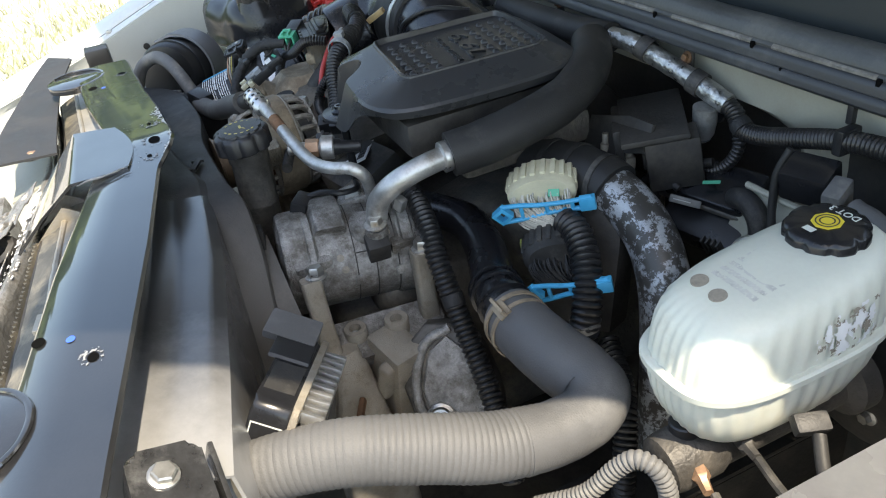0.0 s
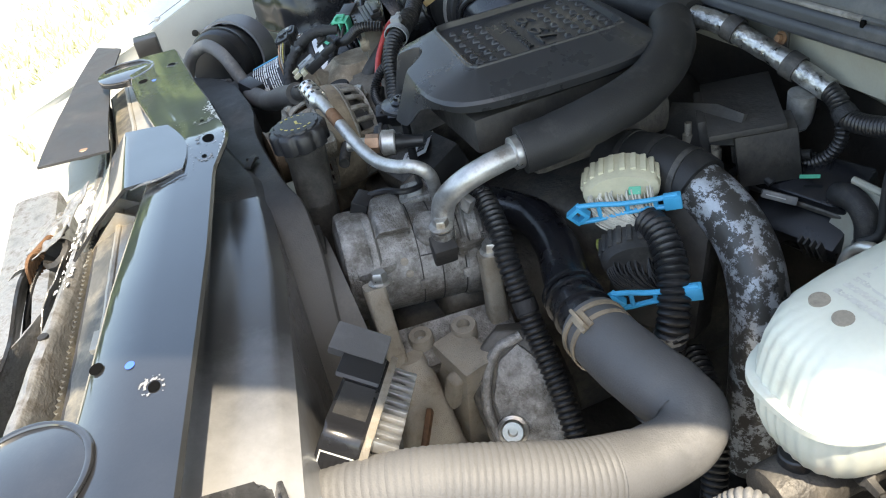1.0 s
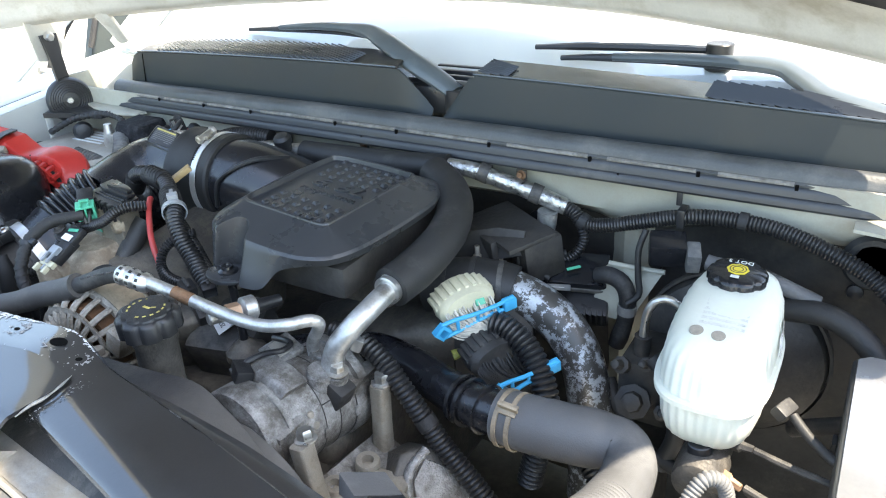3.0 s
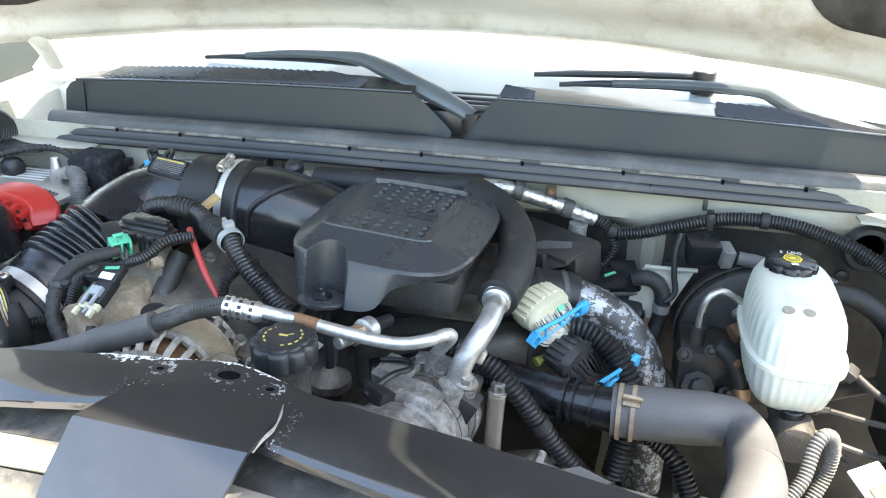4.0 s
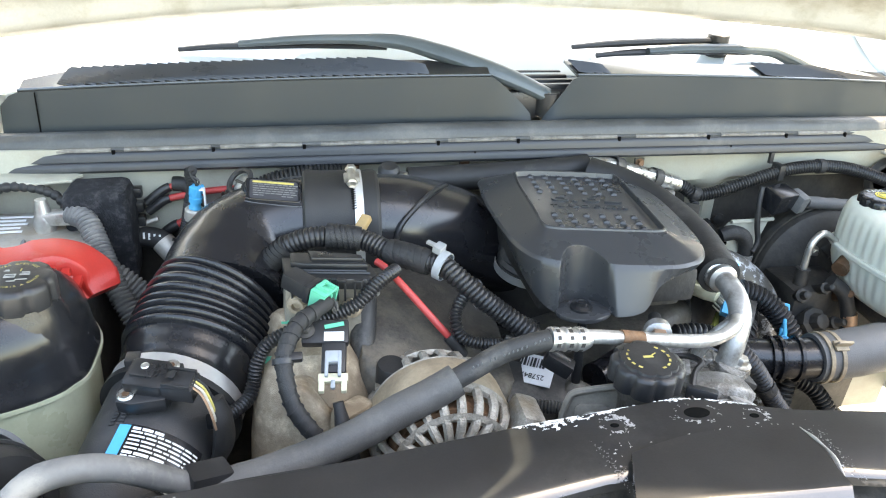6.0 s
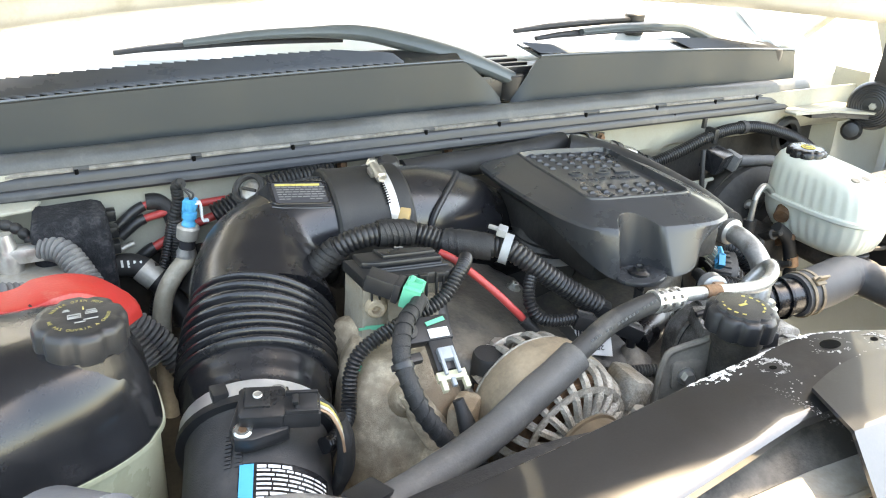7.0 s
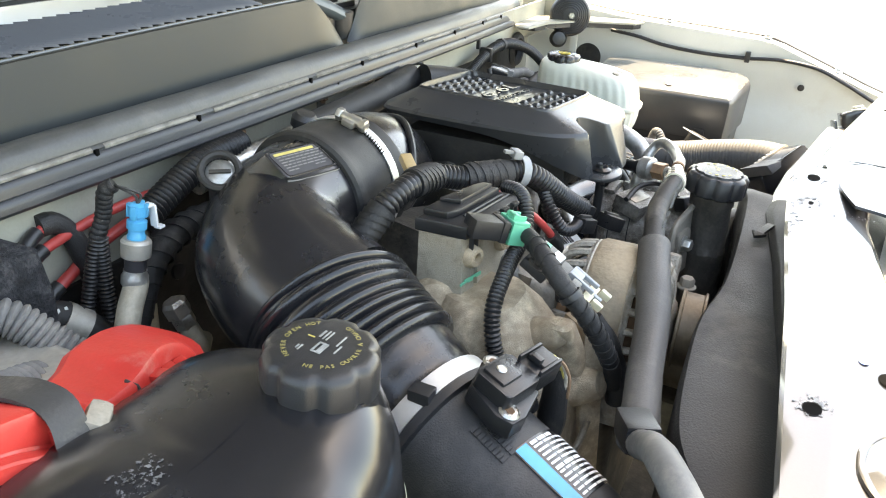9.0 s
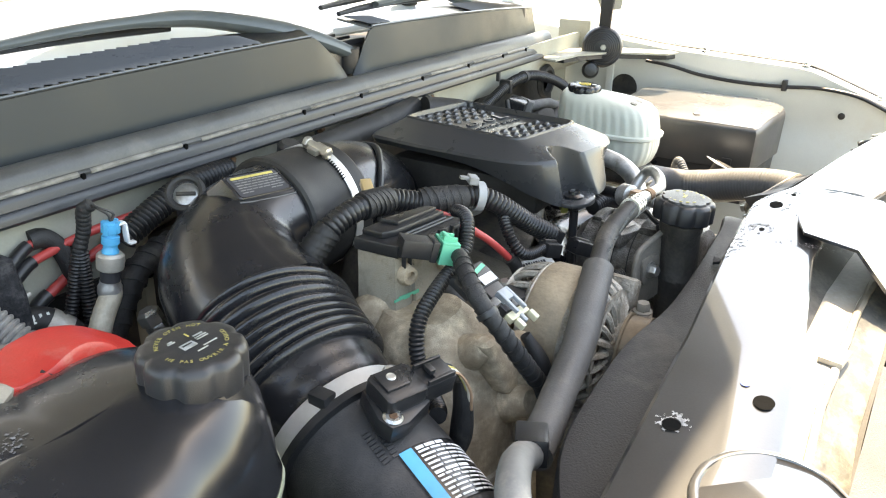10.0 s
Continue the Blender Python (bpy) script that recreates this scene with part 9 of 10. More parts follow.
def radiator_hose():
    t = thing("upper_radiator_hose", (0.5, 0.2, 0.9), "dusty brown-grey rubber radiator hose with spring clamps", "hose", "hoses")
    part("hose", tube(B(), [(0.395, 0.292, 0.955), (0.434, 0.291, 0.957), (0.49, 0.295, 0.959), (0.526, 0.303, 0.957), (0.553, 0.302, 0.955), (0.57, 0.279, 0.952), (0.573, 0.239, 0.952), (0.571, 0.203, 0.958)], [0.036, 0.0365, 0.037, 0.0365, 0.0345, 0.031, 0.0315, 0.0325], 30, 0.004, wobble=0.02), M_tanhose, t)
    part("ribbed_run", tube(B(), [(0.572, 0.231, 0.952), (0.567, 0.174, 0.965), (0.553, 0.119, 0.982), (0.532, 0.051, 0.997), (0.511, -0.01, 0.994), (0.490, -0.06, 0.977), (0.47, -0.11, 0.95)], [0.0318, 0.033, 0.032, 0.031, 0.030, 0.028, 0.026], 30, rib=0.0008, pitch=0.0062), M_tanhose, t, "finely ribbed dusty run")
    hose_clamp(t, (0.405, 0.291, 0.955), (1, -0.05, 0.03), 0.0365, (0.1, -0.55, 0.85))
    hose_clamp(t, (0.506, -0.030, 0.991), (-0.45, -0.80, -0.36), 0.030, (0.3, -0.2, 1))
    t2 = thing("coolant_outlet_pipe", (0.25, 0.33, 0.9), "black plastic coolant pipe curving from the engine", "pipe")
    part("pipe", tube(B(), [(0.05, 0.28, 0.96), (0.11, 0.312, 0.96), (0.165, 0.342, 0.955), (0.23, 0.338, 0.95), (0.29, 0.318, 0.95), (0.35, 0.299, 0.952), (0.41, 0.291, 0.955)], [0.022, 0.025, 0.027, 0.028, 0.029, 0.031], 22, 0.006), M_elbow, t2, sharp=60)
    for p in ((0.332, 0.303, 0.9515), (0.345, 0.300, 0.952), (0.372, 0.296, 0.953)):
        part("ridge", band(B(), p, (1, -0.25, 0.03), 0.0305, 0.005, 0.004), M_gloss, t2)
    return t


radiator_hose()
loom("compressor_loom", [(0.15, 0.268, 1.03), (0.19, 0.266, 1.03), (0.235, 0.262, 1.01), (0.27, 0.256, 0.978), (0.303, 0.256, 0.935), (0.336, 0.257, 0.893), (0.375, 0.256, 0.855), (0.42, 0.25, 0.81), (0.46, 0.24, 0.76)], 0.0135, "dusty corrugated loom passing behind the compressor", rib=0.003, pitch=0.007)
part("tape_band", tube(B(), [(0.298, 0.256, 0.942), (0.307, 0.256, 0.930)], 0.0148, 16, 0.003), M_tape, bpy.data.objects["compressor_loom"])
loom("control_loom", [(0.322, 0.412, 1.006), (0.345, 0.412, 1.004), (0.378, 0.404, 0.99), (0.405, 0.39, 0.965), (0.425, 0.372, 0.925), (0.42, 0.36, 0.87), (0.41, 0.35, 0.80)], 0.0175, "thick corrugated loom from the control unit plugs", rib=0.004, pitch=0.008)
part("tape_band", tube(B(), [(0.4235, 0.3715, 0.93), (0.4255, 0.372, 0.92)], 0.0185, 16, 0.003), M_greyloom, bpy.data.objects["control_loom"])


def ecm():
    t = thing("engine_control_unit", (0.31, 0.42, 0.88), "engine control unit with fanned wire plugs and blue levers", "control unit")
    g = B()
    box(g, (0.30, 0.455, 0.935), (0.12, 0.06, 0.20), frame_of((-0.15, 0.25, 1)), bev=0.008)
    part("case", g, M_dark, t)
    for c, mt, lab, k in ((Vector((0.278, 0.408, 1.035)), M_cream, "cream plug with fanned wires", 0), (Vector((0.332, 0.395, 0.973)), M_dusty, "dark plug with fanned wires", 1)):
        a0, a1 = (Vector((0.258, 0.362, 1.017)), Vector((0.322, 0.455, 1.033)))
        if k:
            a0, a1 = Vector((0.355, 0.345, 0.958)), Vector((0.405, 0.42, 0.972))
        dd = (a1 - a0).normalized()
        out = Vector((0.62, -0.42, -0.10))
        out = (out - dd * out.dot(dd)).normalized()
        up = out.cross(dd) if out.cross(dd).z > 0 else dd.cross(out)
        fr = Matrix((dd, up, out)).transposed()
        g = B()
        secs = []
        for s, w in ((-0.026, 0.036), (-0.02, 0.042), (0.0, 0.046), (0.014, 0.044), (0.02, 0.036)):
            secs.append([c + out * s + dd * w * math.cos(a) + up * 0.026 * math.copysign(abs(math.sin(a)) ** 0.8, math.sin(a)) for a in np.linspace(0, 2 * math.pi, 28, endpoint=False)])
        loft(g, secs)
        plug = part("plug", g, mt, t, lab)
        for i in range(10):
            a = math.pi * (0.08 + 0.84 * i / 9)
            g = B()
            q = c + dd * 0.044 * math.cos(a) + up * 0.026 * math.sin(a) - out * 0.008
            box(g, q, (0.007, 0.007, 0.030), fr, bev=0.002)
            part("tooth", g, mt, plug)
        rnd = random.Random(5 + k)
        g = B()
        goal = c + out * 0.050 - up * 0.040 + dd * 0.035
        for i in range(90):
            w = rnd.uniform(-0.036, 0.036)
            a = c + out * 0.016 + dd * w + up * rnd.uniform(-0.024, 0.010)
            tube(g, [a, a + out * 0.012 - up * 0.008, (a - up * 0.02 + out * 0.014).lerp(goal, 0.3), a.lerp(goal, 0.85)], 0.0013, 5, 0.008)
        wires = part("harness_tail", g, M_palewire if k == 0 else M_tape, t, "bundle of thin wires")
        wires["kind"] = "stuff"
        g = B()
        sd = out
        for s in (-1, 1):
            tube(g, [q + sd * 0.022 + up * h * s for q, h in ((a0, 0.012), (a0.lerp(a1, 0.2), 0.011), (a0.lerp(a1, 0.45), 0.007), (a0.lerp(a1, 0.75), 0.006), (a1, 0.008))], 0.0032, 8, 0.006)
        for f, h in ((0.22, 0.010), (0.5, 0.007), (0.78, 0.006), (0.98, 0.008)):
            q = a0.lerp(a1, f) + sd * 0.022
            tube(g, [q - up * h, q + up * h], 0.0028, 8, 0.006)
        lever = part("lever", g, M_blue, t, "bright blue locking lever")
        g = B()
        lathe(g, a0 + sd * 0.016, sd, [(0.008, 0), (0.014, 0.001), (0.014, 0.011), (0.008, 0.012), (0.008, 0.0)], 4, cap=False)
        part("eye", g, M_blue, lever)
        g = B()
        box(g, a1 - dd * 0.006 + sd * 0.022, (0.02, 0.018, 0.012), fr, bev=0.002)
        part("end_tab", g, M_blue, lever)
    g = B()
    box(g, (0.301, 0.412, 1.040), (0.014, 0.018, 0.012), frame_of((0.6, -0.4, 0.6)), bev=0.001)
    part("green_clip", g, M_green, t)
    g = B()
    tube(g, [(0.278, 0.372, 0.962), (0.290, 0.385, 0.966), (0.302, 0.404, 0.972)], [0.008, 0.006, 0.003], 8, 0.004, wobble=0.3)
    part("yellow_tag", g, M_olive, t, "faded olive tape flag")
    return t


ecm()


def intercooler_pipe():
    t = thing("intercooler_pipe", (0.4, 0.48, 0.8), "dark metal charge pipe with flaking silver paint", "charge pipe")
    part("pipe", tube(B(), [(0.27, 0.475, 1.025), (0.31, 0.488, 1.02), (0.355, 0.495, 1.003), (0.40, 0.492, 0.975), (0.432, 0.482, 0.935), (0.45, 0.472, 0.88), (0.458, 0.465, 0.80), (0.46, 0.46, 0.7)], 0.0325, 28, 0.006), M_worn, t)
    part("coupler", tube(B(), [(0.19, 0.45, 1.015), (0.23, 0.462, 1.024), (0.262, 0.473, 1.027), (0.30, 0.485, 1.0225), (0.318, 0.489, 1.018)], 0.0395, 28, 0.006), M_rubber, t, "black rubber coupler")
    for p in ((0.222, 0.46, 1.023), (0.262, 0.473, 1.027), (0.302, 0.4855, 1.022)):
        part("band_clamp", band(B(), p, (0.93, 0.3, 0.02), 0.0398, 0.008), M_dusty, t)
    return t


intercooler_pipe()


def heater_lines():
    t = thing("foil_wrapped_line", (0.2, 0.62, 1.1), "foil wrapped heater line clipped to the firewall", "pipe")
    part("foil", tube(B(), [(0.14, 0.613, 1.150), (0.18, 0.622, 1.146), (0.23, 0.634, 1.13), (0.285, 0.645, 1.112), (0.335, 0.652, 1.095)], 0.0135, 16, 0.003, wobble=0.08), M_foil, t)
    part("rubber_sleeve", tube(B(), [(-0.165, 0.606, 1.136), (-0.09, 0.606, 1.138), (-0.02, 0.606, 1.140), (0.06, 0.608, 1.143), (0.14, 0.613, 1.148)], 0.0215, 20, 0.01), M_rubber, t, "black foam sleeve")
    part("foil", tube(B(), [(-0.36, 0.625, 1.118), (-0.29, 0.62, 1.125), (-0.22, 0.61, 1.132), (-0.16, 0.606, 1.136)], 0.0145, 16, 0.003, wobble=0.08), M_foil, t)
    for p in ((0.20, 0.627, 1.142), (0.285, 0.645, 1.112)):
        part("clip", band(B(), p, (0.9, 0.2, -0.33), 0.0145, 0.018, 0.002, 20), M_dusty, t)
    for x, y, z in ((-0.2475, 0.655, 1.146), (-0.062, 0.655, 1.150), (0.105, 0.655, 1.146), (0.255, 0.655, 1.137)):
        t2 = thing("firewall_bracket", (x, y, z), "small dusty steel bracket bolted to the firewall", "bracket", "firewall brackets")
        g = B()
        box(g, (x, y, z - 0.006), (0.018, 0.004, 0.03), bev=0.001)
        part("tab", g, M_dusty, t2)
        part("bolt", bolt(B(), (x, y - 0.002, z), (0, -1, 0.2), 0.0055, 0.006), M_rust, t2)
    t3 = thing("vent_cap", (-0.21, 0.60, 1.15), "black ribbed vent cap behind the intake", "cap")
    part("cap", lathe(B(), (-0.198, 0.592, 1.14), (0, -0.3, 1), [(0.013, 0), (0.013, 0.012), (0.017, 0.014), (0.017, 0.026), (0.012, 0.032), (0.004, 0.033)], 24), M_plastic, t3)
    loom("firewall_loom", [(0.33, 0.652, 1.096), (0.35, 0.65, 1.088), (0.368, 0.645, 1.076), (0.40, 0.643, 1.078), (0.45, 0.64, 1.094), (0.52, 0.637, 1.117), (0.58, 0.638, 1.125), (0.65, 0.637, 1.122), (0.72, 0.63, 1.105), (0.78, 0.62, 1.08), (0.83, 0.60, 1.04)], 0.0112, "corrugated loom looping along the firewall", rib=0.0022, pitch=0.0052)
    for a, b in (((0.362, 0.6465, 1.080), (0.374, 0.6445, 1.075)), ((0.60, 0.638, 1.1255), (0.612, 0.638, 1.125))):
        part("tape_band", tube(B(), [a, b], 0.0138, 14, 0.004), M_tape, bpy.data.objects["firewall_loom"])
    loom("loom_tail", [(0.366, 0.643, 1.07), (0.372, 0.638, 1.05), (0.36, 0.63, 1.025), (0.33, 0.62, 1.008), (0.29, 0.60, 1.0)], 0.0075, "thin loom dropping to the control unit", rib=0.002, pitch=0.005)
    g = B()
    box(g, (0.522, 0.638, 1.118), (0.012, 0.028, 0.029), bev=0.003)
    box(g, (0.512, 0.652, 1.14), (0.008, 0.008, 0.022), bev=0.002)
    tagged(part("loom_clip", g, M_plastic), "black plastic clip holding the firewall loom", "clip")


heater_lines()


def brake_reservoir():
    t = thing("brake_fluid_reservoir", (0.63, 0.42, 0.95), "milky white brake fluid reservoir with a dirty torn label", "brake reservoir")

    def ring(z, x0, x1, y0, y1, e=3.1, n=216, rib=0.0):
        x0, x1, y0 = 0.630 + (x0 - 0.627) * 0.825, 0.630 + (x1 - 0.627) * 0.825, 0.548 - (0.548 - y0) * 0.92
        cx, cy, hx, hy = (x0 + x1) / 2, (y0 + y1) / 2, (x1 - x0) / 2, (y1 - y0) / 2
        out = []
        for i in range(n):
            a = 2 * math.pi * i / n
            ca, sa = math.cos(a), math.sin(a)
            k = (abs(ca) ** e + abs(sa) ** e) ** (-1 / e)
            w = rib * math.cos(36 * a)
            out.append(Vector((cx + (hx * k + w) * ca, cy + (hy * k + w) * sa, z)))
        return out

    top = [ring(1.034, 0.553, 0.701, 0.305, 0.548, rib=0.0007), ring(1.05, 0.553, 0.701, 0.307, 0.548, rib=0.0008), ring(1.068, 0.555, 0.699, 0.311, 0.547, rib=0.0007), ring(1.081, 0.558, 0.697, 0.317, 0.546, rib=0.0006), ring(1.0925, 0.567, 0.690, 0.330, 0.543), ring(1.0985, 0.583, 0.675, 0.356, 0.538), ring(1.102, 0.61, 0.65, 0.41, 0.53)]
    for s in top[1:]:
        for p in s:
            p.z += 0.016 * (p.y - 0.38) / 0.2
    part("upper_shell", loft(B(), top), M_white, t, sharp=60)
    part("flange", loft(B(), [ring(1.024, 0.548, 0.706, 0.300, 0.552), ring(1.026, 0.545, 0.709, 0.297, 0.555), ring(1.032, 0.545, 0.709, 0.297, 0.555), ring(1.034, 0.548, 0.706, 0.300, 0.552)]), M_white, t)
    low = [ring(0.951, 0.605, 0.652, 0.365, 0.44), ring(0.953, 0.585, 0.672, 0.345, 0.47), ring(0.959, 0.571, 0.685, 0.328, 0.50), ring(0.970, 0.563, 0.693, 0.316, 0.525, rib=0.0006), ring(0.988, 0.558, 0.698, 0.308, 0.54, rib=0.0008), ring(1.005, 0.556, 0.700, 0.304, 0.548, rib=0.0008), ring(1.026, 0.554, 0.702, 0.303, 0.55, rib=0.0006)]
    part("lower_shell", loft(B(), low), M_white, t, sharp=60)
    c = Vector((0.627, 0.498, 1.098))
    part("neck", lathe(B(), c - Z * 0.01, Z, [(0.034, 0), (0.032, 0.006), (0.031, 0.014)], 32), M_white, t)
    cap = part("cap", lathe(B(), c, (0, -0.05, 1), [(0.033, 0), (0.0365, 0.002), (0.0365, 0.018), (0.034, 0.022), (0.028, 0.0235), (0.003, 0.024)], 90, lobes=9, depth=0.07), M_gloss, t, "scalloped black cap with yellow sign", sharp=50)
    top = c + Vector((0, -0.0012, 0.0243))
    g = B()
    lathe(g, top, (0, -0.05, 1), [(0.0135, 0), (0.0135, 0.0006)], 8)
    part("yellow_sign", g, M_yellow, cap)
    for r in (0.0055, 0.009):
        g = B()
        lathe(g, top + Z * 0.0007, (0, -0.05, 1), [(r, 0), (r + 0.0012, 0.0002), (r + 0.0012, 0.0003), (r, 0.0003)], 28, cap=False)
        part("sign_ring", g, M_print, cap)
    text_mesh("DOT 3", 0.0105, axes(top + Vector((-0.0, 0.021, 0.0006)), (-1, 0, 0), (0, -0.05, 1)), M_palepr, cap, "lettering", 0.0002)
    g = B()
    box(g, top + Vector((0, -0.021, 0.0006)), (0.010, 0.007, 0.0004), bev=0)
    part("sign_bar", g, M_palepr, cap)
    # dirty printed panel on the shoulder
    def shoulder(u, v):
        x, y = 0.604 + 0.056 * u, 0.388 + 0.085 * v
        return Vector((x, y, 1.1012 + 0.016 * (y - 0.38) / 0.2 - 1.3 * (x - 0.63) ** 2 - 1.6 * max(0.0, 0.41 - y) ** 2))

    part("faded_print", flakes(B(), shoulder, 44, 62, lambda u, v: (v * 9) % 1 < 0.62 and (abs(u - 0.5) < 0.46) and fbm(Vector((u * 22, v * 30, 3))) > -0.35, 2), M_stain, t, "worn brownish lines of print")["kind"] = "stuff"
    for x, y in ((0.608, 0.375), (0.633, 0.373)):
        part("moulded_dot", lathe(B(), (x, y, 1.0975), (0.0, -0.2, 1), [(0.008, -0.004), (0.008, 0.001), (0.0, 0.0013)], 18), M_stainold, t)

    def flank(u, v):
        y, z = 0.425 + 0.075 * u, 1.04 + 0.040 * v
        q = min(0.98, abs((y - 0.437) / 0.112))
        return Vector((0.628 + 0.0645 * (1 - q ** 2.6) ** (1 / 2.6) - 0.004 * v * v + 0.0022, y, z))

    part("torn_label", flakes(B(), flank, 52, 26, lambda u, v: fbm(Vector((u * 7, v * 2.5, 8))) > 0.22 * abs(v - 0.5) - 0.02, 4), M_label, t, "torn flaking paper label")["kind"] = "stuff"
    part("label_stain", flakes(B(), lambda u, v: flank(u, v) + X * 0.0012, 52, 26, lambda u, v: fbm(Vector((u * 6, v * 4, 15))) > 0.42, 5), M_stainold, t, "brown torn paper backing")["kind"] = "stuff"
    return t


brake_reservoir()


def master_cylinder():
    t = thing("master_cylinder", (0.63, 0.42, 0.90), "grey cast brake master cylinder below the reservoir", "master cylinder")
    a, d = Vector((0.638, 0.315, 0.925)), Vector((0.02, 1, 0.04)).normalized()
    part("body", lathe(B(), a, d, [(0.02, -0.004), (0.028, 0.0), (0.03, 0.01), (0.03, 0.05), (0.026, 0.06), (0.026, 0.2), (0.04, 0.21), (0.04, 0.23)], 28), M_ironcast, t)
    for y in (0.345, 0.43):
        part("port", cyl(B(), (0.635, y, 0.94), (0.633, y, 0.965), 0.015), M_plastic, t)
    for p, dd, mt in (((0.662, 0.337, 0.932), (0.9, -0.3, -0.1), M_brass), ((0.664, 0.385, 0.945), (0.9, -0.2, 0.1), M_dusty)):
        part("fitting", lathe(B(), p, dd, [(0.008, -0.006), (0.009, 0), (0.009, 0.010), (0.006, 0.013), (0.005, 0.026)], 6), mt, t)
    t2 = thing("brake_booster", (0.62, 0.62, 0.92), "dark round brake booster on the firewall", "brake booster")
    part("shell", lathe(B(), (0.62, 0.56, 0.93), Y, [(0.05, 0), (0.10, 0.012), (0.125, 0.03), (0.13, 0.05), (0.125, 0.09)], 36), M_dark, t2)
    part("clamp_rim", band(B(), (0.62, 0.605, 0.93), Y, 0.131, 0.014, 0.004, 48), M_dark, t2)
    for k in range(4):
        q = 0.6 + k * 1.57
        part("stud", bolt(B(), (0.62 + 0.07 * math.cos(q), 0.566, 0.93 + 0.07 * math.sin(q)), (0, -1, 0), 0.007, 0.008), M_steel, t2)
    for k, pts in enumerate((((0.69, 0.333, 0.928), (0.72, 0.325, 0.925), (0.77, 0.32, 0.92), (0.84, 0.32, 0.90)), ((0.69, 0.38, 0.947), (0.73, 0.372, 0.945), (0.80, 0.37, 0.935), (0.86, 0.38, 0.91)), ((0.69, 0.36, 0.90), (0.74, 0.33, 0.89), (0.80, 0.28, 0.88), (0.86, 0.24, 0.86)))):
        t3 = thing("brake_line", pts[0], "dark steel brake line from the master cylinder", "brake line", "brake lines")
        part("line", tube(B(), pts, 0.0045, 8, 0.008), M_dusty, t3)
    t4 = thing("level_sensor_plug", (0.70, 0.42, 0.99), "pale plug on the side of the reservoir", "connector")
    g = B()
    box(g, (0.712, 0.41, 0.995), (0.03, 0.018, 0.016), frame_of((0.5, -0.2, 1)), bev=0.004)
    part("plug", g, M_dusty, t4)
    part("wire", tube(B(), [(0.722, 0.41, 0.99), (0.75, 0.39, 0.975), (0.79, 0.37, 0.965), (0.85, 0.38, 0.95)], 0.006, 10, 0.008), M_dusty, t4)


master_cylinder()
loom("loop_hose", [(0.60, 0.20, 0.90), (0.632, 0.235, 0.93), (0.645, 0.262, 0.962), (0.656, 0.276, 0.975), (0.671, 0.287, 0.966), (0.678, 0.292, 0.935), (0.672, 0.285, 0.90), (0.65, 0.26, 0.86)], 0.0085, "pale grey corrugated hose looping by the reservoir", rib=0.002, pitch=0.005, material=M_greyloom, cat="hose", group="hoses", pname="hose")


def fuse_box():
    t = thing("fuse_box", (0.9, 0.3, 0.9), "black plastic fuse box with a smooth flat lid", "fuse box")
    lid = [(0.772, 0.152), (0.785, 0.146), (0.955, 0.128), (0.985, 0.135), (1.03, 0.178), (1.034, 0.20), (1.032, 0.455), (1.015, 0.485), (0.985, 0.495), (0.785, 0.505), (0.772, 0.495)]

    def ring(z, k, lift=0.0):
        return [Vector((0.90 + (x - 0.90) * k, 0.32 + (y - 0.32) * k, z + lift * (x - 0.772))) for x, y in lid]

    g = B()
    loft(g, [ring(0.86, 0.93), ring(0.955, 0.95), ring(0.96, 0.95)])
    part("case", g, M_plastic, t)
    g = B()
    loft(g, [ring(0.94, 0.965), ring(0.945, 0.985), ring(1.024, 1.0, 0.03), ring(1.031, 0.995, 0.045), ring(1.0365, 0.975, 0.05), ring(1.038, 0.955, 0.05), ring(1.0385, 0.5, 0.05)])
    part("lid", g, M_lid, t, sharp=40)
    # Thin panel over the lid that carries the painted sunlight.
    g = B()
    loft(g, [ring(1.0375, 0.965, 0.05), ring(1.0392, 0.962, 0.05), ring(1.0396, 0.5, 0.05)])
    part("lid_top", g, M_lidtop, t, "flat lid top, paler to stand for sunlight")
    part("latch", box(B(), (0.7705, 0.205, 0.955), (0.006, 0.022, 0.02), bev=0.002), M_plastic, t)
    part("latch", box(B(), (0.7705, 0.42, 0.955), (0.006, 0.022, 0.02), bev=0.002), M_plastic, t)
    part("moulded_mark", box(B(), (0.83, 0.30, 1.0418), (0.018, 0.012, 0.0012), Matrix.Rotation(0.6, 3, "Z"), bev=0.0005), M_greyloom, t, "pale moulded mark")
    return t


fuse_box()


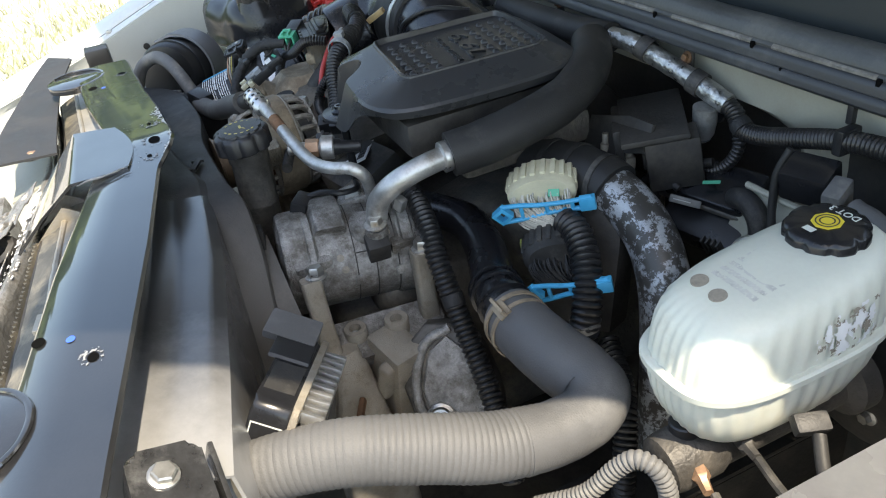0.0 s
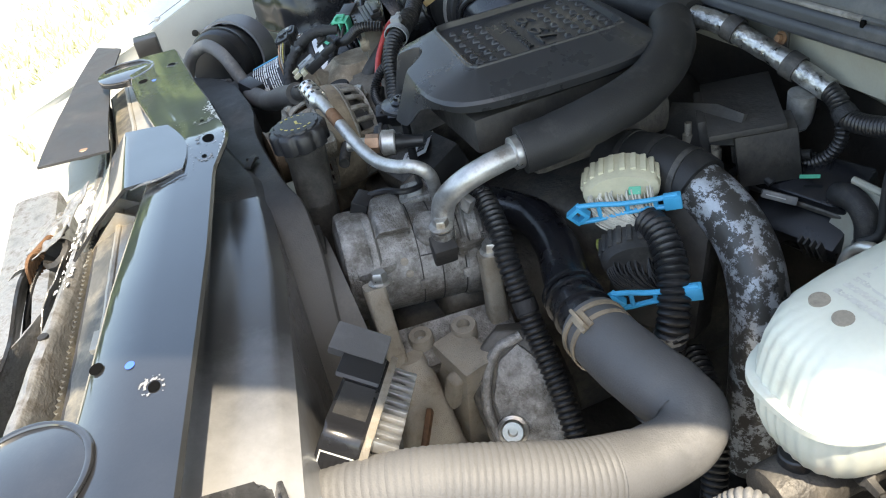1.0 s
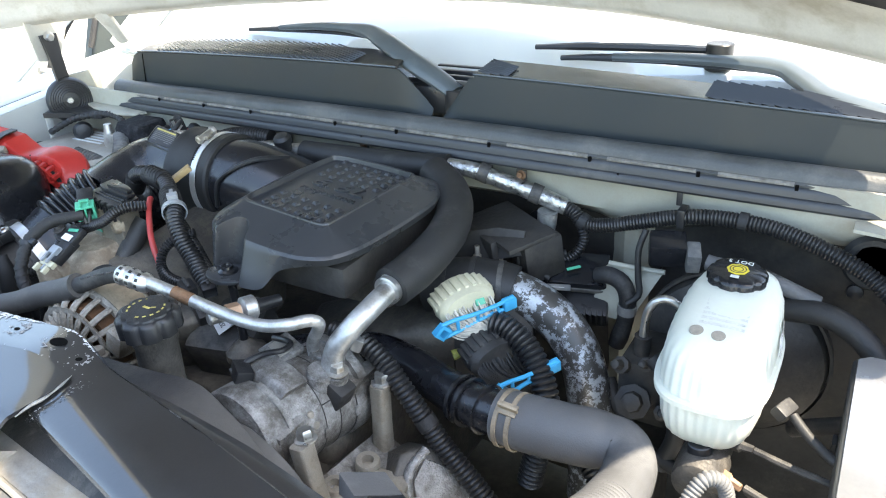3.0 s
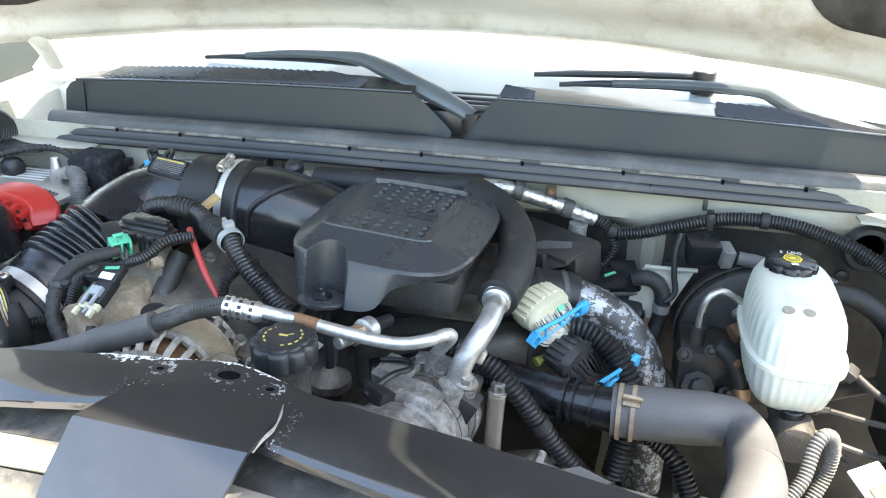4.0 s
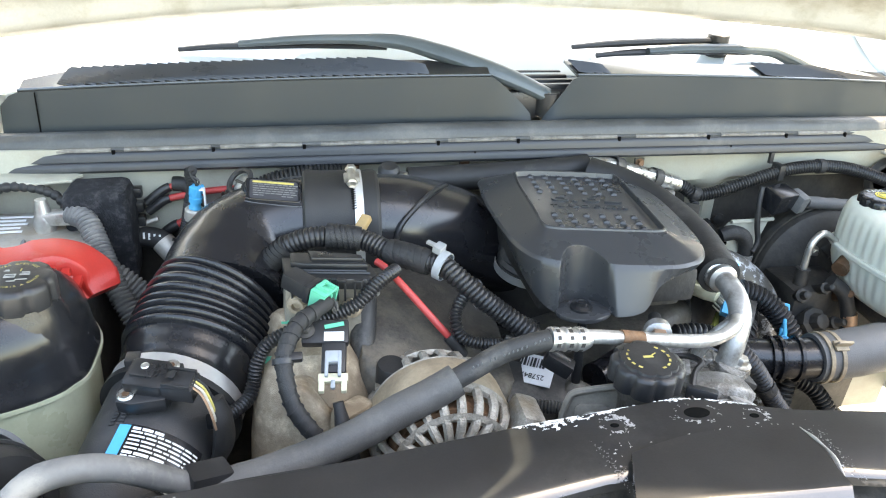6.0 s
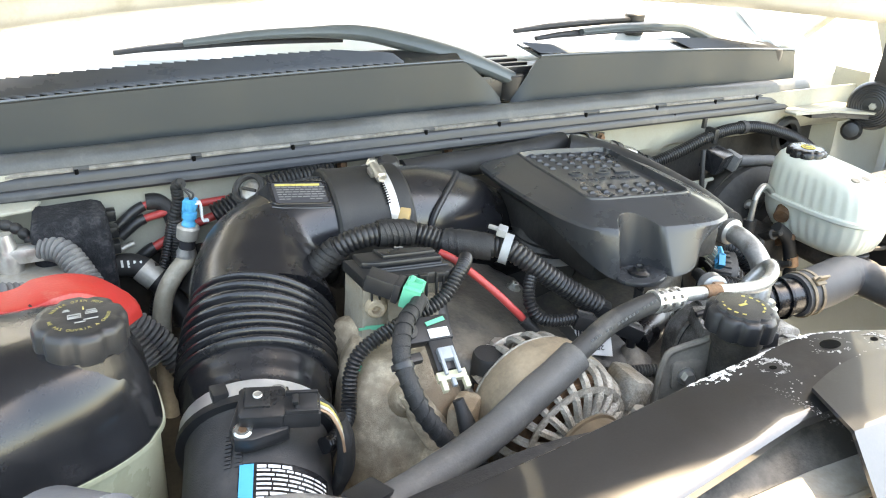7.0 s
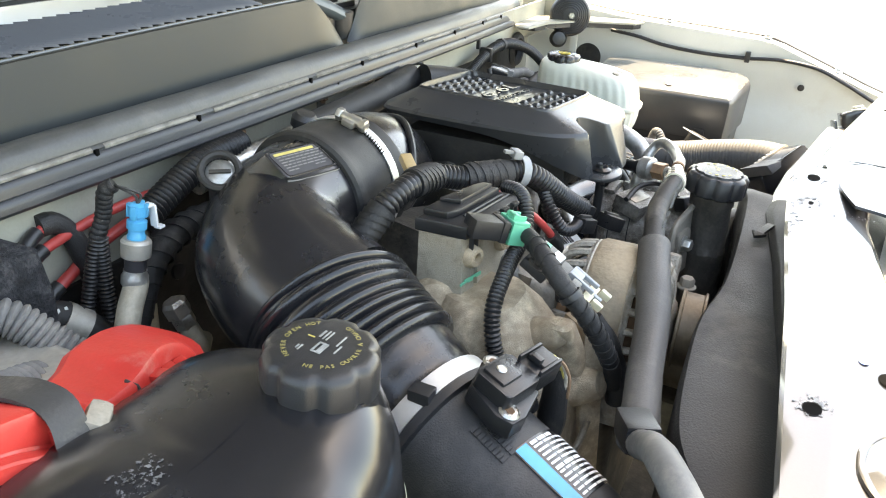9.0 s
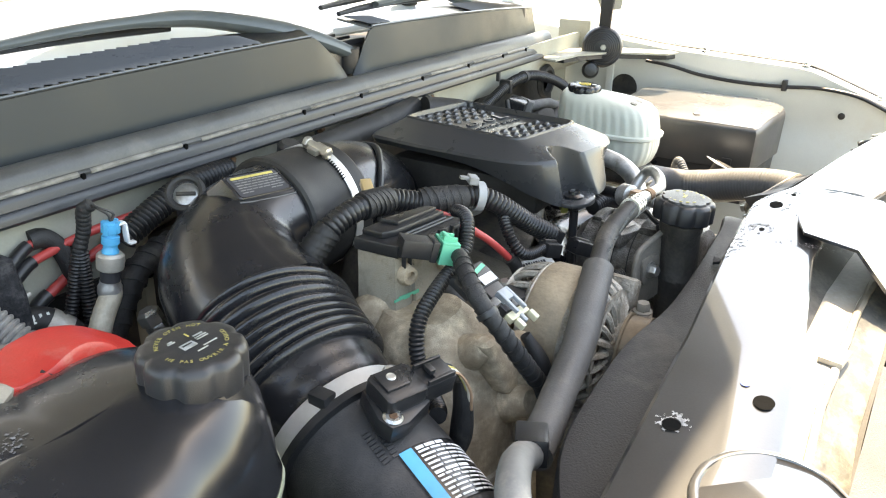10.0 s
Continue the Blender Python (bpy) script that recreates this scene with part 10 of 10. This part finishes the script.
def right_clutter():
    t = thing("inner_bracket_panel", (0.46, 0.60, 1.0), "off-white painted sheet bracket behind the pipes", "bracket")

    g = B()
    prism(g, [(-0.055, -0.045), (0.016, -0.048), (0.022, -0.02), (0.05, 0.036), (0.056, 0.046), (-0.028, 0.044), (-0.036, 0.036)], -0.002, 0.002, axes((0.455, 0.605, 0.99), (1, 0.05, 0), (0, -1, 0.15)), bev=0.001)
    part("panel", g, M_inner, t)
    part("lip", tube(B(), [(0.427, 0.603, 1.037), (0.47, 0.604, 1.037), (0.512, 0.606, 1.038)], 0.004, 8, 0.01), M_inner, t)
    loom("steel_hook_line", [(0.515, 0.50, 0.93), (0.515, 0.50, 0.99), (0.52, 0.502, 1.035), (0.54, 0.506, 1.052), (0.565, 0.51, 1.04), (0.59, 0.515, 1.02), (0.60, 0.52, 1.0)], 0.006, "bent steel brake line with a sleeve", material=M_steel, cat="brake line", group="brake lines", pname="line")
    part("sleeve", tube(B(), [(0.515, 0.50, 0.93), (0.515, 0.50, 0.99)], 0.012, 12, 0.01), M_dark, bpy.data.objects["steel_hook_line"])
    loom("black_strap_wire", [(0.478, 0.61, 1.10), (0.472, 0.60, 1.07), (0.475, 0.595, 1.03), (0.48, 0.59, 1.0), (0.465, 0.58, 0.985)], 0.005, "thin black lead hanging by the bracket", material=M_rubber, cat="wire", group="", pname="wire")
    t = thing("firewall_connector", (0.53, 0.60, 1.07), "dark blue-black plug with a taped lead on the firewall", "connector")
    g = B()
    box(g, (0.512, 0.605, 1.078), (0.052, 0.04, 0.04), frame_of((0.1, -0.3, 1)), bev=0.005)
    part("plug", g, M_gloss, t)
    g = B()
    box(g, (0.550, 0.603, 1.073), (0.020, 0.034, 0.034), frame_of((0.1, -0.3, 1)), bev=0.004)
    part("collar", g, M_greyloom, t)
    part("lead", tube(B(), [(0.57, 0.603, 1.07), (0.61, 0.60, 1.066), (0.66, 0.60, 1.06), (0.72, 0.60, 1.04)], 0.0115, 12, 0.008, wobble=0.15), M_tanhose, t)
    t = thing("abs_unit", (0.53, 0.50, 0.85), "dark greasy valve block with steel lines", "valve block")
    g = B()
    box(g, (0.545, 0.52, 0.91), (0.11, 0.10, 0.10), bev=0.01)
    part("block", g, M_dark, t)
    for k, (p, r) in enumerate((((0.50, 0.475, 0.950), 0.011), ((0.535, 0.47, 0.965), 0.009), ((0.57, 0.47, 0.95), 0.011), ((0.52, 0.46, 0.905), 0.022), ((0.56, 0.46, 0.90), 0.010))):
        part("port", lathe(B(), p, (0.1 * (k - 2), -0.8, 0.5), [(r, -0.02), (r, 0.006), (r * 1.15, 0.008), (r * 1.15, 0.016), (r * 0.7, 0.018), (r * 0.6, 0.034), (r * 0.3, 0.036)], 8), M_rust if k == 2 else M_dark, t)
    part("brass_tag", lathe(B(), (0.585, 0.462, 0.985), (0.1, -0.3, 1), [(0.010, 0), (0.010, 0.02)], 12), M_brass, t)
    loom("rusty_cross_hose", [(0.56, 0.47, 1.0), (0.585, 0.485, 1.01), (0.61, 0.51, 1.02), (0.64, 0.54, 1.03)], 0.014, "rust stained pipe behind the reservoir", material=M_rust, cat="pipe", group="", pname="pipe")
    loom("greasy_hose", [(0.54, 0.46, 0.985), (0.565, 0.452, 0.965), (0.58, 0.447, 0.93), (0.585, 0.44, 0.88), (0.57, 0.43, 0.83)], 0.0125, "greasy black hose with a brass band", material=M_rubber, cat="hose", group="hoses", pname="hose")
    part("band", tube(B(), [(0.583, 0.446, 0.925), (0.586, 0.4425, 0.905)], 0.0138, 14, 0.004), M_brass, bpy.data.objects["greasy_hose"])
    loom("low_pipe", [(0.47, 0.50, 0.90), (0.50, 0.47, 0.87), (0.54, 0.44, 0.85), (0.60, 0.42, 0.84)], 0.010, "dark steel pipe low beside the valve block", material=M_dark, cat="pipe", group="", pname="pipe")
    loom("rear_rubber_hose", [(0.60, 0.57, 0.98), (0.66, 0.59, 1.02), (0.74, 0.58, 1.035), (0.80, 0.56, 1.0), (0.82, 0.55, 0.93)], 0.0165, "black rubber vacuum hose by the booster", material=M_rubber, cat="hose", group="hoses", pname="hose")
    loom("side_hose", [(0.72, 0.53, 0.88), (0.78, 0.50, 0.93), (0.83, 0.47, 0.97), (0.86, 0.45, 0.96)], 0.012, "grey hose beside the fender apron", material=M_dusty, cat="hose", group="hoses", pname="hose")
    loom("low_loom", [(0.40, 0.42, 0.86), (0.46, 0.40, 0.84), (0.50, 0.375, 0.82), (0.53, 0.35, 0.76), (0.54, 0.34, 0.66)], 0.014, "corrugated loom low behind the radiator hose", rib=0.003, pitch=0.007)
    t = thing("grommet", (0.77, 0.64, 1.08), "round black grommet in the firewall", "grommet")
    part("ring", lathe(B(), (0.775, 0.668, 1.085), (0, -1, 0), [(0.04, 0), (0.042, 0.004), (0.036, 0.012), (0.028, 0.012), (0.026, 0.004), (0.024, 0.0)], 28), M_rubber, t)
    t = thing("tagged_connector", (0.72, 0.2, 0.93), "grey plug with a worn white paper tag", "connector")
    g = B()
    box(g, (0.715, 0.195, 0.945), (0.05, 0.045, 0.04), frame_of((0.3, -0.4, 1)), bev=0.004)
    part("plug", g, M_dusty, t)
    g = B()
    box(g, (0.70, 0.20, 0.97), (0.05, 0.05, 0.002), frame_of((0.3, -0.4, 1)), bev=0)
    part("paper_tag", g, M_label, t)


right_clutter()


def turbo_side():
    t = thing("turbo_heat_shield", (0.25, 0.54, 1.0), "dark metal bracket and shield behind the cover", "heat shield")
    g = B()
    m = axes((0.245, 0.545, 1.05), (0.95, 0.10, 0.10), (0.1, -0.9, 0.35))
    prism(g, [(-0.06, -0.035), (0.0, -0.04), (0.02, -0.015), (0.06, -0.01), (0.065, 0.030), (0.02, 0.034), (-0.055, 0.022)], -0.003, 0.003, m, bev=0.0015)
    part("shield", g, M_dark, t)
    g = B()
    box(g, (0.262, 0.59, 1.072), (0.15, 0.085, 0.008), frame_of((-0.08, -0.12, 1)), bev=0.002)
    part("top_flange", g, M_dark, t)
    part("side_wall", box(B(), (0.315, 0.585, 1.035), (0.05, 0.07, 0.07), frame_of((-0.08, -0.12, 1)), bev=0.006), M_dark, t)
    part("front_wall", box(B(), (0.23, 0.56, 1.04), (0.09, 0.012, 0.06), frame_of((-0.08, -0.12, 1)), bev=0.004), M_dark, t)
    for k in range(3):
        part("rib", box(B(), (0.215 + 0.04 * k, 0.553, 1.045), (0.008, 0.006, 0.05), frame_of((-0.08, -0.12, 1)), bev=0.002), M_dark, t)
    for p, q in (((0.235, 0.535, 1.01), (0.232, 0.537, 1.055)), ((0.264, 0.552, 1.01), (0.259, 0.556, 1.062))):
        p, q = Vector(p), Vector(q)
        part("stud", lathe(B(), p, q - p, [(0.009, 0), (0.0095, 0.016), (0.007, 0.018), (0.007, 0.03), (0.0045, 0.032), (0.0045, (q - p).length)], 12), M_castmid, t)
    t = thing("relay_module", (0.37, 0.60, 0.95), "dark plastic module with taped leads under the foil line", "control module")
    fr = frame_of((0.12, -0.45, 1))
    g = B()
    box(g, (0.362, 0.618, 0.998), (0.115, 0.065, 0.028), fr, bev=0.004)
    part("case", g, M_gloss, t)
    g = B()
    box(g, (0.362, 0.590, 0.984), (0.120, 0.010, 0.008), fr, bev=0.002)
    part("ledge", g, M_dusty, t)
    g = B()
    box(g, (0.371, 0.600, 1.0165), (0.022, 0.005, 0.001), fr @ Matrix.Rotation(0.4, 3, "Z"), bev=0)
    part("paint_mark", g, M_green, t)
    g = B()
    box(g, (0.372, 0.598, 0.955), (0.115, 0.06, 0.040), frame_of((0.15, -0.6, 1)), bev=0.006)
    part("lower_case", g, M_plastic, t)
    for k in range(4):
        g = B()
        box(g, (0.405 + 0.009 * k, 0.566, 0.953 + 0.002 * k), (0.003, 0.01, 0.034), frame_of((0.15, -0.6, 1)), bev=0.001)
        part("latch_rib", g, M_dusty, t)
    t2 = thing("tagged_lead", (0.345, 0.57, 0.96), "pale ribbed connector with a worn sticker beside the module", "connector")
    g = B()
    box(g, (0.356, 0.572, 0.992), (0.040, 0.010, 0.013), frame_of((0.3, -0.8, 0.5)) @ Matrix.Rotation(0.5, 3, "Y"), bev=0.002)
    part("body", g, M_greyloom, t2)
    g = B()
    box(g, (0.357, 0.566, 0.9955), (0.022, 0.001, 0.009), frame_of((0.3, -0.8, 0.5)) @ Matrix.Rotation(0.5, 3, "Y"), bev=0)
    part("sticker", g, M_stain, t2)
    part("lead", tube(B(), [(0.34, 0.575, 1.002), (0.325, 0.572, 1.010), (0.305, 0.562, 1.014), (0.29, 0.56, 1.0)], 0.0055, 10, 0.006, wobble=0.2), M_tape, t2)
    t3 = thing("taped_lead", (0.44, 0.60, 0.95), "thick black taped lead bending down by the module", "wiring loom", "wiring looms")
    part("lead", tube(B(), [(0.41, 0.600, 1.012), (0.43, 0.598, 1.018), (0.452, 0.596, 1.010), (0.462, 0.595, 0.985), (0.460, 0.595, 0.945), (0.45, 0.59, 0.90)], 0.0135, 14, 0.007, wobble=0.12), M_tape, t3)
    part("tape_band", tube(B(), [(0.4625, 0.595, 0.975), (0.4615, 0.595, 0.960)], 0.0148, 14, 0.004), M_greyloom, t3)
    t4 = thing("silver_socket", (0.31, 0.64, 1.04), "dull silver socket with a bluish tip under the foil line", "socket")
    part("sleeve", lathe(B(), (0.305, 0.642, 1.046), (0.08, -0.05, 1), [(0.010, -0.004), (0.0135, 0.002), (0.016, 0.02), (0.0165, 0.042)], 20), M_tubealu, t4)
    part("tip", lathe(B(), (0.305, 0.642, 1.046), (-0.08, 0.05, -1), [(0.011, -0.002), (0.010, 0.006), (0.004, 0.011)], 16), M_greylid, t4)
    for k, (pts, r, mt, lab) in enumerate((
            ([(0.29, 0.62, 1.05), (0.30, 0.612, 1.028), (0.318, 0.606, 1.018), (0.335, 0.604, 1.02)], 0.0042, M_tape, "thin black wire by the socket"),
            ([(0.298, 0.625, 1.044), (0.312, 0.612, 1.026), (0.325, 0.607, 1.022)], 0.0028, M_redwire, "thin red wire by the socket"),
            ([(0.35, 0.62, 1.03), (0.32, 0.60, 1.02), (0.30, 0.58, 0.995), (0.305, 0.565, 0.96), (0.33, 0.55, 0.91)], 0.006, M_tape, "thin black wire under the module"))):
        loom("side_wire", pts, r, lab, material=mt, cat="wire", group="", pname="wire", wob=0.1)


turbo_side()


def fuel_module():
    t = thing("fuel_control_module", (0.44, 0.03, 0.93), "black edged fuel module with rows of bright cooling fins", "control module")
    d = Vector((-0.877, 0.415, -0.23)).normalized()
    n = Vector((0.474, 0.775, -0.42))
    n = (n - d * n.dot(d)).normalized()
    h = n.cross(d)
    h = h if h.z > 0 else -h
    x = h.cross(n)
    m = Matrix.Translation(Vector((0.44, 0.051, 1.02)) - h * 0.045) @ Matrix((x, h, n)).transposed().to_4x4()
    s = 1 if x.dot(d) > 0 else -1

    def put_in(name, tmp, material, parent, label=""):
        g = B()
        put(g, tmp, m)
        return part(name, g, material, parent, label)

    tmp = B()
    prism(tmp, rounded(0.140, 0.088, 0.012), -0.042, -0.004, bev=0.004)
    put_in("case", tmp, M_gloss, t)
    tmp = B()
    prism(tmp, rounded(0.148, 0.094, 0.010), -0.005, 0.002, bev=0.002)
    base = put_in("fin_base", tmp, M_castmid, t)
    for i in range(10):
        tmp = B()
        for j in range(5):
            box(tmp, (-0.058 + 0.0128 * i, -0.036 + 0.0175 * j, 0.013), (0.0058, 0.012, 0.024), bev=0.0018, seg=2)
        put_in("fin", tmp, M_alu, base)
    tmp = B()
    prism(tmp, [(s * 0.045, 0.042), (s * 0.072, 0.040), (s * 0.080, 0.060), (s * 0.040, 0.052)], -0.066, -0.010, bev=0.002)
    put_in("tab", tmp, M_tanhose, t)
    tmp = B()
    prism(tmp, [(s * 0.010, 0.0435), (s * 0.044, 0.0435), (s * 0.050, 0.052), (s * 0.012, 0.047)], -0.050, -0.008, bev=0.001)
    put_in("clip", tmp, M_plastic, t)
    tmp = B()
    box(tmp, (-s * 0.02, 0.0442, -0.024), (0.05, 0.0008, 0.030), bev=0)
    put_in("dust_film", tmp, M_dusty, t, "dusty top face")
    for y in (0.012, -0.010):
        for a, b, w, k in ((0.0, 0.010, 0.030, 0.0012), (0.0, -0.010, 0.030, 0.0012), (0.0145, 0.0, 0.0012, 0.021), (-0.0145, 0.0, 0.0012, 0.021)):
            tmp = B()
            box(tmp, (-s * 0.0703, y + b, -0.024 + a), (0.0006, k, w), bev=0)
            put_in("print_bar", tmp, M_palepr, t)


fuel_module()
